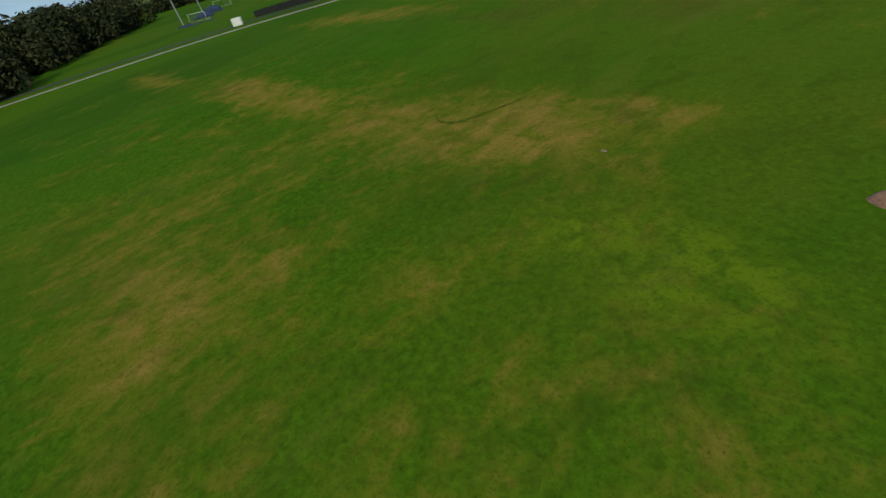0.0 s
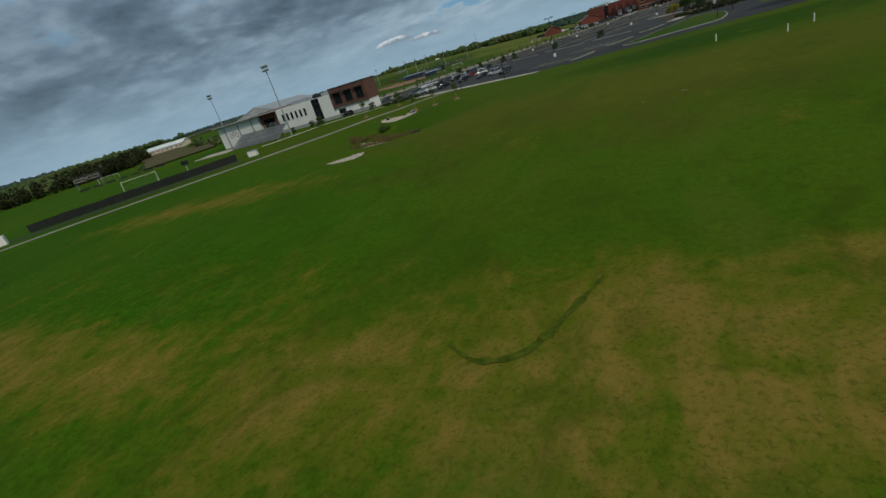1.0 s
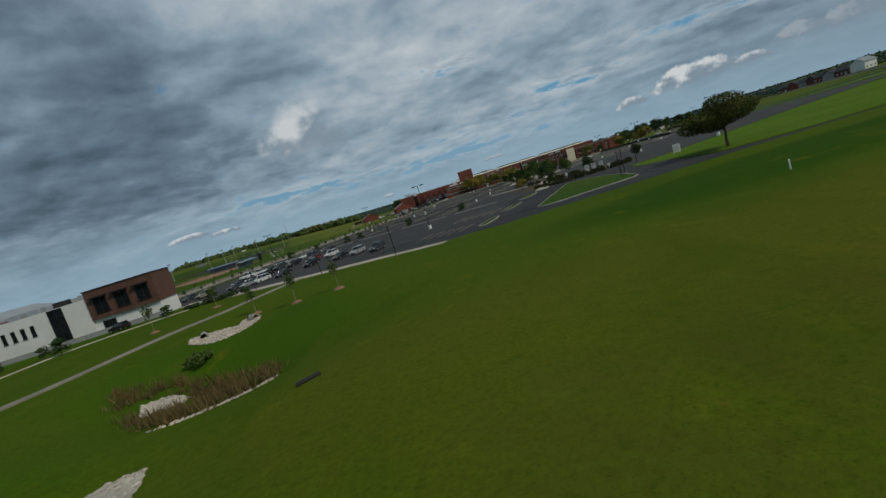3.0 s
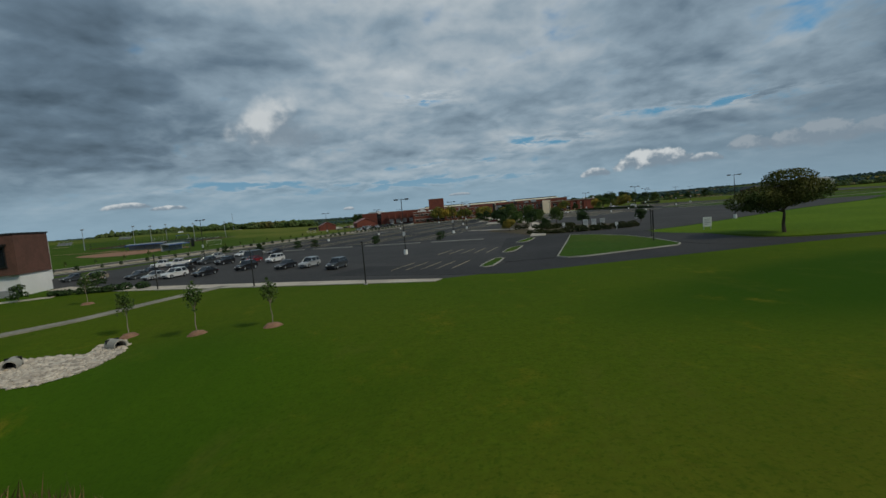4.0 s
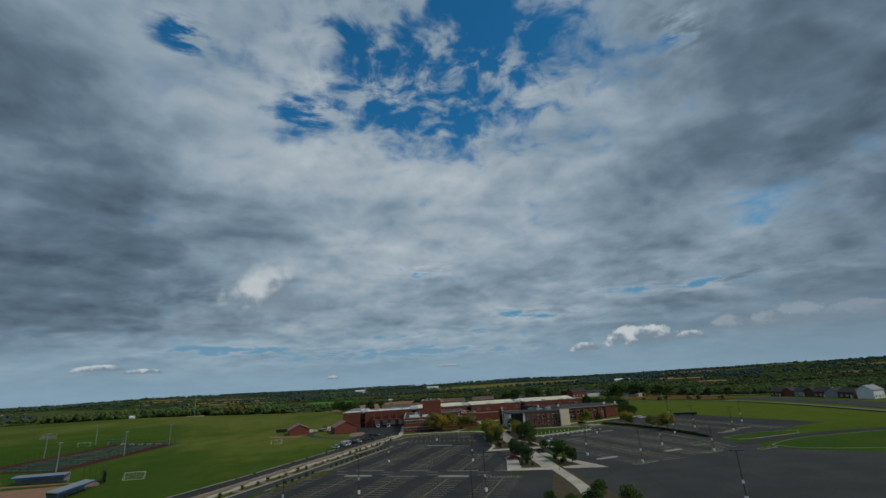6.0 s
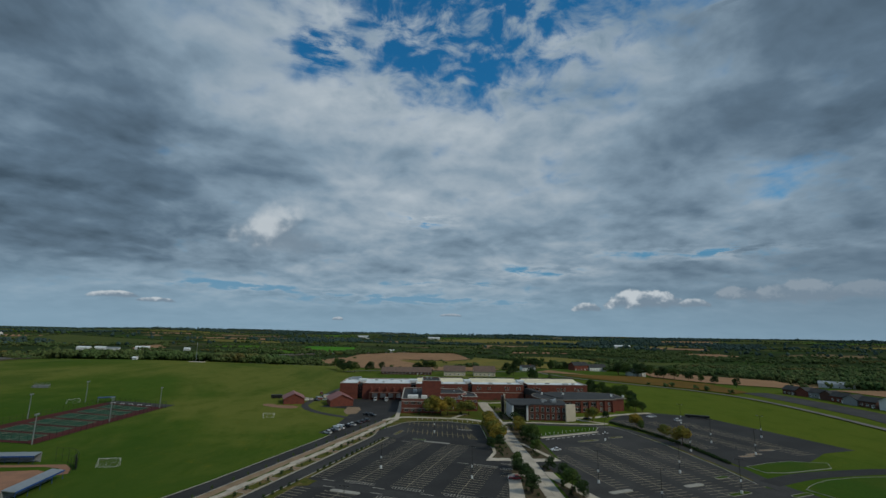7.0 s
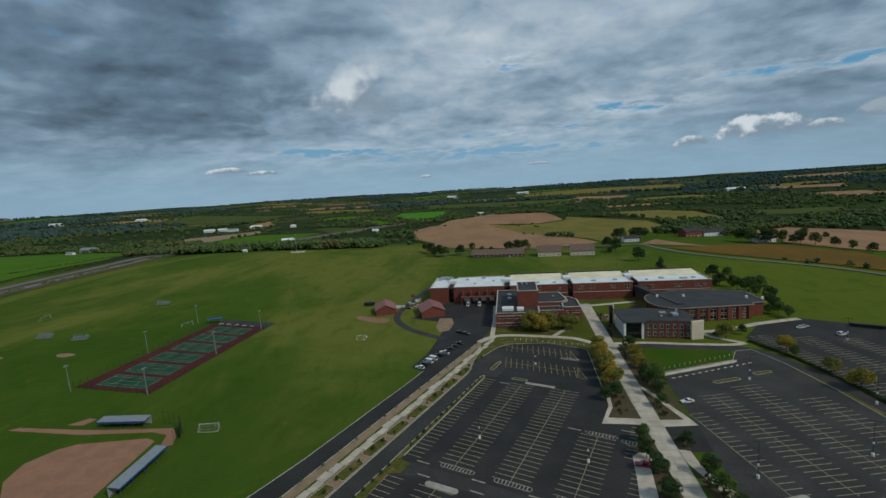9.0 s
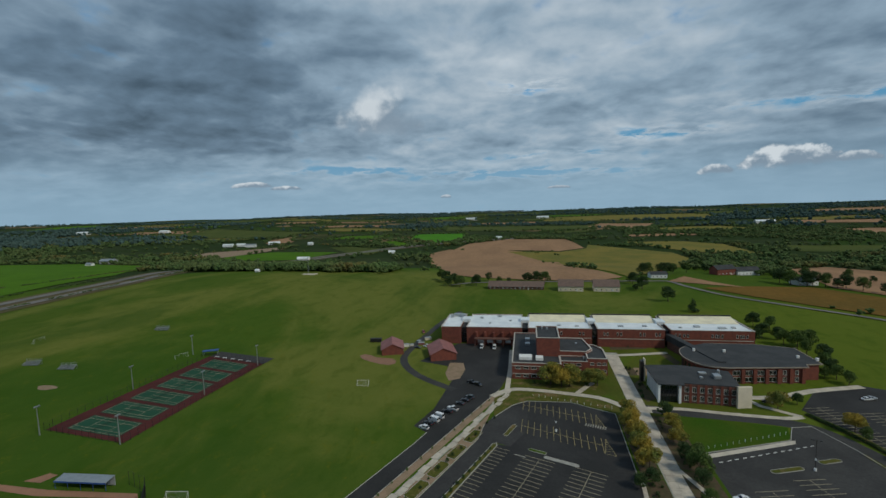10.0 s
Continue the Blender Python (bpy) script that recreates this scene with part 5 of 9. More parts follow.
for a, b, c, d in zip(o1, o1[1:], o2[1:], o2):
    lo, hi = 6.9, 7.35
    v = [bm.verts.new((*p, z)) for z in (lo, hi) for p in (a, b, c, d)]
    for f in ((0, 1, 5, 4), (4, 5, 6, 7), (2, 3, 7, 6), (0, 3, 2, 1)):
        bm.faces.new([v[i] for i in f])
part("fascia", bm, FASCIA, wing)
a0 = math.degrees(math.atan2(3.4, 31))
for k in range(6):
    t = (k + 0.5) / 6
    x, y = 106.5 + 29.5 * t, 112.2 + 3.25 * t
    window(wing, x, y, 0.8, 3.2 if k < 4 else 1.4, 2.0, a0), window(wing, x, y, 3.8, 3.2 if k < 4 else 1.4, 1.9, a0)
    bm = bmesh.new()
    box(bm, -0.7, 0.7, -0.7, 0.05, 0, 6.4, m=Matrix.Translation((x + 2.45, y + 0.2, 0)) @ Matrix.Rotation(radians(a0), 4, "Z"))
    part("pier", bm, BRICK, wing)
for k in range(2, 10):
    p, q = arc[k], arc[k + 1]
    window(wing, (p[0] + q[0]) / 2, (p[1] + q[1]) / 2, 0.8, 2.0, 4.4, math.degrees(math.atan2(q[1] - p[1], q[0] - p[0])), DARK_METAL)
for x, y in ((99, 134), (112, 133), (140, 127), (146, 124)):
    bm = bmesh.new()
    box(bm, x - 0.5, x + 0.5, y - 0.5, y + 0.5, 7.25, 8.5, 0.05)
    part("roof_unit", bm, WHITE_METAL, wing)
link_way = thing("covered_link", Matrix.Identity(4), "narrow dark-roofed covered link between two wings", "covered way")
bm = bmesh.new()
slab(bm, [(94, 161), (97.5, 161), (107, 118), (103.5, 118)], 4.3, 7.7)
part("roof", bm, DARK_ROOF, link_way)
bm = bmesh.new()
slab(bm, [(94.6, 160), (96.9, 160), (106, 120), (103.8, 120)], 0, 4.28)
part("wall", bm, BRICK_DARK, link_way)


def gable_house(x, y, w, d, h, rise, turn, wall, roof, label, door=True, wins=3, name="house", category="house", over=0.5, chimney=False):
    e = thing(name, Matrix.Translation((x, y, height(x, y))) @ Matrix.Rotation(radians(turn), 4, "Z"), label, category)
    bm = bmesh.new()
    prof = [(-d / 2, -0.5), (d / 2, -0.5), (d / 2, h), (0, h + rise), (-d / 2, h)]
    a, b = [bm.verts.new((-w / 2, p, z)) for p, z in prof], [bm.verts.new((w / 2, p, z)) for p, z in prof]
    bm.faces.new(a[::-1]), bm.faces.new(b)
    for i in range(5):
        bm.faces.new((a[i], a[(i + 1) % 5], b[(i + 1) % 5], b[i]))
    bmesh.ops.recalc_face_normals(bm, faces=bm.faces)
    part("wall", bm, wall, e)
    bm = bmesh.new()
    for s in (-1, 1):
        sl = rise / (d / 2)
        y0, y1 = s * (d / 2 + over), 0
        z0, z1 = h - over * sl, h + rise
        v = [bm.verts.new(p) for p in ((-w / 2 - over, y0, z0), (w / 2 + over, y0, z0), (w / 2 + over, y1, z1), (-w / 2 - over, y1, z1), (-w / 2 - over, y0, z0 + 0.2), (w / 2 + over, y0, z0 + 0.2), (w / 2 + over, y1, z1 + 0.2), (-w / 2 - over, y1, z1 + 0.2))]
        for f in ((0, 1, 2, 3), (4, 7, 6, 5), (0, 4, 5, 1), (1, 5, 6, 2), (2, 6, 7, 3), (3, 7, 4, 0)):
            bm.faces.new([v[i] for i in f])
    bmesh.ops.recalc_face_normals(bm, faces=bm.faces)
    part("roof", bm, roof, e)
    for k in range(wins):
        window(e, -w / 2 + w * (k + 0.5) / wins, -d / 2 - 0.02, min(1.0, h * 0.35), min(1.4, w / wins * 0.5), min(1.3, h * 0.45), 0, WHITE_METAL)
    if door:
        bm = bmesh.new()
        box(bm, w * 0.22, w * 0.22 + 1.0, -d / 2 - 0.05, -d / 2 + 0.05, 0, 2.05)
        part("door", bm, WHITE_METAL, e)
    if chimney:
        bm = bmesh.new()
        box(bm, w * 0.2, w * 0.2 + 0.9, -0.5, 0.5, h + rise - 0.8, h + rise + 1.0)
        part("chimney", bm, BRICK, e)
    return e


gable_house(-55.5, 143.5, 15, 12, 3.2, 2.8, 108, BRICK, RED_ROOF, "small brick pavilion with a red metal roof", name="pavilion", category="pavilion")
gable_house(-26, 138, 17, 13.5, 3.6, 3.0, 108, BRICK, RED_ROOF, "brick outbuilding with a red metal roof", name="outbuilding", category="outbuilding")

# the white field house by the sports field
ROOF_GREY = material("grey_metal_roof", (0.34, 0.36, 0.38), 0.5, second=(0.27, 0.29, 0.31), scale=0.3, amount=0.7)
fh = thing("field_house", Matrix.Translation((-92, -154, 0)) @ Matrix.Rotation(radians(10.6), 4, "Z"), "white rendered field house with dark brick upper box", "field house")
block(fh, rect(26, 47.4, 0, 30), 0, 7.4, WHITE_WALL, WHITE_ROOF, 0.3)
block(fh, rect(47.5, 60, 0.3, 7), 0, 3.0, WHITE_WALL, DARK_ROOF, 0.1)
block(fh, rect(47.5, 60.2, -0.2, 7), 3.02, 8.6, BRICK_DARK, DARK_ROOF, 0.4, DARK_METAL, "upper_wall")
block(fh, rect(18.3, 25.9, 1.0, 30), 0, 7.9, BRICK, WHITE_ROOF, 0.3)
block(fh, rect(0, 18.2, 0, 34), 0, 7.0, WHITE_WALL, WHITE_ROOF, 0.25, METAL)
bm = bmesh.new()
box(bm, 26, 60.1, -0.12, 0.25, 0, 0.95)
part("plinth", bm, GREY_WALL, fh)
bm = bmesh.new()
vs = [bm.verts.new(p) for p in ((5, 4, 7.5), (25, 4, 7.5), (15, 4, 10.3), (5, 32, 7.5), (25, 32, 7.5), (15, 32, 10.3))]
for f in ((0, 1, 2), (3, 5, 4), (0, 2, 5, 3), (1, 4, 5, 2), (0, 3, 4, 1)):
    bm.faces.new([vs[i] for i in f])
part("gable_roof", bm, ROOF_GREY, fh)
bm = bmesh.new()
vs = [bm.verts.new(p) for p in ((8.2, 3.9, 7.7), (21.8, 3.9, 7.7), (15, 3.9, 9.6))]
bm.faces.new(vs)
bmesh.ops.solidify(bm, geom=bm.faces[:], thickness=0.06)
part("gable_panel", bm, WHITE_WALL, fh, "white panel in the gable")
bm = bmesh.new()
box(bm, -1.0, 26.2, -1.6, 34.4, 7.28, 7.62, 0.05)
part("eave", bm, ROOF_GREY, fh, "grey overhanging roof edge")
bm = bmesh.new()
box(bm, 22, 46, 12, 26, 7.4, 8.4, 0.1)
part("roof_monitor", bm, ROOF_GREY, fh)
for x in (27, 31, 36, 41):
    bm = bmesh.new()
    box(bm, x, x + 2.4, 8, 10, 7.1, 8.5, 0.08)
    part("roof_unit", bm, METAL if x % 2 else DARK_METAL, fh)
for k in range(6):
    window(fh, 28.2 + 1.75 * k, -0.02, 3.6, 0.7, 2.0, 0, DARK_METAL)
bm = bmesh.new()
box(bm, 40.4, 43.0, -0.12, 0.1, 0.9, 7.3)
part("stair_window", bm, GLASS, fh, "tall dark glazed slot")
bm = bmesh.new()
for z in (2.6, 4.2, 5.8):
    box(bm, 40.4, 43.0, -0.16, -0.1, z, z + 0.1)
for x in (40.35, 41.65, 42.95):
    box(bm, x, x + 0.1, -0.16, -0.1, 0.9, 7.3)
part("mullions", bm, DARK_METAL, fh)
for k in range(3):
    x = 49.4 + 3.9 * k
    window(fh, x + 0.6, -0.22, 4.2, 2.5, 2.9, 0, DARK_METAL)
    bm = bmesh.new()
    box(bm, x - 0.9, x + 2.1, -1.0, -0.2, 7.1, 7.35)
    part("awning", bm, DARK_METAL, fh)
window(fh, 50.0, 0.28, 0.9, 2.4, 1.5, 0, DARK_METAL)
for x in (3.0, 9.0, 15.0):
    bm = bmesh.new()
    box(bm, x - 0.25, x + 0.25, -0.2, 0.0, 0, 6.6)
    part("pilaster", bm, GREY_WALL, fh)
# the mark painted on the gym wall, as plain rounded shapes
for k, x in enumerate((5.0, 6.3, 7.4)):
    bm = bmesh.new()
    n = 18
    ro, ri = (0.8, 0.5)
    a = [[bm.verts.new((x + r * math.cos(2 * math.pi * i / n), -0.03, 3.6 + (0.5 if k == 1 else 0) + r * math.sin(2 * math.pi * i / n))) for i in range(n)] for r in (ro, ri)]
    for i in range(n):
        bm.faces.new((a[0][i], a[0][(i + 1) % n], a[1][(i + 1) % n], a[1][i]))
    part("wall_mark", bm, GREY_WALL, fh, "grey ring of the painted wall mark")
bm = bmesh.new()
box(bm, 19.5, 24.0, 0.9, 1.0, 0, 5.6)
part("entrance_glazing", bm, GLASS, fh)

# ---- trees ----
def leaf_cloud(rng, blobs, count, size):
    """Many small leaf quads round a set of blobs (centre, radii): an uneven crown with gaps."""
    verts, faces = [], []
    w = np.array([b[1][0] * b[1][1] for b in blobs])
    pick = rng.choice(len(blobs), count, p=w / w.sum())
    for i in pick:
        c, r = blobs[i]
        d = rng.normal(size=3)
        d /= np.linalg.norm(d)
        p = np.array(c) + d * np.array(r) * (0.55 + 0.5 * rng.random() ** 0.5)
        n = d * 0.6 + rng.normal(size=3) * 0.6 + (0, 0, 0.5)
        n /= np.linalg.norm(n)
        a = np.cross(n, rng.normal(size=3))
        a /= np.linalg.norm(a)
        b = np.cross(n, a)
        s = size * (0.6 + 0.8 * rng.random())
        k = len(verts)
        verts += [tuple(p - a * s), tuple(p - b * s * 0.55), tuple(p + a * s), tuple(p + b * s * 0.55 + n * s * 0.2)]
        faces.append((k, k + 1, k + 2, k + 3))
    return verts, faces


def make_tree(name, seed, h, crown, trunk_h, leaf, label, category="tree", leaves=1300, size=0.22, spread=1.0, lean=0.0, trunk_r=None, bark=None):
    rng = np.random.default_rng(seed)
    e = thing(name, Matrix.Translation((0, 0, -500)), label, category)
    r0 = trunk_r or max(0.04, h * 0.022)
    bm = bmesh.new()
    top = Vector((lean, 0, trunk_h + (h - trunk_h) * 0.55))
    pts = [Vector((0, 0, -0.3)), Vector((lean * 0.3, 0.02 * h, trunk_h * 0.6)), Vector((lean * 0.6, 0, trunk_h)), top]
    rr = [r0 * 1.35, r0, r0 * 0.8, r0 * 0.3]
    for a, b, p, q in zip(pts, pts[1:], rr, rr[1:]):
        tube(bm, a, b, p, q, 7)
    blobs = []
    n = 9
    for k in range(n):
        a = 2 * math.pi * k / n * 1.9 + rng.random()
        f = rng.random()
        rad = crown * (0.35 + 0.45 * rng.random()) * spread
        z = trunk_h + (h - trunk_h) * (0.22 + 0.6 * f)
        c = Vector((lean + rad * math.cos(a) * (1 - 0.45 * f), rad * math.sin(a) * (1 - 0.45 * f), z))
        tube(bm, pts[2] + Vector((0, 0, (z - trunk_h) * 0.3)), c, r0 * 0.45, r0 * 0.12, 5)
        blobs.append((tuple(c), (crown * (0.34 + 0.18 * rng.random()), crown * (0.34 + 0.18 * rng.random()), (h - trunk_h) * (0.17 + 0.1 * rng.random()))))
    blobs.append(((lean, 0, h - (h - trunk_h) * 0.25), (crown * 0.4, crown * 0.4, (h - trunk_h) * 0.25)))
    part("trunk", bm, bark or BARK, e)
    v, f = leaf_cloud(rng, blobs, leaves, size)
    raw("crown", v, f, leaf, e)
    return e


def place(t, x, y, s=1.0, turn=0.0, base=0.0, label="", sz=None):
    o = copy_thing(t, Matrix.Translation((x, y, height(x, y) + base)) @ Matrix.Rotation(turn, 4, "Z") @ Matrix.Diagonal((s, s, sz or s, 1)))
    if label:
        o["label"] = label
    return o


def discard(t):
    for o in (*t.children_recursive, t):
        bpy.data.objects.remove(o)


TREES = []
green_a = make_tree("tree", 1, 9.0, 4.2, 2.2, LEAF, "green broadleaf tree in full leaf beside the school", leaves=2600, size=0.27)
green_b = make_tree("tree", 2, 8.0, 3.6, 1.8, LEAF_DARK, "dark green rounded tree at the lawn edge", leaves=2400, size=0.26)
gold = make_tree("tree", 3, 7.0, 3.8, 1.6, LEAF_GOLD, "small tree with yellowing autumn leaves", leaves=3000, size=0.25)
sapling = make_tree("young_tree", 4, 3.5, 0.72, 1.3, LEAF, "young staked tree standing in a mulch ring", "tree", leaves=360, size=0.10, spread=0.85, trunk_r=0.035, bark=BARK_PALE)
shrub = make_tree("shrub", 5, 1.5, 0.85, 0.2, LEAF_DARK, "clipped dark green shrub on the verge", "shrub", leaves=420, size=0.12)


def make_conifer(h, r, label):
    """A conifer: a straight trunk and whorls of needles that narrow to the tip."""
    rng = np.random.default_rng(6)
    e = thing("conifer", Matrix.Translation((0, 0, -500)), label, "tree")
    bm = bmesh.new()
    tube(bm, (0, 0, -0.3), (0, 0, h * 0.9), h * 0.022, 0.03, 8)
    part("trunk", bm, BARK, e)
    bl = []
    for k in range(11):
        f = k / 10
        rr = r * (1 - f) ** 0.8 + 0.15
        for j in range(4):
            a = rng.uniform(0, 6.28)
            bl.append(((0.45 * rr * math.cos(a), 0.45 * rr * math.sin(a), h * (0.12 + 0.82 * f)), (rr * 0.6, rr * 0.6, h * 0.07)))
    v, fc = leaf_cloud(rng, bl, 2600, 0.2)
    raw("crown", v, fc, LEAF_DARK, e)
    return e


pine = make_conifer(8.5, 3.0, "dark dense conifer on the grass slope")
TREES += [green_a, green_b, gold, sapling, shrub, pine]

# the large spreading tree by the entrance
LEAF_OLIVE = material("olive_leaves", (0.052, 0.078, 0.018), 0.8, second=(0.098, 0.094, 0.022), scale=0.22, amount=0.9, vary=0.4, island=True, spec=0.12)
big = make_tree("tree", 11, 8.6, 6.2, 2.2, LEAF_OLIVE, "broad spreading olive green tree on the entrance lawn", leaves=17000, size=0.14, spread=1.1, trunk_r=0.21)
big.matrix_world = Matrix.Translation((72.3, -146.4, height(72.3, -146.4)))

R = random.Random(7)
for x, y, s in ((152, 184, 1.1), (158, 180, 1.0), (156, 170, 0.95), (160, 165, 1.1), (166, 167, 1.1), (159, 155, 0.9), (161, 145, 1.1), (156, 136, 0.8), (154, 128, 0.9), (152, 121, 0.75), (153, 115, 0.7), (146, 178, 0.9), (148, 122, 0.6)):
    place(R.choice((green_a, green_b)), x, y, s, R.uniform(0, 6))
for x, y, s in ((56.2, 73, 0.72), (55.4, 66, 0.7), (56.0, 57, 0.75), (55.2, 49.5, 0.7), (55.6, 41, 0.75), (69.2, 66, 0.62), (68.4, 56, 0.6), (30, 103.5, 1.0), (38, 102.5, 0.95), (34.5, 101, 0.8), (46, 105, 0.7), (50, 104, 0.75), (128.5, 72, 0.65), (131.5, 38, 0.75), (131.5, 52, 0.55), (113, 88, 0.7)):
    place(gold, x, y, s * 1.5, R.uniform(0, 6))
for x, y, s in ((69.6, 75, 0.7), (67.6, 47, 0.62), (69.0, 39.5, 0.75), (70.5, 46, 0.6), (67.8, 34, 0.6), (54.4, 33.5, 0.55), (50.5, 31.0, 0.5), (55.5, 6, 0.5), (54.4, -1, 0.55), (66.6, 5, 0.45), (67.3, -8, 0.6), (66.6, -16, 0.6), (55.2, -8, 0.6), (54.8, -17, 0.6), (68, -21, 0.5), (66.8, 26, 0.45), (122, 93, 0.5), (128, 66, 0.45), (82, 114, 0.35), (93, 108, 0.4)):
    place(R.choice((green_a, green_b)), x, y, s * 1.2, R.uniform(0, 6))
for x0, x1, y0, y1, n in ((52.5, 57.6, 20, 34, 9), (64.6, 68.5, 20, 34, 8), (53.2, 58.0, -20, -4, 10), (64.8, 67.5, -21, -8, 9), (54.2, 58.2, 2, 8, 7), (64.6, 66.2, 4, 8, 5), (53.8, 57.6, 37, 74, 14), (66, 72, 43, 74, 14)):
    for k in range(n):
        place(shrub, R.uniform(x0, x1), R.uniform(y0, y1), R.uniform(0.45, 0.9), R.uniform(0, 6), 0.05, label="low rounded shrub in a mulched bed by the avenue")
# young trees with mulch rings in the south field
def mulch_ring(x, y, r=0.72):
    bm = bmesh.new()
    n = 22
    z = height(x, y)
    c = bm.verts.new((0, 0, 0.24))
    rings = [[bm.verts.new((r * f * (1 + 0.12 * math.sin(3 * a + x)) * math.cos(a), r * f * (1 + 0.10 * math.cos(2 * a + y)) * math.sin(a), hz)) for a in (2 * math.pi * i / n for i in range(n))] for f, hz in ((0.55, 0.2), (1.0, -0.06))]
    for i in range(n):
        j = (i + 1) % n
        bm.faces.new((c, rings[0][i], rings[0][j]))
        bm.faces.new((rings[0][i], rings[1][i], rings[1][j], rings[0][j]))
    o = link("mulch_ring", bm, MULCH, smooth=True)
    o.location = (x, y, z)
    tagged(o, "mound of brown mulch round a young tree", "mulch ring", group="mulch rings")


for x, y, s in ((1.2, -172.6, 1.0), (7.6, -175.2, 1.05), (13.0, -175.8, 0.95), (-17.5, -166, 1.25), (-13.5, -157, 1.0), (4.5, -178.5, 0.0)):
    if s:
        place(sapling, x, y, s, R.uniform(0, 6))
        mulch_ring(x, y)
for x, y, s in ((-40, -158.5, 1.3), (-28, -149, 1.0), (-50, -160, 0.8), (-58, -162, 0.7), (-24, -141, 1.1), (-46, -156, 0.9)):
    place(shrub, x, y, s * 1.4, R.uniform(0, 6), label="dark evergreen shrub on the lawn by the field house")
for k in range(40):
    v = -128 + 5.0 * k
    p = G(-18.6 + R.uniform(-0.6, 0.6), v + R.uniform(-1, 1))
    place(shrub, p[0], p[1], R.uniform(0.5, 0.9), R.uniform(0, 6), 0.08)
for k in range(22):
    p = G(-9.95, -30 + 3.6 * k)
    if not -9 < -30 + 3.6 * k < -3:
        place(shrub, p[0], p[1], R.uniform(0.6, 0.85), R.uniform(0, 6), 0.1)
for k in range(30):
    p = G(-25.8 + R.uniform(-0.5, 0.5), -126 + 7.0 * k)
    place(sapling, p[0], p[1], R.uniform(0.55, 0.8), R.uniform(0, 6), 0.05, label="thin young tree on the bare soil strip")
for u, v in ((22, -85.5), (27, -85), (45, -85.5), (8, -84), (62, -85.6), (-2, -86)):
    p = G(u, v)
    place(shrub, p[0], p[1], 1.5, R.uniform(0, 6), label="small dark tree beside the kerb between car parks")


def hedge(pts, width, h, name="hedge", label="dense dark green hedge beside the car park", mat=None, per=260, size=0.17, seed=3):
    rng = np.random.default_rng(seed)
    bl, total = [], 0
    for a, b in zip(pts, pts[1:]):
        a, b = np.array(a), np.array(b)
        ln = np.linalg.norm(b - a)
        for k in range(max(1, int(ln / (width * 0.9)))):
            p = a + (b - a) * (k + rng.random() * 0.6) / max(1, int(ln / (width * 0.9)))
            hh = h * (0.75 + 0.4 * rng.random())
            bl.append(((p[0], p[1], height(*p) + hh * 0.5), (width * 0.55, width * 0.55, hh * 0.55)))
            total += per
    v, f = leaf_cloud(rng, bl, total, size)
    o = raw(name, v, f, mat or LEAF_DARK)
    return tagged(o, label, "hedge")


hedge([(133.0, 12), (132.2, 38), (127.6, 64), (120.2, 84)], 1.2, 1.1, per=260, size=0.15)
hedge([(47, -104), (50.4, -109.4), (52, -110.5), (60, -111), (67, -110.4), (70.5, -107.6)], 1.7, 0.95, mat=LEAF_WOOD, label="dense dark hedge round the entrance sign bed")
hedge([(56, -98), (60, -101), (66, -103), (72, -103)], 1.9, 0.9, mat=LEAF_WOOD, seed=5, label="dark shrub bed in front of the sign panels")
hedge([(-26, -146.5), (-13.5, -146.2)], 1.6, 0.8, seed=6, label="low hedge beside the car park path")
hedge([(48, -82), (54, -84), (62, -88), (50, -96)], 2.0, 1.2, mat=LEAF_WOOD, seed=8, label="mixed shrubs in the entrance planting")
for x, y, s, t in ((49, -78, 0.55, green_a), (54, -74, 0.6, green_b), (61, -76, 0.6, green_a), (66, -84, 0.5, green_b), (58, -68, 0.55, green_a), (76, -97, 0.45, green_b), (52, -98, 0.4, green_b), (45, -88, 0.5, gold), (47, -70, 0.5, green_b)):
    place(t, x, y, s, R.uniform(0, 6))
PLANT = [(46, -112), (51, -111.5), (68, -111), (71.5, -106), (76, -96), (66, -84), (64, -50), (63.5, -34), (58, -34), (50, -60), (44, -70), (40, -80), (44, -96)]
draped("planting_bed", PLANT, DARK_BED, 0.07, 30, "brown mulched bed round the entrance walk", "planting bed")
pavement(strip(smooth_line([(46.4, -113.4), (49, -104), (51.4, -94), (52.4, -84), (56, -70), (60, -52), (61, -27)], 4), 3.2), "pale concrete walk through the entrance planting", top=0.10)
pavement(strip(smooth_line([(36.5, -66.5), (43, -73), (52, -83), (63, -92)], 4), 2.6), "pale concrete branch of the entrance walk", top=0.105)
# three white slatted panels on legs, and a small white sign by the kerb
for k in range(3):
    e = thing("slatted_panel", Matrix.Translation((61.9 + 1.62 * k, -98.0 - 1.2 * k, 0)) @ Matrix.Rotation(radians(-20), 4, "Z"), "white slatted upright panel standing in the entrance planting", "panel", group="entrance panels")
    for i in range(4):
        x = -0.42 + 0.28 * i
        bm = bmesh.new()
        box(bm, x - 0.095, x + 0.095, -0.04, 0.04, 0.0 if i in (0, 3) else 0.35, 1.95, 0.015)
        part("slat", bm, WHITE_METAL, e)
    for z in (0.5, 1.75):
        bm = bmesh.new()
        box(bm, -0.60, 0.60, -0.10, -0.042, z, z + 0.16, 0.015)
        part("rail", bm, WHITE_METAL, e)
    for x in (-0.42, 0.42):
        bm = bmesh.new()
        tube(bm, (x, 0.7, 0), (x, 0.02, 1.7), 0.05, 0.04, 6)
        part("brace", bm, WHITE_METAL, e)
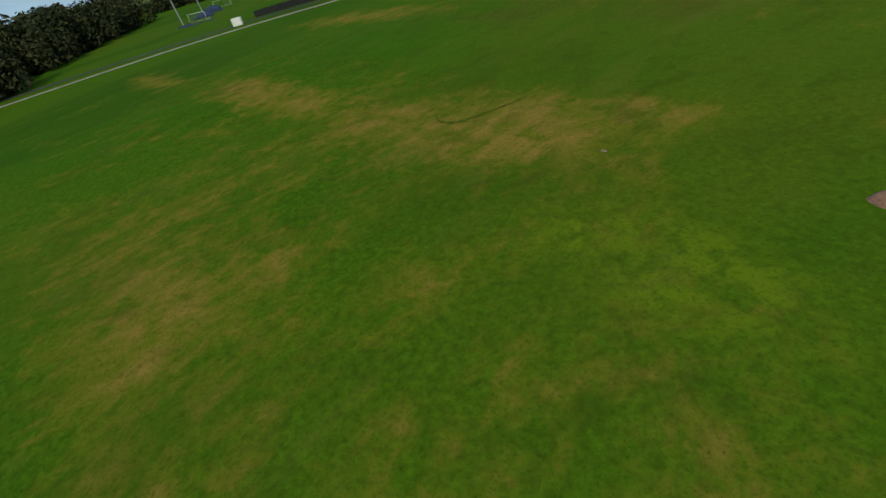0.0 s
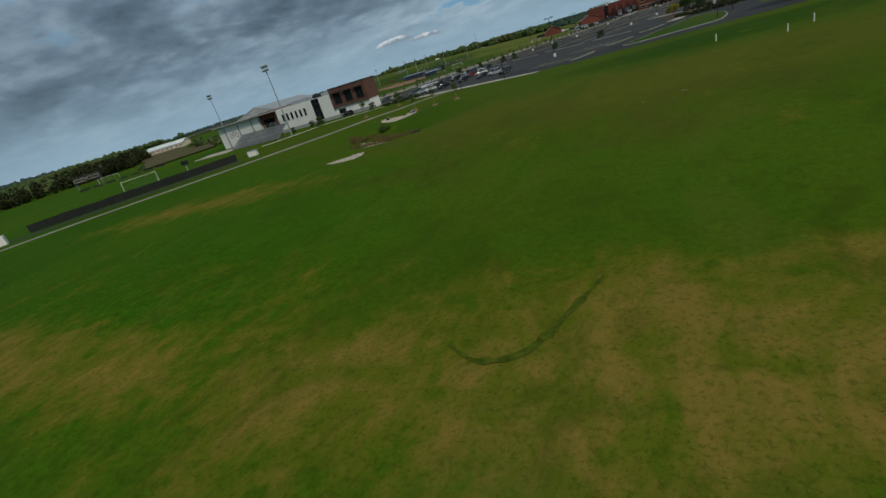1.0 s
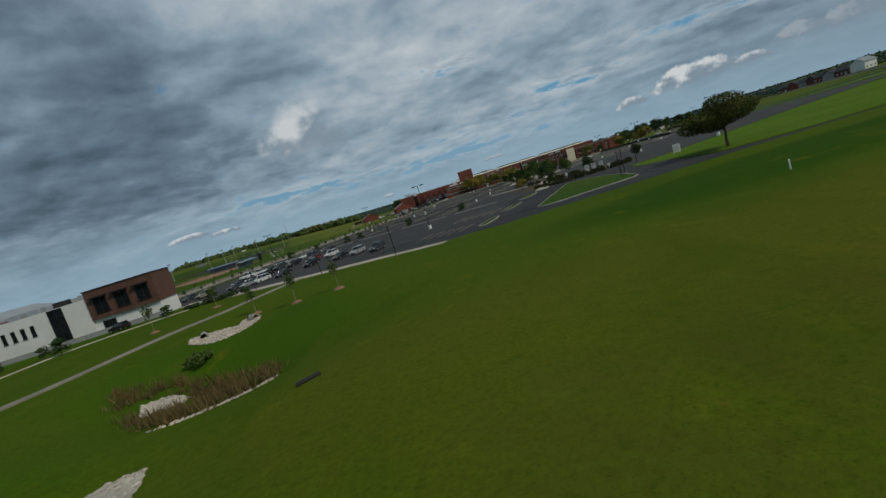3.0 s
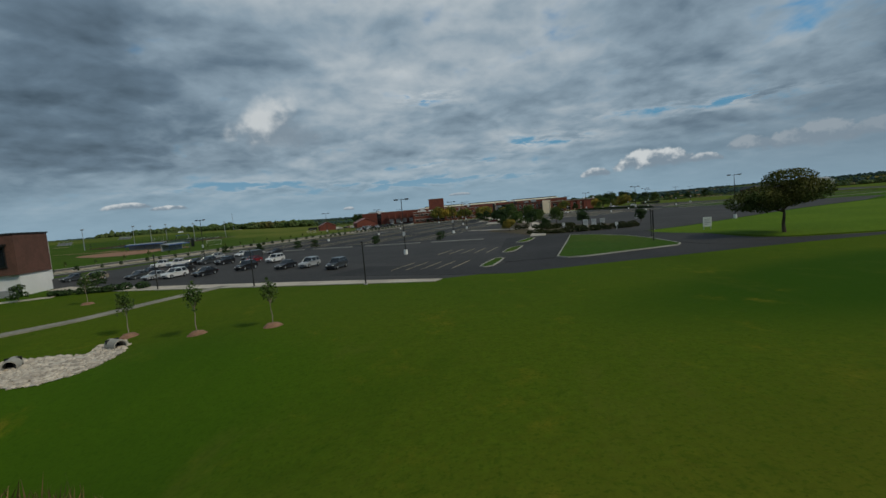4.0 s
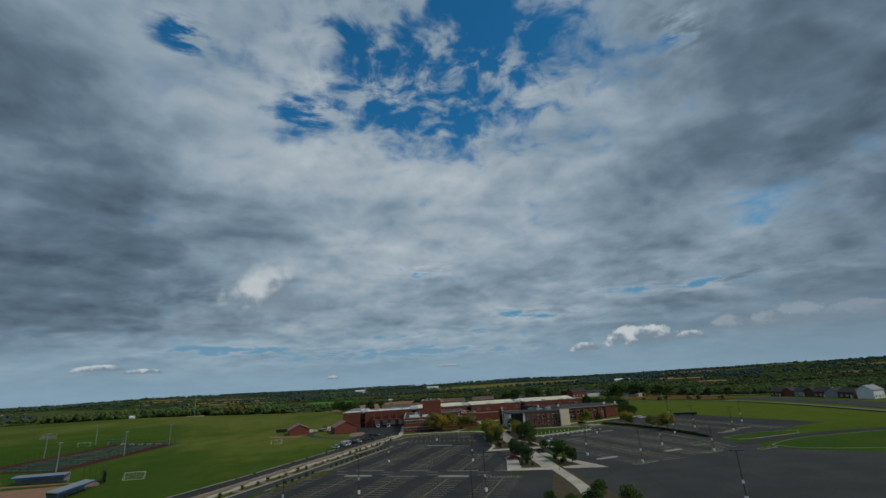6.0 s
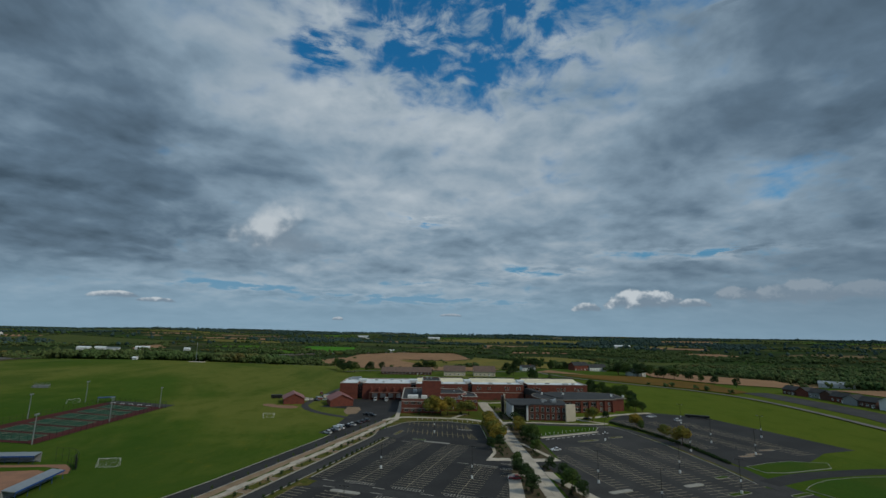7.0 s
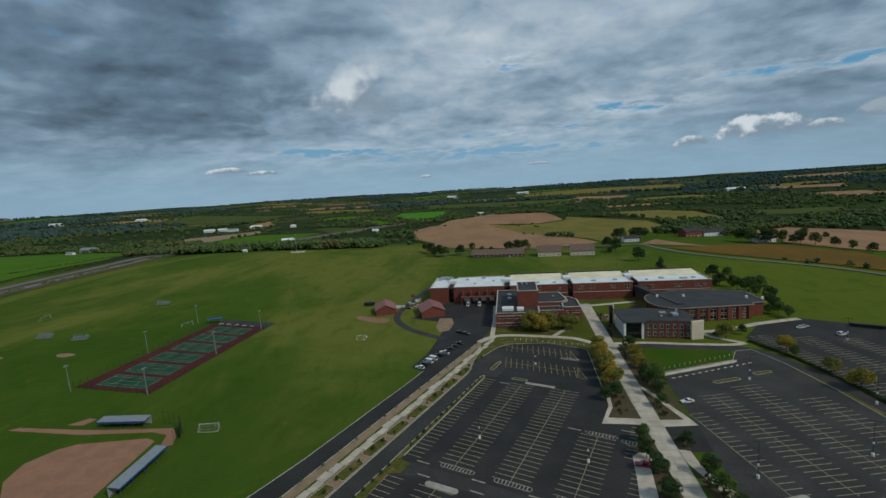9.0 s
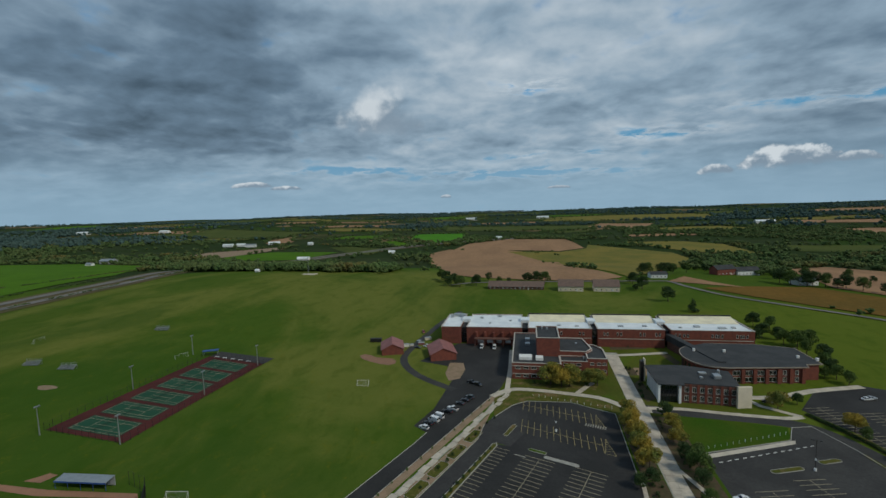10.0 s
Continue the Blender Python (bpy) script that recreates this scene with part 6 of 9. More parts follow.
for x, y, h in ((63.4, -112.6, 1.5), (55.6, -101.1, 1.7)):
    e = thing("small_sign", Matrix.Translation((x, y, 0)) @ Matrix.Rotation(radians(-20), 4, "Z"), "small white sign on a short white post", "sign", group="small entrance signs")
    bm = bmesh.new()
    tube(bm, (0, 0, -0.1), (0, 0, h * 0.7), 0.06, 0.05, 8)
    part("post", bm, WHITE_METAL, e)
    bm = bmesh.new()
    box(bm, -0.32, 0.32, -0.05, 0.03, h * 0.55, h, 0.05)
    part("board", bm, WHITE_METAL, e)

# ---- lamps and posts ----
def parking_lamp(h=9.5, heads=2, base=True):
    e = thing("parking_lamp", Matrix.Translation((0, 0, -500)), "tall dark twin-headed lamp on a white concrete base", "street lamp")
    bm = bmesh.new()
    tube(bm, (0, 0, -0.2), (0, 0, 0.85), 0.36, 0.33, 12)
    part("base", bm, WHITE_METAL, e, "white painted concrete base")
    bm = bmesh.new()
    tube(bm, (0, 0, 0.85), (0, 0, h), 0.085, 0.06, 8)
    part("pole", bm, DARK_METAL, e)
    bm = bmesh.new()
    tube(bm, (-0.75, 0, h - 0.15), (0.75, 0, h - 0.15), 0.04, 0.04, 6)
    part("arm", bm, DARK_METAL, e)
    for s in (-1, 1)[:heads]:
        bm = bmesh.new()
        box(bm, s * 1.0 - 0.33, s * 1.0 + 0.33, -0.2, 0.2, h - 0.22, h - 0.02, 0.05)
        hd = part("lamp_head", bm, DARK_METAL, e)
        bm = bmesh.new()
        box(bm, s * 1.0 - 0.26, s * 1.0 + 0.26, -0.14, 0.14, h - 0.25, h - 0.222)
        part("lens", bm, PLASTIC, hd)
    bm = bmesh.new()
    box(bm, -0.22, 0.22, -0.12, -0.07, 3.2, 3.9, 0.01)
    part("bay_sign", bm, WHITE_METAL, e, "small white plate on the pole")
    return e


lamp_t = parking_lamp()
for x, y in ((10, 6.8), (39.1, -3.6), (77.5, -8.2), (109, 1.8), (102.3, 46.3), (129.4, 29), (147, 43), (177, 53), (152.6, 24.6), (19.7, -129.8), (31, -72), (-10.4, -54), (86, -73), (29.6, 61), (87.3, -27.0), (116, -17.6), (-27, -104), (5, -40), (37, -48), (158, 84), (90, -111)):
    place(lamp_t, x, y, 1.0, WEST)


def path_lamp(h=4.3):
    e = thing("path_lamp", Matrix.Translation((0, 0, -500)), "slim dark path lamp on a pale footing", "street lamp", group="path lamps")
    bm = bmesh.new()
    tube(bm, (0, 0, -0.1), (0, 0, 0.12), 0.2, 0.2, 10)
    part("footing", bm, KERB, e)
    bm = bmesh.new()
    tube(bm, (0, 0, 0.1), (0, 0, h), 0.075, 0.06, 8)
    part("pole", bm, DARK_METAL, e)
    bm = bmesh.new()
    tube(bm, (0, 0, h), (0, 0, h + 0.14), 0.16, 0.12, 10)
    part("cap", bm, DARK_METAL, e)
    return e


plamp = path_lamp()
for x, y in ((17.2, -160.5), (3.6, -154.7), (-10.7, -149.0), (55.9, -143.0), (58.6, -137.0), (66.3, -122.5), (61, -30), (59, 80), (64, 60)):
    place(plamp, x, y)
WIDE = thing("bollard", Matrix.Translation((0, 0, -500)), "short white marker post standing in the grass", "marker post", group="marker posts")
bm = bmesh.new()
tube(bm, (0, 0, -0.2), (0, 0, 0.8), 0.07, 0.065, 10)
part("post", bm, WHITE_METAL, WIDE)
bm = bmesh.new()
tube(bm, (0, 0, 0.8), (0, 0, 0.86), 0.08, 0.04, 10)
part("cap", bm, WHITE_METAL, WIDE)
for x, y in ((55.4, -185.2), (61.9, -191.5), (64.5, -188.5)):
    place(WIDE, x, y)
# entrance notice board
e = thing("notice_board", Matrix.Translation((70.8, -131.8, 0)) @ Matrix.Rotation(radians(-15), 4, "Z"), "white notice board on two posts on the lawn", "sign")
bm = bmesh.new()
box(bm, -0.65, 0.65, -0.06, 0.06, 0.5, 2.1, 0.02)
part("board", bm, WHITE_METAL, e)
for s in (-0.55, 0.55):
    bm = bmesh.new()
    box(bm, s - 0.05, s + 0.05, 0.06, 0.14, -0.1, 2.0)
    part("leg", bm, METAL, e)
bm = bmesh.new()
for k in range(4):
    box(bm, -0.45, 0.45 - 0.2 * (k % 2), -0.068, -0.06, 1.7 - 0.28 * k, 1.8 - 0.28 * k)
part("text_bars", bm, GREY_WALL, e)


def mast(x, y, h, heads=6, base_z=0.0, label="tall grey floodlight mast beside the sports field", turn=0.0, bar=2.4):
    e = thing("floodlight_mast", Matrix.Translation((x, y, height(x, y))) @ Matrix.Rotation(turn, 4, "Z"), label, "floodlight", group="floodlight masts")
    bm = bmesh.new()
    tube(bm, (0, 0, -0.3), (0, 0, h), 0.22, 0.1, 10)
    part("pole", bm, METAL, e)
    bm = bmesh.new()
    box(bm, -bar / 2, bar / 2, -0.08, 0.08, h - 0.1, h + 0.08)
    if heads > 4:
        box(bm, -bar / 2, bar / 2, -0.08, 0.08, h - 1.0, h - 0.84)
    part("crossbar", bm, METAL, e)
    n = heads // (2 if heads > 4 else 1)
    for k in range(heads):
        px, pz = -bar / 2 + bar * ((k % n) + 0.5) / n, h + 0.1 - (0.95 if k >= n else 0)
        bm = bmesh.new()
        box(bm, px - 0.26, px + 0.26, -0.42, 0.06, pz, pz + 0.42, 0.06)
        part("floodlight", bm, METAL, e)


mast(-45, -165.5, 18.2, 8)
mast(-98, -147, 18.2, 8)
mast(-92, -236, 18.0, 8)
mast(-128, -222, 18.0, 8)
for x, y in ((-45.5, -232.5),):
    bm = bmesh.new()
    box(bm, -1.1, 1.1, -0.5, 0.5, 0, 1.6, 0.06)
    o = link("equipment_box", bm, WHITE_METAL)
    o.location, o.rotation_euler = (x, y, 0), (0, 0, 1.0)
    tagged(o, "white equipment box beside the field path", "equipment box")
for x, y in ((-121, 31.5), (-120.4, 73), (-118, 109.5), (-156, 72), (-163, 118), (-156, 32)):
    mast(x, y, 10.5, 3, label="grey floodlight pole beside the tennis courts", turn=1.5, bar=2.0)

# ---- tennis courts ----
def court_slab(name, pts, mat, lift, label, cat, step=30):
    return draped(name, pts, mat, lift, step, label, cat)


court_slab("tennis_surface", [(-157.5, 35.5), (-120.8, 32.5), (-116.8, 112), (-152, 117)], COURT_RED, 0.10, "maroon hard surface of the tennis courts", "tennis court", 8)
draped("court_end", [(-152, 117.2), (-116.6, 112.2), (-115.6, 121), (-151, 125.5)], ASPHALT_OLD, 0.10, 8, "grey-blue asphalt area beyond the courts", "court")
for k in range(6):
    t0, t1 = (k + 0.09) / 6.05, (k + 0.91) / 6.05
    def cp(a, t):
        l = Vector((-153.8 + 4.6 * t, 36.6 + 79 * t))
        r = Vector((-124.2 + 3.2 * t, 34.2 + 77 * t))
        return tuple(l + (r - l) * a)
    quad = [cp(0.10, t0), cp(0.93, t0), cp(0.93, t1), cp(0.10, t1)]
    o = court_slab("tennis_court", quad, COURT_GREEN, 0.16, "green painted tennis court with white lines", "tennis court", 8)
    bm = bmesh.new()
    def seg(a, b, w=0.16):
        a, b = Vector(a), Vector(b)
        d = b - a
        n = Vector((-d.y, d.x)).normalized() * w / 2
        bm.faces.new([bm.verts.new((p.x, p.y, height(p.x, p.y) + 0.22)) for p in (a - n, b - n, b + n, a + n)])
    for a in (0.12, 0.34, 0.69, 0.91):
        seg(cp(a, t0 + 0.008), cp(a, t1 - 0.008))
    for t in (t0 + 0.008, t0 + 0.03, t1 - 0.03, t1 - 0.008):
        seg(cp(0.12, t), cp(0.91, t))
    seg(cp(0.34, (t0 + t1) / 2), cp(0.69, (t0 + t1) / 2))
    tagged(link("court_lines", bm, BAY_PAINT), "white painted tennis court lines", "court marking", kind="structure")
    a, b = Vector(cp(0.515, t0 - 0.004)), Vector(cp(0.515, t1 + 0.004))
    e = thing("tennis_net", Matrix.Translation((a.x, a.y, height(a.x, a.y) + 0.16)), "dark tennis net between two posts", "tennis net", group="tennis nets")
    d = b - a
    bm = bmesh.new()
    for z in (0.1, 0.25, 0.4, 0.55, 0.7):
        tube(bm, (0, 0, z), (d.x, d.y, z), 0.012, 0.012, 3, False)
    box(bm, 0, d.length, -0.02, 0.02, 0.84, 0.94, m=Matrix.Rotation(math.atan2(d.y, d.x), 4, "Z"))
    part("net", bm, BLACK_MESH, e)
    for p in (Vector((0, 0)), d):
        bm = bmesh.new()
        tube(bm, (p.x, p.y, 0), (p.x, p.y, 1.1), 0.05, 0.05, 6)
        part("post", bm, DARK_METAL, e)


def mesh_fence(pts, h, label, mat=None, post=3.0, rails=True, name="chain_link_fence"):
    """Posts, rails and a net of thin wires."""
    e = thing(name, Matrix.Translation((pts[0][0], pts[0][1], height(*pts[0]))), label, "fence")
    o = Vector((*pts[0], height(*pts[0])))
    wires = bmesh.new()
    pm = None
    for a, b in zip(pts, pts[1:]):
        a3, b3 = Vector((*a, height(*a))) - o, Vector((*b, height(*b))) - o
        n = max(1, int((b3 - a3).length / post))
        for k in range(n + 1):
            p = a3 + (b3 - a3) * k / n
            if pm is None:
                bm = bmesh.new()
                tube(bm, (0, 0, -0.1), (0, 0, h), 0.05, 0.05, 6)
                pm = bpy.data.meshes.new("post")
                bm.to_mesh(pm), bm.free()
                pm.materials.append(mat or METAL)
            q = new("post", pm)
            q.parent, q.location = e, p
        for z in (0.1, h / 2, h):
            tube(wires, a3 + Vector((0, 0, z)), b3 + Vector((0, 0, z)), 0.025, 0.025, 4, False)
    part("wire_net", wires, mat or METAL, e)
    return e


mesh_fence([(-157.8, 35.0), (-120.4, 32.0), (-116.4, 112.4)], 3.0, "tall dark chain-link fence round the tennis courts", DARK_METAL)
mesh_fence([(-157.8, 35.0), (-152.2, 117.6), (-116.4, 112.6)], 3.0, "tall dark chain-link fence behind the tennis courts", DARK_METAL)
# blue windscreen and bench shelters at the end of the courts
e = thing("court_shelter", Matrix.Translation((-152.5, 119, height(-152.5, 119))) @ Matrix.Rotation(radians(25), 4, "Z"), "blue canopy shelter at the end of the courts", "shelter")
bm = bmesh.new()
box(bm, -4, 4, -1.6, 1.6, 2.6, 2.9, 0.06)
part("canopy", bm, BLUE_METAL, e)
for s in (-3.6, 3.6):
    for q in (-1.3, 1.3):
        bm = bmesh.new()
        tube(bm, (s, q, -0.2), (s, q, 2.6), 0.07, 0.07, 6)
        part("post", bm, METAL, e)
for k in range(5):
    bm = bmesh.new()
    box(bm, -1.2, 1.2, -0.25, 0.25, 0.4, 0.5)
    for s in (-1, 1):
        box(bm, s - 0.05, s + 0.05, -0.2, 0.2, 0, 0.4)
    o = link("bench", bm, WHITE_METAL)
    x, y = -147 + 5.2 * k, 116.6 - 0.7 * k
    o.location = (x, y, height(x, y) + 0.1)
    tagged(o, "pale bench at the edge of the tennis courts", "bench", group="court benches")

# ---- ball field ----
draped("infield", [(-150, 4.0), (-148, 6.0), (-120, 6.4), (-92, 9.2), (-87.5, 5), (-84.8, 0), (-88, -2), (-91, 5.0), (-97, 6.4), (-121, 3.4)], CLAY, 0.06, 12, "reddish clay running track of the ball field", "infield")
draped("infield", [(-92.4, 1.6), (-96, 3.0), (-117, -1.6), (-121, -5), (-124, -12), (-121, -20), (-113, -27), (-102, -33), (-92, -34), (-88, -28), (-90, -14)], CLAY, 0.055, 12, "reddish clay infield of a ball diamond", "infield")
draped("infield", [(-132, 8.6), (-128, 13.4), (-124.5, 13.0), (-126, 8.8)], CLAY, 0.05, 12, "worn clay patch beside the ball field", "infield")


def dugout(x, y, turn, ln, label):
    e = thing("dugout", Matrix.Translation((x, y, height(x, y))) @ Matrix.Rotation(radians(turn), 4, "Z"), label, "dugout", group="dugouts")
    bm = bmesh.new()
    v = [bm.verts.new(p) for p in ((-ln / 2, -1.7, 2.5), (ln / 2, -1.7, 2.5), (ln / 2, 1.7, 2.95), (-ln / 2, 1.7, 2.95), (-ln / 2, -1.7, 2.3), (ln / 2, -1.7, 2.3), (ln / 2, 1.7, 2.75), (-ln / 2, 1.7, 2.75))]
    for f in ((0, 1, 2, 3), (4, 7, 6, 5), (0, 4, 5, 1), (1, 5, 6, 2), (2, 6, 7, 3), (3, 7, 4, 0)):
        bm.faces.new([v[i] for i in f])
    part("roof", bm, METAL, e, "pale grey metal roof")
    bm = bmesh.new()
    box(bm, -ln / 2, ln / 2, 1.5, 1.65, -0.2, 2.7)
    part("back_wall", bm, GREY_WALL, e)
    bm = bmesh.new()
    box(bm, -ln / 2 - 0.05, ln / 2 + 0.05, -1.78, -1.7, 2.1, 2.55)
    part("fascia", bm, BLUE_METAL, e)
    bm = bmesh.new()
    box(bm, -ln / 2 + 0.4, ln / 2 - 0.4, 0.8, 1.3, 0.4, 0.48)
    box(bm, -ln / 2 + 0.4, ln / 2 - 0.4, 1.2, 1.3, 0, 0.4)
    part("bench", bm, METAL, e)
    for k in range(5):
        bm = bmesh.new()
        px = -ln / 2 + 0.2 + (ln - 0.4) * k / 4
        tube(bm, (px, -1.55, -0.1), (px, -1.55, 2.35), 0.06, 0.06, 6)
        part("post", bm, BLUE_METAL, e)


dugout(-110.5, 9.6, 4, 17, "long open dugout with a grey metal roof and blue trim")
dugout(-83.5, -14.0, 96, 19, "long open dugout with a pale metal roof and blue trim")
mesh_fence([(-98, 12.5), (-90.5, 10.5), (-86.6, 6.5), (-84.6, 0.5)], 4.5, "tall dark backstop fence behind home plate", DARK_METAL, 2.0)
bm = bmesh.new()
box(bm, -0.05, 0.05, -3.6, 3.6, 0.2, 3.4)
o = link("backstop_pad", bm, BLACK_MESH)
o.location, o.rotation_euler = (-87.0, 6.2, height(-87, 6.2)), (0, 0, radians(38))
tagged(o, "black padded screen of the backstop", "screen")


def goal(x, y, turn, w=6.4, h=2.2, d=1.6, label="white tubular soccer goal on the grass"):
    e = thing("soccer_goal", Matrix.Translation((x, y, height(x, y))) @ Matrix.Rotation(radians(turn), 4, "Z"), label, "goal", group="soccer goals")
    for s in (-1, 1):
        bm = bmesh.new()
        tube(bm, (s * w / 2, 0, -0.05), (s * w / 2, 0, h), 0.045, 0.045, 8)
        part("post", bm, WHITE_METAL, e)
    bm = bmesh.new()
    tube(bm, (-w / 2 - 0.05, 0, h), (w / 2 + 0.05, 0, h), 0.045, 0.045, 8)
    part("crossbar", bm, WHITE_METAL, e)
    bm = bmesh.new()
    for s in (-1, 1):
        tube(bm, (s * w / 2, 0, h), (s * w / 2, d, 0.03), 0.025, 0.025, 6)
        tube(bm, (s * w / 2, 0, 0.03), (s * w / 2, d, 0.03), 0.025, 0.025, 6)
    tube(bm, (-w / 2, d, 0.03), (w / 2, d, 0.03), 0.025, 0.025, 6)
    part("back_frame", bm, WHITE_METAL, e)
    bm = bmesh.new()
    for k in range(13):
        px = -w / 2 + w * k / 12
        tube(bm, (px, 0, h), (px, d, 0.03), 0.006, 0.006, 3, False)
    for k in range(1, 6):
        tube(bm, (-w / 2, d * k / 6, h * (1 - k / 6)), (w / 2, d * k / 6, h * (1 - k / 6)), 0.006, 0.006, 3, False)
    part("net", bm, METAL, e)


goal(-78.5, 9.0, 188)
goal(-55, 95, 185, 5.4, 1.9)
goal(-165, 112, 60, 6.4)
goal(-268, 119, 100, 7.3)
goal(-60.5, -200.5, 76, 7.6, 2.44)
goal(-150, -168, 68, 7.3, 2.44)
goal(-97, -230.5, 34, 7.0, 2.3)
goal(-133, -213, 66, 6.4, 2.3)
# a blue net and its cover left in a heap between the goals
def heap(x, y, turn, length, wide, high, seed):
    rng = np.random.default_rng(seed)
    bm = bmesh.new()
    bmesh.ops.create_icosphere(bm, subdivisions=3, radius=1.0)
    for v in bm.verts:
        n = 1 + 0.35 * noise.noise(v.co * 2.2 + Vector((seed, 0, 0)))
        v.co = Vector((v.co.x * length / 2 * n, v.co.y * wide / 2 * n, max(-0.05, v.co.z * high * n)))
    o = link("net_cover", bm, TARP, smooth=True)
    o.matrix_world = Matrix.Translation((x, y, height(x, y))) @ Matrix.Rotation(radians(turn), 4, "Z")
    tagged(o, "dark blue net cover heaped on the grass", "net cover", group="net covers")


heap(-106, -226.5, 40, 7.0, 3.0, 1.5, 3)
heap(-118, -220.5, 30, 9.0, 3.6, 1.9, 5)
heap(-90, -235.5, 32, 8.0, 1.6, 0.6, 8)


BENCH = material("anodised_planks", (0.30, 0.32, 0.34), 0.5, 0.2, second=(0.21, 0.225, 0.24), scale=0.5, amount=0.8, vary=0.15)


def bleachers(x, y, turn, ln, rows, label, name="bleachers", step=0.75, rise=0.42):
    e = thing(name, Matrix.Translation((x, y, height(x, y))) @ Matrix.Rotation(radians(turn), 4, "Z"), label, "bleachers")
    for k in range(rows):
        bm = bmesh.new()
        box(bm, -ln / 2, ln / 2, k * step, k * step + 0.34, 0.45 + k * rise, 0.52 + k * rise)
        part("seat_plank", bm, BENCH, e)
        bm = bmesh.new()
        box(bm, -ln / 2, ln / 2, k * step + 0.28, k * step + 0.74, 0.1 + k * rise, 0.15 + k * rise)
        box(bm, -ln / 2, ln / 2, k * step + 0.70, k * step + 0.73, 0.15 + k * rise, 0.44 + k * rise)
        part("foot_plank", bm, BENCH, e)
    n = max(2, int(ln / 2.2))
    for k in range(n + 1):
        px = -ln / 2 + ln * k / n
        bm = bmesh.new()
        box(bm, px - 0.05, px + 0.05, 0, rows * step, 0, 0.08)
        tube(bm, (px, 0, 0.08), (px, rows * step, rows * rise), 0.05, 0.05, 4)
        tube(bm, (px, rows * step, 0), (px, rows * step, rows * rise + 1.0), 0.05, 0.05, 4)
        tube(bm, (px, rows * step * 0.5, 0), (px, rows * step * 0.5, rows * rise * 0.5), 0.05, 0.05, 4)
        part("frame", bm, METAL, e)
    bm = bmesh.new()
    for z in (0.5, 1.0):
        tube(bm, (-ln / 2, rows * step, rows * rise + z), (ln / 2, rows * step, rows * rise + z), 0.035, 0.035, 4)
    part("rail", bm, METAL, e)


bleachers(-61.5, -166.0, 4, 20, 8, "long grey aluminium bleachers beside the sports field")
bleachers(-232, 86, 10, 8, 4, "small grey aluminium bleachers on the hill", "bleachers")
bleachers(-209, 85, 10, 8, 4, "small grey aluminium bleachers on the hill", "bleachers")
bleachers(-217, 154, 8, 9, 4, "small grey aluminium bleachers on the hill", "bleachers")
for x, y, r in ((-196, 66, 3.0), (-228, 60, 2.2), (-220, 48, 2.0), (-208, 42, 2.4)):
    pts = [(x + r * 1.6 * math.cos(a) * (1 + 0.2 * math.sin(3 * a)), y + r * 0.8 * math.sin(a)) for a in np.linspace(0, 2 * math.pi, 14)[:-1]]
    draped("worn_patch", pts, BARE, 0.05, 20, "worn bare patch in the grass", "bare patch")

# ---- sports field edge: black windscreen, hut, scoreboard ----
e = thing("windscreen_fence", Matrix.Translation((-34, -192.5, 0)), "low black windscreen fence along the sports field", "fence")
W0, W1 = Vector((0.5, -0.5)), Vector((-15.5, -34.5))
n = 15
for k in range(n):
    a, b = W0 + (W1 - W0) * k / n, W0 + (W1 - W0) * (k + 0.995) / n
    d = b - a
    bm = bmesh.new()
    box(bm, 0, d.length, -0.03, 0.03, 0.12, 1.5 + 0.05 * math.sin(k * 1.7), m=Matrix.Translation((a.x, a.y, 0)) @ Matrix.Rotation(math.atan2(d.y, d.x), 4, "Z"))
    part("screen_panel", bm, BLACK_MESH, e)
    bm = bmesh.new()
    tube(bm, (a.x, a.y, -0.1), (a.x, a.y, 1.6), 0.04, 0.04, 6)
    part("post", bm, DARK_METAL, e)
draped("track_margin", strip([(-30.5, -194), (-46, -229), (-52, -262), (-54, -300)], 3.0), ASPHALT_OLD, 0.05, 20, "grey margin strip beside the windscreen fence", "verge")
e = thing("storage_hut", Matrix.Translation((-31, -190.5, height(-31, -190))) @ Matrix.Rotation(radians(30), 4, "Z"), "small white storage hut by the field path", "hut")
bm = bmesh.new()
box(bm, -0.95, 0.95, -0.6, 0.6, 0, 1.15, 0.04)
part("wall", bm, WHITE_METAL, e)
bm = bmesh.new()
box(bm, -1.05, 1.05, -0.7, 0.7, 1.15, 1.25, 0.03)
part("roof", bm, METAL, e)
e = thing("speaker_post", Matrix.Translation((-39, -201, 0)), "dark box on a post beside the field fence", "speaker post")
bm = bmesh.new()
tube(bm, (0, 0, 0), (0, 0, 3.0), 0.07, 0.07, 6)
part("post", bm, WHITE_METAL, e)
bm = bmesh.new()
box(bm, -0.9, 0.9, -0.3, 0.3, 2.6, 3.5, 0.05)
part("box", bm, DARK_METAL, e)
e = thing("press_box", Matrix.Translation((-172, -166, 0)) @ Matrix.Rotation(radians(60), 4, "Z"), "dark raised viewing stand across the sports field", "stand")
bm = bmesh.new()
box(bm, -5, 5, -2, 2, 2.4, 5.2, 0.1)
part("cabin", bm, DARK_METAL, e)
for s in (-4.5, 4.5):
    for q in (-1.7, 1.7):
        bm = bmesh.new()
        tube(bm, (s, q, -0.2), (s, q, 2.4), 0.12, 0.12, 6)
        part("leg", bm, METAL, e)
for k in range(4):
    window(e, -3.6 + 2.4 * k, -2.02, 3.2, 1.9, 1.2)
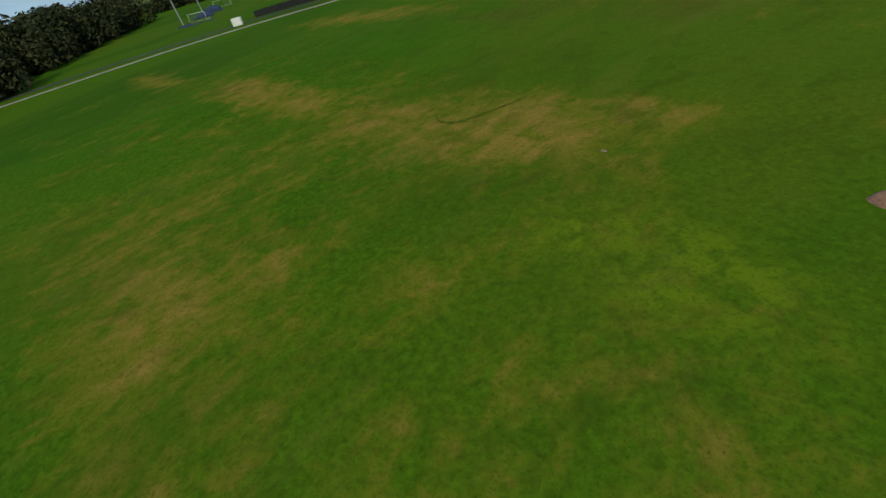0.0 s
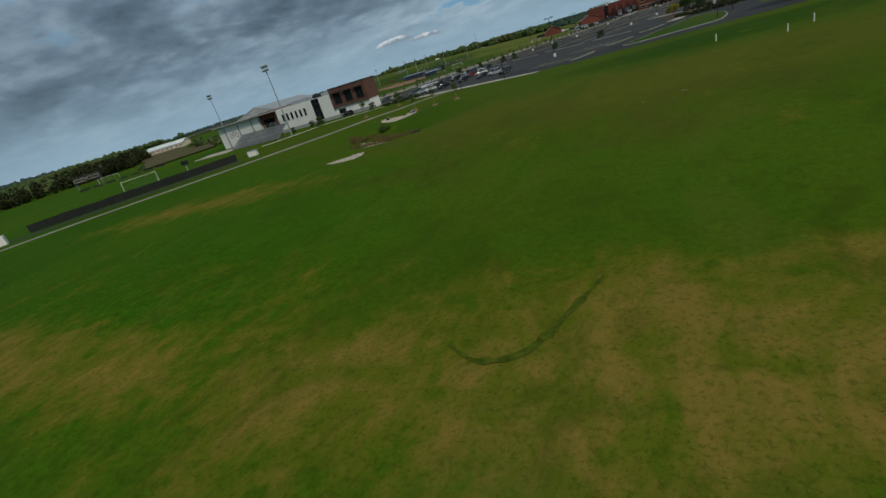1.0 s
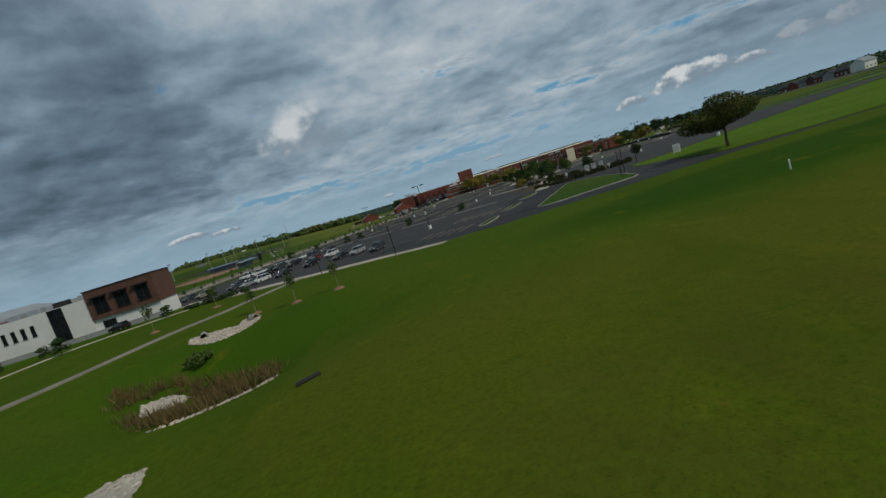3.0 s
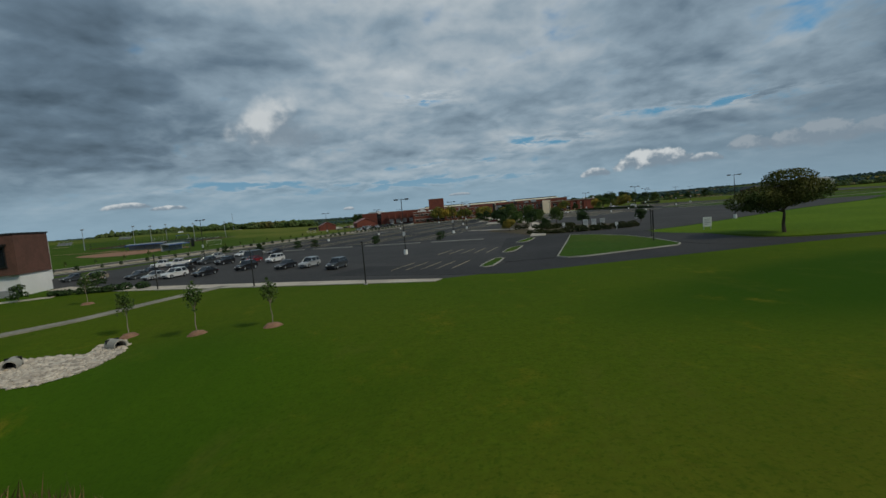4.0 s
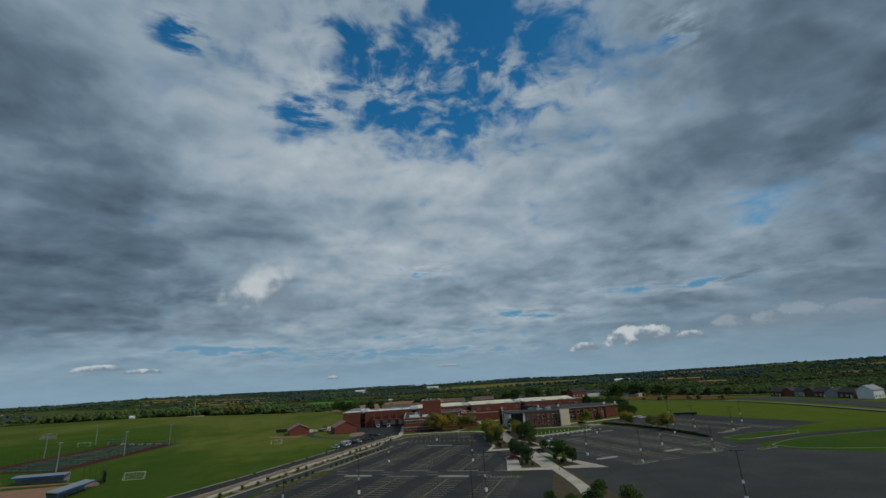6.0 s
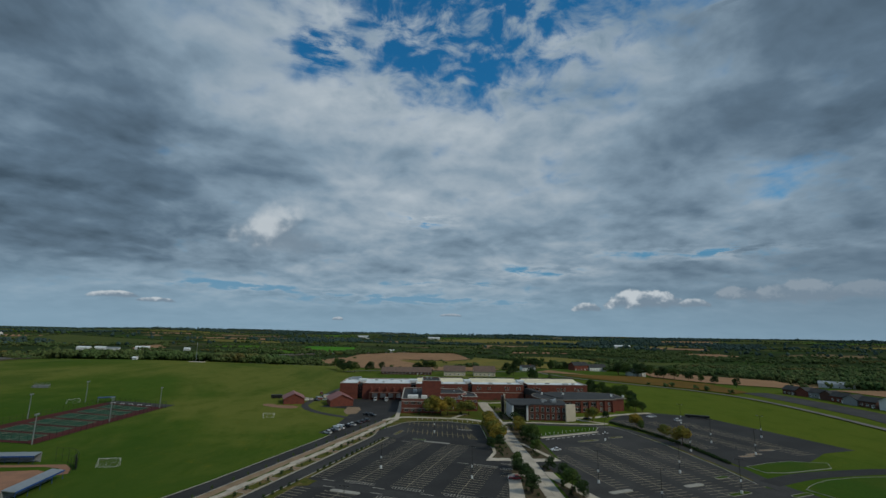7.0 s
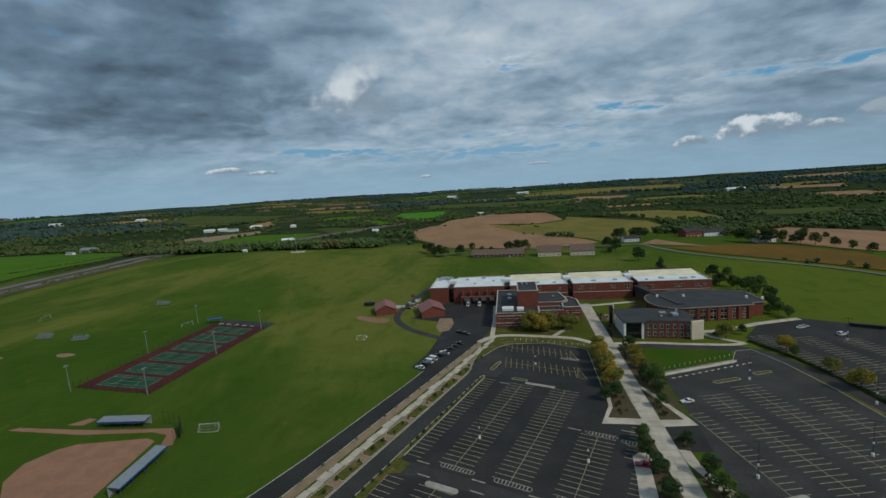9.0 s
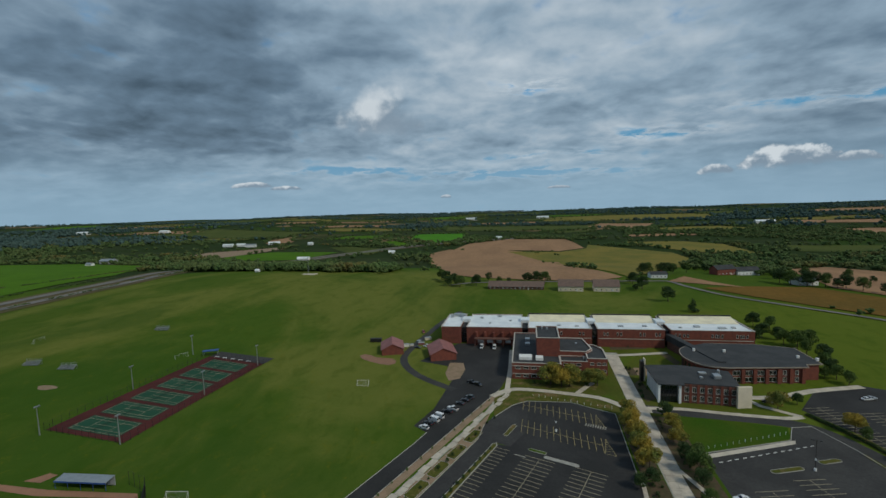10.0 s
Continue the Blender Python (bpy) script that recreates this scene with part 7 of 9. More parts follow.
# field benches and the frame trolleys
for k in range(7):
    bm = bmesh.new()
    box(bm, -1.6, 1.6, -0.3, 0.3, 0.4, 0.5)
    box(bm, -1.6, 1.6, 0.25, 0.32, 0.5, 0.95)
    for s in (-1.4, 1.4):
        box(bm, s - 0.05, s + 0.05, -0.28, 0.28, 0, 0.4)
    o = link("team_bench", bm, DARK_METAL)
    o.location, o.rotation_euler = (-126 - 2.2 * k, -160 - 3.6 * k, 0), (0, 0, radians(60))
    tagged(o, "dark team bench at the far touchline", "bench", group="team benches")
bm = bmesh.new()
for s in (-1, 1):
    tube(bm, (s * 2.4, -1, 0), (s * 2.4, -1, 2.0), 0.07, 0.07, 6)
    tube(bm, (s * 2.4, -1, 2.0), (s * 2.4, 1.2, 0.1), 0.06, 0.06, 6)
tube(bm, (-2.4, -1, 2.0), (2.4, -1, 2.0), 0.07, 0.07, 6)
tube(bm, (-2.4, 1.2, 0.1), (2.4, 1.2, 0.1), 0.06, 0.06, 6)
for k in range(9):
    tube(bm, (-2.4 + 0.6 * k, -1, 2.0), (-2.4 + 0.6 * k, 1.2, 0.1), 0.02, 0.02, 3)
o = link("training_frame", bm, BLUE_METAL)
o.location, o.rotation_euler = (-86, -231, 0), (0, 0, radians(60))
tagged(o, "blue training goal frame standing by the path", "training frame")

# ---- rain basin: riprap, reeds and pipes ----
def stones(name, outline, count, lo, hi, seed, label, lift=0.0):
    """Many rough stones inside an outline, each its own lump."""
    rng = np.random.default_rng(seed)
    base = bmesh.new()
    bmesh.ops.create_icosphere(base, subdivisions=1, radius=1.0)
    bv = np.array([v.co[:] for v in base.verts])
    bf = [[v.index for v in f.verts] for f in base.faces]
    base.free()
    xs, ys = [p[0] for p in outline], [p[1] for p in outline]

    def inside(x, y):
        c, j = False, len(outline) - 1
        for i in range(len(outline)):
            if (ys[i] > y) != (ys[j] > y) and x < (xs[j] - xs[i]) * (y - ys[i]) / (ys[j] - ys[i]) + xs[i]:
                c = not c
            j = i
        return c

    verts, faces, made = [], [], 0
    while made < count:
        x, y = rng.uniform(min(xs), max(xs)), rng.uniform(min(ys), max(ys))
        if not inside(x, y):
            continue
        s = rng.uniform(lo, hi)
        v = bv * (1 + 0.25 * rng.normal(size=(len(bv), 1))) * np.array([s, s * rng.uniform(0.6, 1), s * 0.55])
        a = rng.uniform(0, 6.28)
        v = v @ np.array([[math.cos(a), math.sin(a), 0], [-math.sin(a), math.cos(a), 0], [0, 0, 1]])
        v += (x, y, height(x, y) + s * 0.12 + lift)
        k = len(verts)
        verts += [tuple(p) for p in v]
        faces += [[i + k for i in f] for f in bf]
        made += 1
    o = raw(name, verts, faces, ROCK_PILE)
    return tagged(o, label, "riprap", kind="stuff")


ROCK_PILE = material("pale_stones", (0.47, 0.42, 0.35), 0.9, second=(0.34, 0.30, 0.25), scale=1.0, amount=0.8, grain=0.15, grain_scale=6, vary=0.3, island=True)
KID = smooth_line([(-5.4, -176.6), (-3.4, -179.2), (0.0, -180.0), (2.4, -178.4), (3.0, -175.4), (1.6, -172.6), (0.0, -172.8), (-0.2, -174.8), (-2.4, -175.0), (-5.4, -176.6)], 3)[:-1]
STRIPE = [(9.0, -210.2), (9.5, -208.2), (10.6, -206.6), (12.2, -205.8), (12.9, -207.2), (12.3, -209.6), (10.8, -211.0)]
KID = [(-1.0 + (x + 1.0) * 0.9 + 0.9, -176.4 + (y + 176.4) * 0.9 - 1.5) for x, y in KID]


def stretched(pts, way, f):
    """The outline drawn out by f along a direction in plan, about its middle."""
    c = Vector((sum(p[0] for p in pts) / len(pts), sum(p[1] for p in pts) / len(pts)))
    w = Vector(way).normalized()
    return [tuple(Vector(p) + w * ((Vector(p) - c).dot(w) * (f - 1))) for p in pts]


KID, STRIPE = stretched(KID, (-0.53, 0.85), 1.45), stretched(STRIPE, (-0.53, 0.85), 1.4)
LOW = [(0.6, -192.2), (2.4, -191.0), (4.6, -192.0), (4.2, -194.2), (2.2, -194.4)]
draped("stone_bed", KID, ROCK, 0.04, 3, "stony bed of the outlet", "stone bed")
draped("stone_bed", STRIPE, ROCK, 0.04, 3, "stony bed of a spillway", "stone bed")
stones("riprap", KID, 1250, 0.10, 0.26, 1, "pale riprap stones spread round two outlet pipes")
stones("riprap", STRIPE, 560, 0.08, 0.2, 2, "pale riprap stones in a spillway strip")
draped("stone_bed", LOW, ROCK, 0.04, 3, "stony bed beside the reeds", "stone bed")
RIM = [(7.4, -200.4), (9.4, -199.8), (12.2, -198.0), (14.0, -195.2), (13.2, -194.6), (11.2, -197.4), (8.8, -199.0)]
stones("riprap", RIM, 150, 0.06, 0.2, 4, "scattered pale stones along the edge of the reeds")
stones("riprap", LOW, 220, 0.10, 0.24, 3, "pale riprap stones beside the basin")
for x, y, a in ((-2.1, -178.4, 30), (2.1, -175.4, 60)):
    e = thing("outlet_pipe", Matrix.Translation((x, y, height(x, y) + 0.15)) @ Matrix.Rotation(radians(a), 4, "Z"), "concrete outlet pipe with a dark open mouth", "pipe", group="outlet pipes")
    bm = bmesh.new()
    rings = []
    for py, r in ((-0.7, 0.42), (-0.7, 0.34), (0.6, 0.34), (0.6, 0.42)):
        rings.append([bm.verts.new((r * math.cos(t), py, r * math.sin(t) + 0.1)) for t in np.linspace(0, 2 * math.pi, 17)[:-1]])
    for p, q in zip(rings, rings[1:] + rings[:1]):
        for i in range(16):
            bm.faces.new((p[i], p[(i + 1) % 16], q[(i + 1) % 16], q[i]))
    part("pipe_wall", bm, KERB, e)
    # a black sheet set in the pipe stands for the shade inside
    bm = bmesh.new()
    box(bm, -0.4, 0.4, 0.3, 0.4, -0.3, 0.5)
    part("pipe_end", bm, BLACK_MESH, e)
rng = np.random.default_rng(5)
rv, rf = [], []
REEDBED = [(-3.8, -189.4), (2, -188.8), (8, -190.4), (12.2, -191.8), (13.4, -195), (11.4, -198), (8.2, -199.6), (3, -196.8), (-1.2, -193)]
for k in range(26000):
    x, y = rng.uniform(-4.5, 14), rng.uniform(-200, -188)
    side = [(bx - ax) * (y - ay) - (by - ay) * (x - ax) for (ax, ay), (bx, by) in zip(REEDBED, REEDBED[1:] + REEDBED[:1])]
    if max(side) > rng.uniform(-9, 3) or (-0.2 < x < 4.6 and -194.6 < y < -191.2) or noise.noise(Vector((x * 0.8, y * 0.8, 2.0))) < -0.18 + 0.2 * rng.random():
        continue
    r = 0.5
    hgt = rng.uniform(0.3, 1.3) * (1.1 - 0.5 * r)
    z = height(x, y)
    dx, dy = rng.normal(0, 0.25, 2)
    w = rng.uniform(0.02, 0.05)
    t = rng.uniform(0, 3.14)
    i = len(rv)
    rv += [(x - w * math.cos(t), y - w * math.sin(t), z - 0.05), (x + w * math.cos(t), y + w * math.sin(t), z - 0.05), (x + dx, y + dy, z + hgt)]
    rf.append((i, i + 1, i + 2))
tagged(raw("reeds", rv, rf, REED), "dry brown reeds and grasses in the rain basin", "reeds", kind="stuff")
sh = make_tree("shrub", 21, 1.25, 1.3, 0.15, LEAF, "yellow-green bush beside the rain basin", "shrub", leaves=900, size=0.12)
sh.matrix_world = Matrix.Translation((2.6, -186.8, height(2.6, -186.8)))
bm = bmesh.new()
tube(bm, (18.2, -201.7, height(18.2, -201.7) + 0.08), (19.4, -201.0, height(19.4, -201) + 0.08), 0.14, 0.14, 10)
tagged(link("drain_pipe", bm, DARK_METAL), "dark drain pipe lying in the basin slope", "pipe")

# ---- vehicles ----
CARS = {}


def build_car(kind, colour, label):
    """A car with body, glass, wheels and lights; nose towards -y, standing on z = 0."""
    paint = CAR_PAINT[colour]
    L, W, H = {"suv": (4.7, 1.88, 1.72), "sedan": (4.7, 1.82, 1.45), "pickup": (5.6, 1.95, 1.85), "van": (5.6, 2.0, 2.3)}[kind]
    e = thing("parked_car" if kind in ("suv", "sedan") else kind + "_truck" if kind == "pickup" else "van", Matrix.Translation((0, 0, -500)), label, "car" if kind in ("suv", "sedan") else kind)
    belt = {"suv": 1.05, "sedan": 0.92, "pickup": 1.12, "van": 1.2}[kind]
    hood = {"suv": 1.0, "sedan": 0.82, "pickup": 1.08, "van": 1.1}[kind]
    y0, y1 = -L / 2, L / 2
    wy = (-L * 0.31, L * 0.30)
    wr = 0.36 if kind != "sedan" else 0.32

    def loft(rows, mat, name, label=""):
        """rows: (y, z) outlines along the side with half widths."""
        bm = bmesh.new()
        a = [bm.verts.new((-w, y, z)) for y, z, w in rows]
        b = [bm.verts.new((w, y, z)) for y, z, w in rows]
        n = len(rows)
        bm.faces.new(a), bm.faces.new(b[::-1])
        for i in range(n):
            j = (i + 1) % n
            bm.faces.new((a[j], a[i], b[i], b[j]))
        bmesh.ops.recalc_face_normals(bm, faces=bm.faces)
        es = [ed for ed in bm.edges if abs(ed.verts[0].co.x - ed.verts[1].co.x) < 0.3]
        bmesh.ops.bevel(bm, geom=es, offset=0.07, segments=2, affect="EDGES")
        return part(name, bm, mat, e, label, smooth=False)

    w = W / 2
    if kind == "pickup":
        body = [(y0, 0.35, w * 0.94), (y0, hood * 0.85, w * 0.94), (y0 + 0.3, hood, w), (-L * 0.12, hood + 0.06, w), (L * 0.5 - 1.95, belt, w), (L * 0.5 - 1.95, belt - 0.02, w), (y1, belt, w * 0.97), (y1, 0.45, w * 0.97), (y1 - 0.3, 0.33, w), (y0 + 0.4, 0.28, w)]
        cab = [(-L * 0.14, belt - 0.05, w * 0.95), (-L * 0.02, H, w * 0.8), (L * 0.15, H, w * 0.8), (L * 0.19, belt - 0.05, w * 0.95)]
    elif kind == "van":
        body = [(y0, 0.35, w * 0.94), (y0, hood * 0.8, w * 0.94), (y0 + 0.7, hood, w), (y0 + 1.0, belt, w), (y1, belt, w), (y1, 0.4, w), (y0 + 0.4, 0.28, w)]
        cab = [(y0 + 0.85, belt - 0.05, w * 0.97), (y0 + 1.6, H, w * 0.88), (y1 - 0.15, H, w * 0.88), (y1 - 0.02, belt - 0.05, w * 0.97)]
    else:
        rear = belt + 0.02
        body = [(y0, 0.38, w * 0.9), (y0 - 0.02, hood * 0.72, w * 0.9), (y0 + 0.25, hood * 0.93, w * 0.96), (-L * 0.2, hood + 0.05, w), (-L * 0.17, belt, w), (y1 - 0.3, rear, w), (y1, rear - 0.12, w * 0.93), (y1 + 0.02, 0.45, w * 0.93), (y1 - 0.2, 0.3, w), (y0 + 0.3, 0.24, w)]
        if kind == "suv":
            cab = [(-L * 0.2, belt - 0.05, w * 0.95), (-L * 0.03, H, w * 0.78), (L * 0.36, H - 0.03, w * 0.78), (L * 0.47, belt - 0.05, w * 0.93)]
        else:
            cab = [(-L * 0.18, belt - 0.05, w * 0.94), (-L * 0.0, H, w * 0.74), (L * 0.2, H - 0.03, w * 0.74), (L * 0.38, belt - 0.05, w * 0.92)]
    loft(body, paint, "body")
    loft(cab, GLASS, "glazing", "dark tinted glass")
    ytop = [r[0] for r in cab[1:3]]
    ww = cab[1][2]
    bm = bmesh.new()
    box(bm, -ww - 0.02, ww + 0.02, ytop[0] - 0.05, ytop[1] + 0.06, H - 0.07, H + 0.03, 0.03)
    part("roof_panel", bm, paint, e)
    for s in (-1, 1):
        for (ya, za, wa), (yb, zb, wb) in ((cab[0], cab[1]), (cab[3], cab[2])):
            bm = bmesh.new()
            tube(bm, (s * (wa + 0.005), ya, za), (s * (wb + 0.005), yb, zb), 0.045, 0.04, 6)
            part("pillar", bm, paint, e)
        bm = bmesh.new()
        ym = (ytop[0] + ytop[1]) / 2 + 0.1
        tube(bm, (s * (cab[0][2] + 0.005), ym, belt - 0.03), (s * (ww + 0.005), ym, H - 0.03), 0.05, 0.045, 6)
        if kind == "van":
            part("pillar", bm, paint, e)
            bm = bmesh.new()
            box(bm, s * (ww + 0.06) - 0.04, s * (ww + 0.06) + 0.04, ytop[0] + 0.6, ytop[1], belt - 0.05, H - 0.1)
        part("side_panel" if kind == "van" else "pillar", bm, paint, e)
        bm = bmesh.new()
        box(bm, s * w * 0.98, s * (w + 0.16), cab[0][0] + 0.25, cab[0][0] + 0.4, belt - 0.02, belt + 0.14, 0.02)
        part("mirror", bm, paint, e)
        bm = bmesh.new()
        box(bm, s * w * 0.62 - 0.18, s * w * 0.62 + 0.18, y0 - 0.03, y0 + 0.12, hood * 0.66, hood * 0.8, 0.02)
        part("headlight", bm, PLASTIC, e)
        bm = bmesh.new()
        box(bm, s * w * 0.75 - 0.14, s * w * 0.75 + 0.14, y1 - 0.06, y1 + 0.04, belt * 0.68, belt * 0.88, 0.02)
        part("tail_light", bm, TAIL, e)
        for y in wy:
            if "tyre" + str(wr) not in CARS:
                bm = bmesh.new()
                tube(bm, (-0.11, 0, 0), (0.11, 0, 0), wr, wr, 18)
                bmesh.ops.bevel(bm, geom=[ed for ed in bm.edges if abs(ed.verts[0].co.x - ed.verts[1].co.x) < 0.01], offset=0.03, segments=1, affect="EDGES")
                tm = bpy.data.meshes.new("tyre")
                bm.to_mesh(tm), bm.free()
                tm.materials.append(RUBBER)
                bm = bmesh.new()
                tube(bm, (-0.12, 0, 0), (0.12, 0, 0), wr * 0.62, wr * 0.62, 14)
                rm = bpy.data.meshes.new("rim")
                bm.to_mesh(rm), bm.free()
                rm.materials.append(METAL)
                CARS["tyre" + str(wr)] = (tm, rm)
            tm, rm = CARS["tyre" + str(wr)]
            t = new("tyre", tm)
            t.parent, t.location = e, (s * (w - 0.1), y, wr)
            r = new("rim", rm)
            r.parent = t
    bm = bmesh.new()
    box(bm, -w * 0.4, w * 0.4, y0 - 0.03, y0 + 0.1, hood * 0.45, hood * 0.66, 0.02)
    part("grille", bm, DARK_METAL, e)
    if kind == "pickup":
        bm = bmesh.new()
        box(bm, -w * 0.85, w * 0.85, L * 0.5 - 1.85, y1 - 0.1, belt - 0.01, belt + 0.012)
        part("bed", bm, DARK_METAL, e)
    return e


CAR_PAINT = {"white": car_paint("white_car_paint", (0.72, 0.73, 0.74)), "silver": car_paint("silver_car_paint", (0.36, 0.38, 0.40)), "black": car_paint("black_car_paint", (0.012, 0.012, 0.014)),
             "grey": car_paint("dark_grey_car_paint", (0.045, 0.052, 0.058)), "red": car_paint("red_car_paint", (0.22, 0.012, 0.02)), "blue": car_paint("blue_car_paint", (0.03, 0.05, 0.09)), "tan": car_paint("tan_car_paint", (0.30, 0.26, 0.20))}
TAIL = material("tail_lamp_red", (0.25, 0.01, 0.01), 0.3)
WORDS = {"suv": "sport utility car", "sedan": "saloon car", "pickup": "pickup truck", "van": "delivery van"}


def car(kind, colour, x, y, deg, where="in the car park", z=0.03):
    key = (kind, colour)
    if key not in CARS:
        CARS[key] = build_car(kind, colour, f"{'dark grey' if colour == 'grey' else colour} {WORDS[kind]} parked {where}")
        TREES.append(CARS[key])
    o = copy_thing(CARS[key], Matrix.Translation((x, y, z)) @ Matrix.Rotation(radians(deg), 4, "Z") @ Matrix.Diagonal((0.86, 0.86, 0.86, 1)))
    o["label"] = f"{'dark grey' if colour == 'grey' else colour} {WORDS[kind]} parked {where}"
    return o


S = -21.5
for kind, colour, u, v, a in (("sedan", "silver", 31.3, -132.6, 0), ("suv", "white", 34.2, -131.6, 0), ("sedan", "black", 39.4, -130.6, 0), ("suv", "black", 42.6, -125.4, 0), ("sedan", "black", 51.0, -126.0, 0),
                              ("suv", "silver", 55.0, -125.4, 0), ("suv", "grey", 62.0, -128.6, 0), ("suv", "white", 39.6, -115.0, 0), ("sedan", "red", 33.6, -114.2, 0), ("pickup", "white", 10.0, -114.6, 0), ("pickup", "white", 13.2, -113.6, 0),
                              ("sedan", "black", 16.6, -112.6, 0), ("suv", "black", 27.0, -114.6, 0), ("van", "grey", 28.6, -109.0, 0), ("sedan", "white", 14.0, -96.6, 0), ("sedan", "silver", 18.2, -96.0, 0), ("sedan", "black", 23.0, -95.4, 0),
                              ("suv", "black", 29.0, -125.6, 180), ("sedan", "grey", 25.6, -131.2, 0), ("sedan", "black", 22.4, -127.0, 0), ("suv", "tan", 16.0, -132.0, 0), ("sedan", "grey", 9.0, -131.0, 0), ("suv", "grey", 19.2, -111.8, 0), ("sedan", "silver", 8.4, -99, 0)):
    p = G(u, v)
    car(kind, colour, p[0], p[1], S + a + 4)
for kind, colour, x, y in (("suv", "white", -17.6, 57.6), ("van", "white", -15.2, 63.6), ("van", "white", -14.0, 66.6), ("suv", "black", -16.6, 60.8), ("pickup", "white", -9.6, 73.8), ("suv", "black", -11.2, 71.0), ("sedan", "black", -7.4, 79.0), ("sedan", "black", -5.8, 82.2), ("suv", "grey", -4.2, 85.4)):
    car(kind, colour, x, y, S - 95, "on the service road")
for kind, colour, x, y, a in (("van", "white", -5.6, 152.5, 0), ("van", "white", 1.6, 152, 0), ("pickup", "black", -5, 101, 60), ("suv", "black", -2, 99, 60), ("suv", "red", -46, 181, 20), ("pickup", "white", -37, 152, 80), ("sedan", "black", -42, 149, 80), ("van", "white", 58, 152, 90)):
    car(kind, colour, x, y, a, "beside the school")
car("sedan", "red", 52.4, -4.6, -100)
car("sedan", "white", 75.6, 29.4, -80)
car("suv", "white", 160, 90, 105), car("sedan", "silver", 152, 101, 105), car("sedan", "white", 150, 100, 105), car("sedan", "black", 112, 93, 60)
car("suv", "black", -38.8, -147.6, -100, "outside the field house")
e = thing("storage_trailer", Matrix.Translation((-70.3, 158.4, height(-70, 158))) @ Matrix.Rotation(radians(7), 4, "Z"), "dark low storage trailer beside the shed", "trailer")
bm = bmesh.new()
box(bm, -3.4, 3.4, -1.1, 1.1, 0.45, 2.4, 0.06)
part("body", bm, DARK_METAL, e)
for s in (-1.6, 1.6):
    bm = bmesh.new()
    tube(bm, (s, -1.15, 0.45), (s, 1.15, 0.45), 0.42, 0.42, 12)
    part("axle", bm, RUBBER, e)
for x, y, w, h, a, mt, lab in ((-49.5, 151.5, 3.0, 1.6, 10, WHITE_METAL, "white storage crate beside the shed"), (-46.8, 153.0, 2.2, 1.1, 30, TRIM, "pale stack of boards beside the shed"), (-41.5, 156.0, 3.6, 1.3, 15, RED_ROOF, "red stack of equipment between the sheds"), (-39.5, 165.5, 4.0, 1.7, 25, BUFF, "tan storage crate by the track"), (-44.0, 160.0, 2.4, 1.2, 60, GREY_WALL, "grey storage crate by the track")):
    e = thing("storage_crate", Matrix.Translation((x, y, height(x, y))) @ Matrix.Rotation(radians(a), 4, "Z"), lab, "crate")
    bm = bmesh.new()
    box(bm, -w / 2, w / 2, -0.9, 0.9, 0.12, h, 0.05)
    part("body", bm, mt, e)
    bm = bmesh.new()
    box(bm, -w / 2 - 0.06, w / 2 + 0.06, -0.96, 0.96, h, h + 0.12, 0.03)
    part("lid", bm, METAL, e)
    for s in (-0.35, 0.35):
        bm = bmesh.new()
        box(bm, s * w - 0.12, s * w + 0.12, -0.85, 0.85, -0.1, 0.12)
        part("skid", bm, BARK, e)
for k in range(26):
    x, y = ((R.uniform(65, 84), R.uniform(158, 167)) if k < 10 else (R.uniform(65, 73), R.uniform(119, 126)) if k < 15 else (R.uniform(66, 70), R.uniform(92, 108)) if k < 21 else (R.uniform(15, 48), R.uniform(102.8, 104)))
    place(shrub, x, y, R.uniform(0.6, 1.1), R.uniform(0, 6), 0.05, label="dark green shrub in the bed against the school")
e = thing("equipment_trailer", Matrix.Translation((176, 99, 0)) @ Matrix.Rotation(radians(-28), 4, "Z"), "long dark equipment trailer at the lawn edge", "trailer")
bm = bmesh.new()
box(bm, -6, 6, -1, 1, 0.5, 1.6, 0.08)
part("body", bm, DARK_METAL, e)
for s in (-4, 4):
    bm = bmesh.new()
    tube(bm, (s, -1.05, 0.45), (s, 1.05, 0.45), 0.45, 0.45, 12)
    part("axle", bm, RUBBER, e)

# entrance lawn, its patch of sun painted in as brighter grass
draped("lawn", [(64.6, -124.2), (63.4, -127.5), (64.4, -132.5), (66.7, -137), (67.6, -143), (68.4, -150.6), (80, -154), (130, -155), (200, -152), (330, -134), (330, -70), (190, -84), (152, -82), (120, -95), (98, -107), (81, -117.2), (73.5, -121.2)], GRASS_SUNLIT, 0.06, 20, "mown lawn beside the drive, its green brightened for sunlight", "lawn")
def grove(name, line, depth, h, seed, label, per=520, size=0.55, gap=5.0):
    """A belt of wood: many uneven crowns of leaf quads, standing close."""
    rng = np.random.default_rng(seed)
    bl = []
    for p, q in zip(line, line[1:]):
        p, q = np.array(p, float), np.array(q, float)
        d = q - p
        ln = np.linalg.norm(d)
        nrm = np.array((d[1], -d[0])) / ln
        for k in range(int(ln / gap * depth / gap)):
            c = p + d * rng.random() + nrm * depth * rng.random() * 1.0
            hh = h * rng.uniform(0.6, 1.15)
            r = hh * rng.uniform(0.26, 0.36)
            z = height(c[0], c[1])
            bl.append(((c[0], c[1], z + hh * 0.66), (r, r, hh * 0.36)))
            bl.append(((c[0] + rng.normal() * r * 0.5, c[1] + rng.normal() * r * 0.5, z + hh * 0.32), (r * 0.95, r * 0.95, hh * 0.32)))
    v, fc = leaf_cloud(rng, bl, per * len(bl) // 2, size)
    tagged(raw(name, v, fc, LEAF_WOOD), label, "woods", kind="stuff")


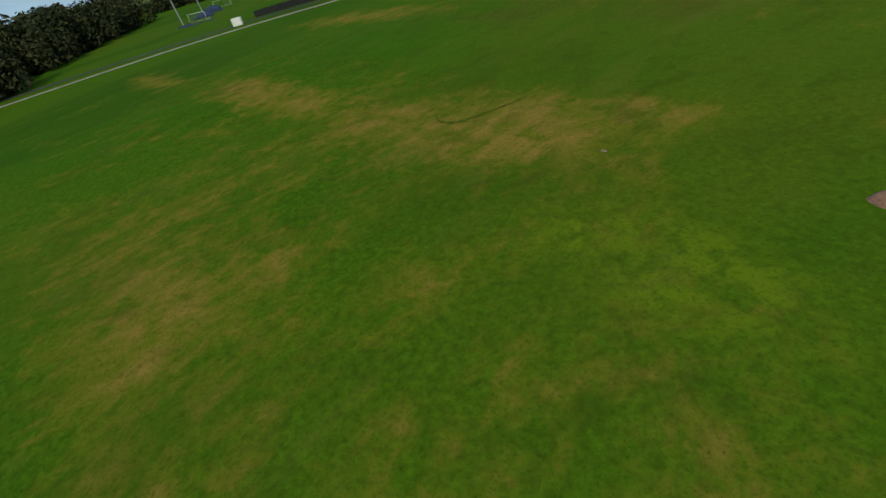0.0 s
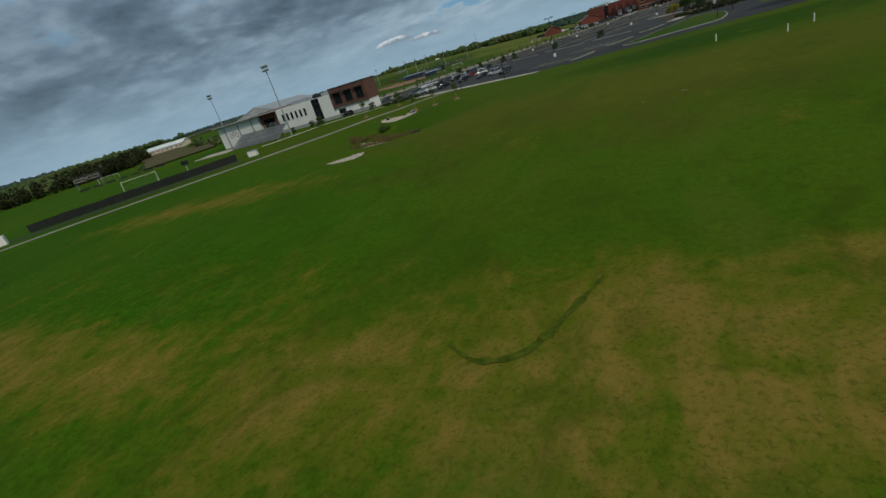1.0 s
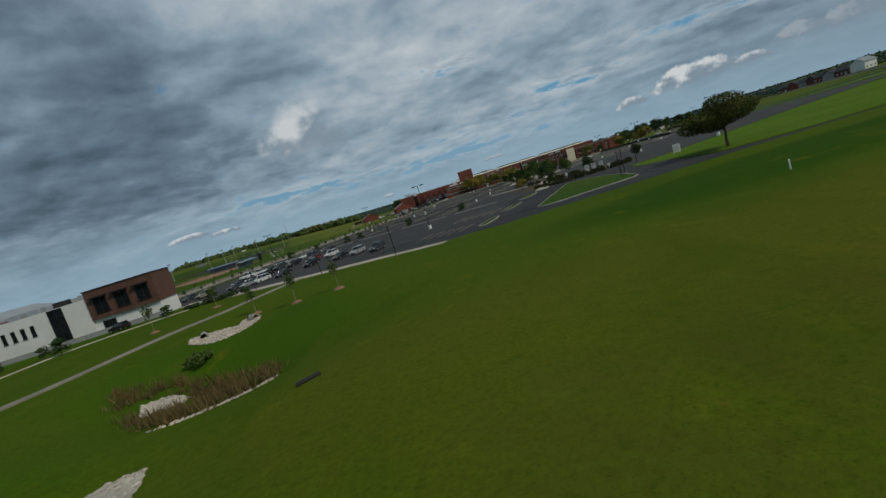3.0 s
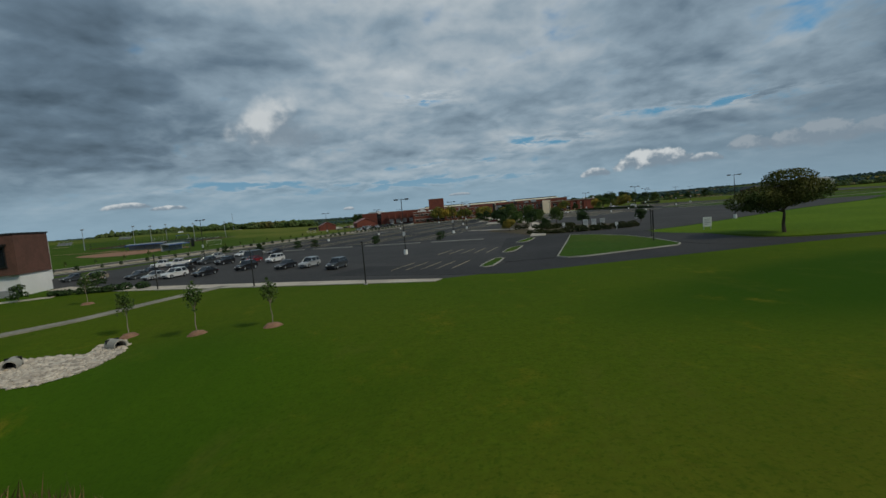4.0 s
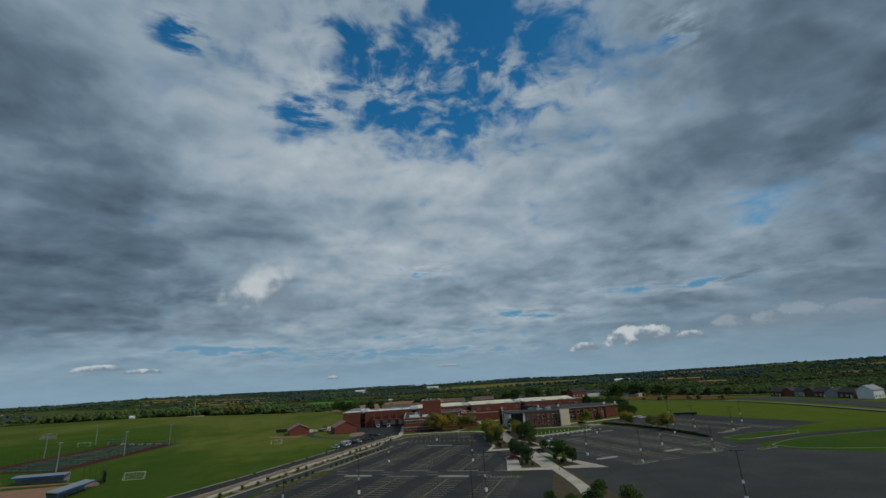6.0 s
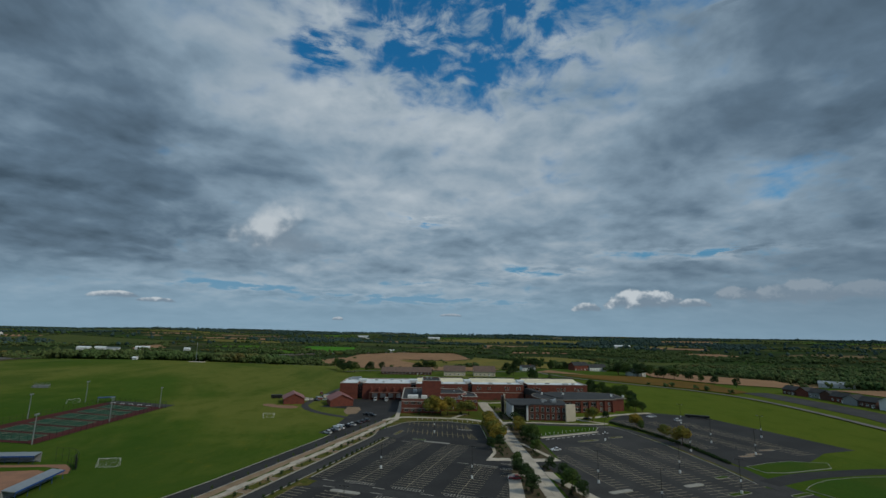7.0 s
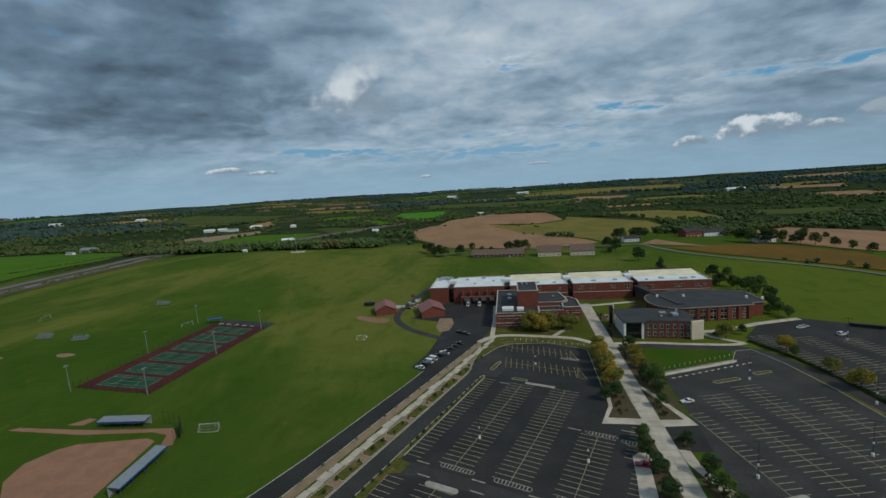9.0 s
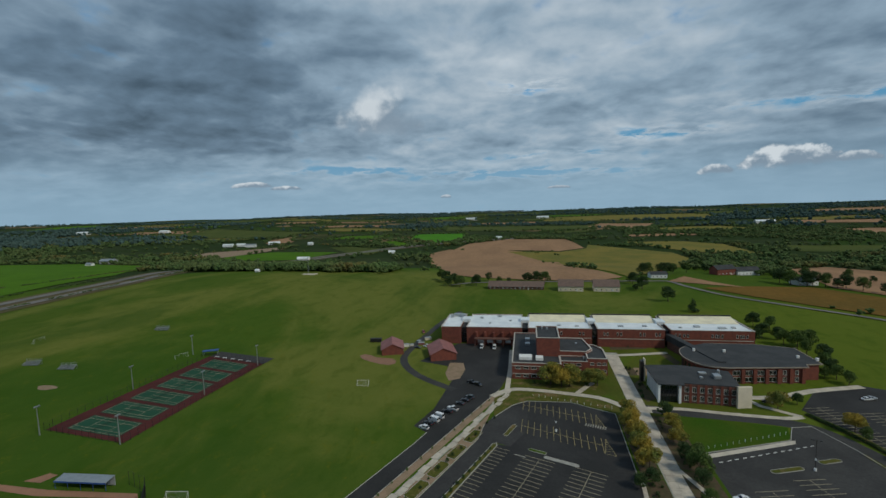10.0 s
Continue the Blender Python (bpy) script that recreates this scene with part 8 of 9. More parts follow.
grove("near_wood", [(-400, -320), (-182, -232), (-124, -256), (-100, -268), (-60, -278), (-46, -284), (-44, -330)], 20, 12.5, 5, "dark tall wood beside the sports field", 420, 0.6)
grove("field_edge_wood", [(-300, -70), (-245, -110), (-235, -190), (-250, -225)], 16, 8.0, 6, "dark belt of trees beyond the sports field", 260, 0.7, 5.5)
mulch_ring(71.6, -243.3, 0.62)

# ---- country beyond ----
TAN = material("stubble", (0.30, 0.185, 0.105), 0.95, second=(0.235, 0.145, 0.085), scale=0.02, amount=0.8, grain=0.12, grain_scale=0.25, stretch=(1, 0.3, 1), spec=0.03)
OLIVE = material("ripening_crop", (0.185, 0.155, 0.040), 0.95, second=(0.12, 0.125, 0.032), scale=0.015, amount=0.8, grain=0.12, grain_scale=0.2, spec=0.03)
BROWN = material("ripe_crop", (0.150, 0.090, 0.022), 0.95, second=(0.115, 0.078, 0.020), scale=0.02, amount=0.8, grain=0.15, grain_scale=0.25, spec=0.03)
VIVID = material("vivid_meadow", (0.075, 0.215, 0.016), 0.95, second=(0.06, 0.17, 0.014), scale=0.02, amount=0.7, grain=0.1, grain_scale=0.3, spec=0.03)
BRIGHT = material("bright_pasture", (0.072, 0.150, 0.010), 0.95, second=(0.056, 0.120, 0.010), scale=0.02, amount=0.7, grain=0.12, grain_scale=0.3, spec=0.03)
DULL = material("rough_pasture", (0.075, 0.092, 0.024), 0.95, second=(0.055, 0.075, 0.020), scale=0.012, amount=0.8, grain=0.15, grain_scale=0.3, spec=0.03)
MEDIAN = material("dry_median", (0.115, 0.095, 0.055), 0.95, second=(0.085, 0.085, 0.035), scale=0.05, amount=0.8, grain=0.2, grain_scale=0.5, spec=0.03)
FIELDS, CLEAR = [], []


def field(label, mat, *pts, open_only=False):
    """A field of one crop on the rolling land; woods keep off it."""
    FIELDS.append(list(pts))
    if open_only:
        CLEAR.append(len(FIELDS) - 1)
        return
    far = math.hypot(sum(p[0] for p in pts) / len(pts), sum(p[1] for p in pts) / len(pts))
    draped("field", list(pts), mat, 0.35 + far * 0.0005, 45, label, "field")


field("tan stubble field behind the school", TAN, (-186, 845), (-158, 930), (-30, 912), (70, 800), (77, 600), (120, 400), (93, 380), (31, 381), (-31, 401), (-66, 420), (-139, 649))
field("tan stubble field on the rise", TAN, (-145, 924), (-129, 1078), (-31, 1225), (123, 1155), (138, 1015), (143, 915), (87, 858), (-29, 905))
field("olive green ripening field", OLIVE, (-21, 872), (88, 845), (147, 908), (160, 983), (291, 810), (290, 705), (210, 515), (154, 428), (126, 404), (83, 612))
field("bare brown ploughed field", BARE, (-767, 817), (-775, 913), (-634, 1084), (-615, 990), (-652, 790))
field("bare tan ploughed field by white sheds", TAN, (-784, 1182), (-847, 1316), (-837, 1453), (-722, 1244), (-686, 1112))
field("bright green pasture in the valley", BRIGHT, (-634, 751), (-658, 812), (-600, 915), (-416, 897), (-440, 755), (-508, 739))
field("vivid green meadow far off", VIVID, (-324, 1225), (-358, 1415), (-177, 1463), (-174, 1236), (-220, 1077))
field("pale green meadow far off", BRIGHT, (-412, 1126), (-357, 1170), (-291, 1078), (-310, 1008))
field("green pasture beside the highway", DULL, (-490, 1010), (-451, 1026), (-315, 953), (-315, 828), (-390, 880))
field("green pasture beyond the highway", BRIGHT, (-476, 244), (-488, 306), (-490, 380), (-642, 623), (-876, 673), (-1066, 654), (-1150, 380), (-760, 190), (-560, 120))
field("brown ripe crop beyond the road", BROWN, (176, 338), (200, 300), (226, 268), (252, 236), (270, 200), (290, 212), (305, 290), (271, 351), (205, 346))
field("tan harvested field by the farm", TAN, (157, 374), (181, 404), (195, 370), (212, 342), (189, 354))
field("tan harvested field by the farm", TAN, (287, 352), (333, 526), (415, 585), (458, 505), (502, 450), (460, 329), (375, 261), (352, 281), (320, 300))
field("tan stubble behind the townhouses", TAN, (384, 184), (396, 240), (400, 258), (491, 278), (480, 190))
field("dry tan strip beyond the field house", MEDIAN, (-150, -155), (-140, -125), (-180, -98), (-300, -52), (-320, -72), (-230, -112))
field("pale green rough pasture", OLIVE, (245, 1037), (383, 1037), (441, 969), (431, 781), (332, 816))
field("pale green rough pasture", DULL, (526, 940), (707, 913), (616, 778), (510, 814))
field("tan field far across the valley", TAN, (262, 1769), (349, 2057), (545, 1884), (436, 1538))
field("distant pale field", TAN, (-1180, 2270), (-725, 2206), (-642, 2038), (-1047, 2067))
field("tan field far across the valley", TAN, (934, 1708), (1291, 1778), (1156, 1578), (917, 1575))
field("pale field far across the valley", OLIVE, (1100, 700), (1700, 500), (1900, 800), (1200, 950))
field("distant pasture strip", DULL, (-300, 1600), (250, 1550), (300, 1900), (-350, 1950))
field("distant pasture strip", DULL, (-1500, 1500), (-900, 1400), (-850, 1700), (-1500, 1900))
field("distant pale field", OLIVE, (100, 2300), (900, 2200), (1000, 2600), (150, 2700))
field("rough pasture east of the campus", DULL, (700, 120), (1400, -100), (1500, 200), (800, 420))
field("rough pasture west of the sports field", DULL, (-900, -700), (-350, -420), (-420, -120), (-1100, -200))
field("pale stubble on the far slope", TAN, (-1700, -400), (-1150, -250), (-1200, 50), (-1800, 50))
# strips of pasture, stubble and crop on the far slopes
RF = random.Random(19)
for k in range(64):
    d, a = RF.uniform(1150, 3900), radians(RF.uniform(-52, 56))
    cx, cy = 20 + d * math.sin(a), -60 + d * math.cos(a)
    if any(math.hypot(cx - sum(p[0] for p in P) / len(P), cy - sum(p[1] for p in P) / len(P)) < 230 for P in FIELDS):
        continue
    w, h, t = RF.uniform(70, 210) * d / 1900, RF.uniform(40, 110) * d / 1900, RF.uniform(-0.5, 0.5)
    shape = [(-w, -h), (RF.uniform(-0.3, 0.3) * w, -h * 1.2), (w, -h * RF.uniform(0.5, 1)), (w * RF.uniform(0.7, 1.1), h), (0, h * 1.15), (-w * RF.uniform(0.6, 1), h * RF.uniform(0.6, 1))]
    mat, lab = RF.choice(((DULL, "dull green pasture far across the valley"), (OLIVE, "olive field far across the valley"), (TAN, "tan stubble strip far across the valley"), (DULL, "rough green strip between far woods"), (BRIGHT, "green meadow far across the valley")))
    field(lab, mat, *[(cx + p * math.cos(t) - q * math.sin(t), cy + p * math.sin(t) + q * math.cos(t)) for p, q in shape])
# open ground with no crop of its own: round the houses, the highway and the street
field("", None, (-160, 330), (-60, 425), (170, 380), (240, 420), (290, 420), (480, 420), (480, 100), (140, 280), open_only=True)
field("", None, (-370, -80), (-380, 440), (-430, 520), (-400, 760), (-290, 960), (-310, 980), (-450, 860), (-520, 560), (-480, 250), (-450, -80), open_only=True)
HIGHWAY = material("highway_concrete", (0.165, 0.155, 0.140), 0.9, second=(0.12, 0.115, 0.105), scale=0.05, amount=0.8, grain=0.12, grain_scale=0.4)
road_b = smooth_line([(-56, 354), (-28, 369), (60, 374), (141, 376), (158, 372), (165, 345), (182, 303), (213, 263), (242, 228), (260, 185), (262, 132), (254, 70), (244, 10), (236, -60)], 4)
draped("road", strip(road_b, 4.4), HIGHWAY, 0.5, 40, "pale grey country road behind the school", "road")
hwy = [(-395, -80), (-405, 80), (-412, 200), (-418, 265), (-424, 340), (-450, 440), (-462, 560), (-445, 700), (-390, 837), (-340, 905), (-290, 985), (-180, 1120), (40, 1300)]
for off in (-12, 12):
    draped("road", strip([(x + off, y) for x, y in smooth_line(hwy, 3)], 12), HIGHWAY, 0.9, 50, "pale grey highway carriageway", "road")
draped("track", strip(smooth_line([(-12, 93), (-32, 108), (-44, 126), (-46, 145), (-42, 180), (-38, 210), (-30, 240)], 3), 4.0), ASPHALT_OLD, 0.06, 12, "narrow grey track past the outbuildings", "road")
draped("mound", [(-71, 133), (-68, 128), (-62, 124.5), (-56, 121.6), (-50.5, 120.6), (-48, 123), (-48.6, 127.4), (-52, 130.6), (-57, 131), (-61, 131.4), (-65, 134.4), (-69, 135.6)], MULCH, 0.08, 6, "kidney shaped mulch bed by the pavilion", "planting bed")
draped("mound", [(-19.6, 127), (-12.6, 127), (-10.4, 118), (-11.4, 106), (-16.2, 103), (-19.4, 112)], BARE, 0.09, 30, "bare reddish soil by the outbuilding", "bare patch")

H = height
for x, y, w, d, h, rise, turn, wall, roof, lab in (
    (10, 338, 52, 14, 2.8, 4.2, -4, BRICK_DARK, BROWN_ROOF, "long low brick bungalow with a dark roof"),
    (60, 331, 22, 17, 4.6, 5.0, -4, BUFF, BROWN_ROOF, "small cream house with a brown roof"),
    (91, 330, 22, 17, 4.6, 5.0, -4, BUFF, BROWN_ROOF, "small cream house with a brown roof"),
    (154, 400, 16, 10, 4, 2.4, 5, WHITE_WALL, DARK_ROOF, "white farmhouse among trees"),
    (226, 426, 22, 12, 6.5, 3.6, 20, BRICK, DARK_ROOF, "brick farmhouse with dark roof"),
    (250, 430, 24, 11, 5.0, 3.4, 12, WHITE_WALL, DARK_ROOF, "white farm building with dark roof"),
    (273, 370, 20, 10, 4.5, 2.6, 15, WHITE_WALL, METAL, "white house among trees by the crop"),
    (-847, 1090, 30, 12, 6, 3, 5, WHITE_WALL, WHITE_ROOF, "long white farm shed"),
    (-815, 1105, 26, 12, 6, 3, 5, WHITE_WALL, WHITE_ROOF, "long white farm shed"),
    (-771, 1085, 30, 12, 6, 3, 15, WHITE_WALL, METAL, "white farm shed with a grey roof"),
    (-740, 1160, 34, 12, 6, 3, 15, WHITE_WALL, WHITE_ROOF, "long white farm shed"),
    (-430, 752, 24, 10, 4, 3, 5, WHITE_WALL, WHITE_ROOF, "long white shed behind the crest"),
    (-596, 1112, 14, 10, 5, 3, 5, WHITE_WALL, WHITE_ROOF, "white house in the valley"),
    (-276, 865, 14, 10, 4, 2.4, 10, WHITE_WALL, WHITE_ROOF, "white house in the valley"),
    (-835, 690, 34, 13, 6, 4, 0, GREY_WALL, METAL, "grey barn beyond the pasture"),
    (-818, 634, 14, 8, 4, 2.4, 0, WHITE_WALL, METAL, "white shed beyond the pasture"),
    (-2050, 1690, 60, 20, 10, 4, 0, WHITE_WALL, WHITE_ROOF, "white works far off among woods"),
    (-1560, 1640, 44, 18, 10, 4, 0, WHITE_WALL, WHITE_ROOF, "white works far off among woods"),
    (816, 1600, 60, 20, 8, 4, 0, WHITE_WALL, WHITE_ROOF, "white farm sheds far across the valley"),
    (117, 2620, 70, 24, 12, 4, 0, WHITE_WALL, WHITE_ROOF, "white works far off among woods"),
    (-298, 2550, 60, 24, 12, 4, 0, WHITE_WALL, WHITE_ROOF, "white works far off among woods"),
    (-60, 1250, 18, 10, 5, 3, 0, WHITE_WALL, WHITE_ROOF, "white farm building on the rise"),
    (-170, 470, 12, 9, 4, 2.4, 20, BUFF, DARK_ROOF, "cream house in the valley trees"),
    (-299, -56, 34, 9, 3.2, 2, 20, BUFF, WHITE_ROOF, "long pale low building beyond the tree belt"),
    (-340, -95, 16, 9, 4, 3, 20, WHITE_WALL, DARK_ROOF, "white house at the wood edge"),
    (-318, 420, 5, 4, 2.2, 1.4, 0, WHITE_WALL, WHITE_ROOF, "small white shed on the crest"),
):
    gable_house(x, y, w, d, h, rise, turn, wall, roof, lab, wins=max(3, int(w / 4)), chimney=w < 20)
gable_house(322, 127, 10, 10, 5.6, 2.8, 12, WHITE_WALL, METAL, "tall white gabled end building of the row", wins=3, name="end_house", category="house")
for k in range(7):
    x, y = 323 + 2.5 * math.sin(k * 0.9), 206 - 11.0 * k
    gable_house(x, y, 10.4, 9, 4.0, 2.6, (-80, 10)[k % 2], (BRICK_DARK, BRICK, GREY_WALL)[k % 3], DARK_ROOF, "brick townhouse with a gabled front in a row", wins=3, name="townhouse", category="townhouse")
draped("road", strip([(294, 212), (292, 150), (288, 100), (276, 60), (262, 30)], 24), ASPHALT_OLD, 0.2, 30, "grey asphalt street in front of the townhouses", "road")
gable_house(500, 354, 32, 14, 4.5, 2.5, -45, WHITE_WALL, METAL, "long pale metal barn near the woods", wins=6, name="barn", category="barn")
e = thing("flagpole_mast", Matrix.Translation((-237, 399, H(-237, 399))), "tall slender lattice mast on the hill crest", "mast")
bm = bmesh.new()
for a in range(3):
    tube(bm, (0.5 * math.cos(a * 2.1), 0.5 * math.sin(a * 2.1), 0), (0.2 * math.cos(a * 2.1), 0.2 * math.sin(a * 2.1), 22), 0.09, 0.06, 5)
for k in range(14):
    tube(bm, (0.42, 0, 1.5 * k), (-0.25, 0.36, 1.5 * k + 1.5), 0.04, 0.04, 4)
part("lattice", bm, METAL, e)
bm = bmesh.new()
box(bm, -9, 9, -5, 5, -0.4, 0.3)
part("pad", bm, CONCRETE, e)


# far woods and hedgerows: one mass of small crowns
def crowns(name, spots, mat, seed, label, parts=4, lump=(0.45, 0.75)):
    rng = np.random.default_rng(seed)
    bm = bmesh.new()
    bmesh.ops.create_icosphere(bm, subdivisions=1, radius=1.0)
    bv = np.array([v.co[:] for v in bm.verts])
    bf = np.array([[v.index for v in f.verts] for f in bm.faces])
    bm.free()
    V, F, k = [], [], 0
    for x, y, s in spots:
        z = height(x, y)
        for j in range(parts):
            q = s * rng.uniform(*lump)
            v = bv * (1 + 0.22 * rng.normal(size=(len(bv), 1))) * (q, q, q * rng.uniform(0.8, 1.15))
            v += (x + rng.normal() * s * 0.42, y + rng.normal() * s * 0.42, z + s * rng.uniform(0.45, 1.2))
            V.append(v)
            F.append(bf + k)
            k += len(bv)
    V, F = np.concatenate(V), np.concatenate(F)
    o = raw(name, V.tolist(), F.tolist(), mat)
    return tagged(o, label, "woods", kind="stuff")


rng = np.random.default_rng(31)


def wooded(x, y):
    """Whether the country is wooded there."""
    n = noise.noise(Vector((x * 0.0021, y * 0.0033, 1.5))) + 0.45 * noise.noise(Vector((x * 0.007, y * 0.009, 4.2)))
    return n


OPEN = FIELDS


def in_poly(x, y, P):
    c, j = False, len(P) - 1
    for i in range(len(P)):
        if (P[i][1] > y) != (P[j][1] > y) and x < (P[j][0] - P[i][0]) * (y - P[i][1]) / (P[j][1] - P[i][1]) + P[i][0]:
            c = not c
        j = i
    return c


spots, spots_far = [], []
tries = 0
while len(spots) < 8500 and tries < 90000:
    tries += 1
    d = 380 + 1500 * rng.random() ** 0.8
    a = radians(rng.uniform(-135, 75))
    x, y = 20 + d * math.sin(a), -60 + d * math.cos(a)
    if (x > -520 and x < 260 and y < 420 and y > -460) or (0 < x < 480 and y < 330):
        continue
    if any(in_poly(x, y, P) for P in OPEN):
        continue
    if wooded(x, y) > -0.08 or rng.random() < 0.06:
        spots.append((x, y, rng.uniform(3.6, 6.2)))
tries = 0
while len(spots_far) < 13000 and tries < 90000:
    tries += 1
    d = 1700 + 3050 * rng.random()
    a = radians(rng.uniform(-140, 80))
    x, y = 20 + d * math.sin(a), -60 + d * math.cos(a)
    if max(abs(x - 20), abs(y - 20)) > 4650 or any(in_poly(x, y, P) for P in OPEN):
        continue
    if wooded(x * 0.6, y * 0.6) > -0.02 or rng.random() < 0.06:
        spots_far.append((x, y, rng.uniform(5, 9)))
# hedgerows along field edges and the valley behind the crest
for P in [p for i, p in enumerate(OPEN) if i not in CLEAR]:
    for a, b in zip(P, P[1:] + P[:1]):
        ln = math.hypot(b[0] - a[0], b[1] - a[1])
        sparse = max(math.hypot(*a), math.hypot(*b)) < 1150
        for k in range(int(ln / 13)):
            if noise.noise(Vector((a[0] * 0.01 + k * 0.13, a[1] * 0.01, 7.0))) < (0.22 if sparse else -0.05):
                continue
            t = (k + rng.random()) / max(1, int(ln / 13))
            spots.append((a[0] + (b[0] - a[0]) * t + rng.normal() * 4, a[1] + (b[1] - a[1]) * t + rng.normal() * 3, rng.uniform(1.6, 3.2) if sparse else rng.uniform(3.5, 6.5)))
for k in range(420):
    x = rng.uniform(-430, -150)
    spots.append((x, 455 + 0.06 * x + 50 * rng.random() ** 1.5, rng.uniform(5, 9)))
for k in range(1000):
    x, y = rng.uniform(515, 1000), rng.uniform(230, 760)
    if x > 560 or y > 300:
        spots.append((x, y, rng.uniform(4, 7)))
for k in range(330):
    spots.append((rng.uniform(-400, -262), rng.uniform(-280, -120), rng.uniform(3.5, 5.5)))
for k in range(120):
    spots.append((rng.uniform(-330, -240), rng.uniform(-360, -300), rng.uniform(5, 8)))
for line in ([(-545, 250), (-532, 282), (-522, 320), (-516, 369), (-530, 430), (-560, 490)], [(-398, 170), (-400, 215), (-404, 276), (-416, 340), (-424, 400), (-434, 450)], [(-470, 215), (-466, 290), (-470, 360)]):
    for (ax, ay), (bx, by) in zip(line, line[1:]):
        for k in range(24):
            t = (k + rng.random()) / 24
            if noise.noise(Vector((ax * 0.02 + t * 2.2, ay * 0.02, 3.0))) > -0.15:
                spots.append((ax + (bx - ax) * t + rng.normal(), ay + (by - ay) * t, rng.uniform(0.9, 1.7)))
near_open = [s for s in spots if not (-60 < s[0] < 60 and s[1] < 330)]
close = [s for s in near_open if math.hypot(s[0], s[1] - 50) < 560]
near_open = [s for s in near_open if math.hypot(s[0], s[1] - 50) >= 560]
WOOD = material("woodland", (0.056, 0.092, 0.030), 0.9, second=(0.080, 0.100, 0.036), scale=0.02, amount=0.8, grain=0.2, grain_scale=0.35, vary=0.30, island=True, spec=0.1, third=(0.110, 0.092, 0.030), third_scale=0.008, third_at=(0.55, 0.7))
crowns("hedgerow_trees", close, WOOD, 43, "dark green trees along the valley edge", 16, (0.2, 0.4))
crowns("near_woods", near_open, WOOD, 41, "dark green woods and hedgerows across the valley", 8, (0.26, 0.52))
# the blue in this green is distance haze, put into the base colour
HAZE_WOOD = material("haze_tinted_woodland", (0.044, 0.076, 0.070), 0.95, second=(0.056, 0.084, 0.072), scale=0.004, amount=0.8, grain=0.2, grain_scale=0.08, vary=0.2, island=True, spec=0.05)
crowns("far_woods", spots_far, HAZE_WOOD, 42, "distant woodland to the horizon, haze tinted into its colour", 3, (0.4, 0.9))
for k, (x, y, s, t) in enumerate(((-65, 372, 1.6, green_b), (-54, 358, 1.5, green_b), (-46, 346, 1.3, green_a), (-58, 350, 1.3, green_b), (-30, 352, 1.5, green_b), (-20, 380, 1.2, green_b), (-72, 384, 1.4, green_a), (22, 372, 1.3, green_b), (30, 367, 1.6, green_b), (38, 363, 1.4, green_a), (18, 380, 1.0, green_b), (-8, 366, 0.8, green_a), (2, 370, 0.7, green_b),
                                 (144, 419, 1.7, green_b), (150, 424, 1.5, green_a), (162, 414, 1.8, green_b), (170, 420, 1.7, green_b), (178, 430, 1.3, green_a), (121, 361, 1.5, green_b), (123, 333, 1.6, green_b), (116, 326, 0.8, green_b), (130, 281, 1.55, green_b), (136, 245, 1.35, pine), (158, 208, 1.2, green_b), (165, 203, 0.9, green_a), (194, 437, 1.3, green_a), (216, 446, 1.2, green_b),
                                 (228, 520, 1.3, green_b), (236, 516, 1.2, green_a), (220, 528, 1.1, green_b), (254, 372, 1.8, green_b), (258, 362, 1.6, green_a), (268, 356, 1.9, green_b), (276, 362, 1.8, green_b), (283, 356, 1.5, green_a), (290, 352, 1.2, green_b), (297, 353, 1.7, green_b), (303, 342, 1.4, green_a), (264, 398, 1.3, green_a), (294, 407, 1.4, green_a), (312, 330, 1.2, green_b), (310, 306, 1.0, green_a), (314, 290, 1.1, green_b), (313, 258, 1.1, green_b), (343, 425, 1.2, green_a), (352, 405, 0.9, green_b))):
    place(t, x, y, s, k * 1.3)

draped("median", strip(smooth_line(hwy, 3), 54), MEDIAN, 0.45, 50, "dry brown highway verge and median", "verge")
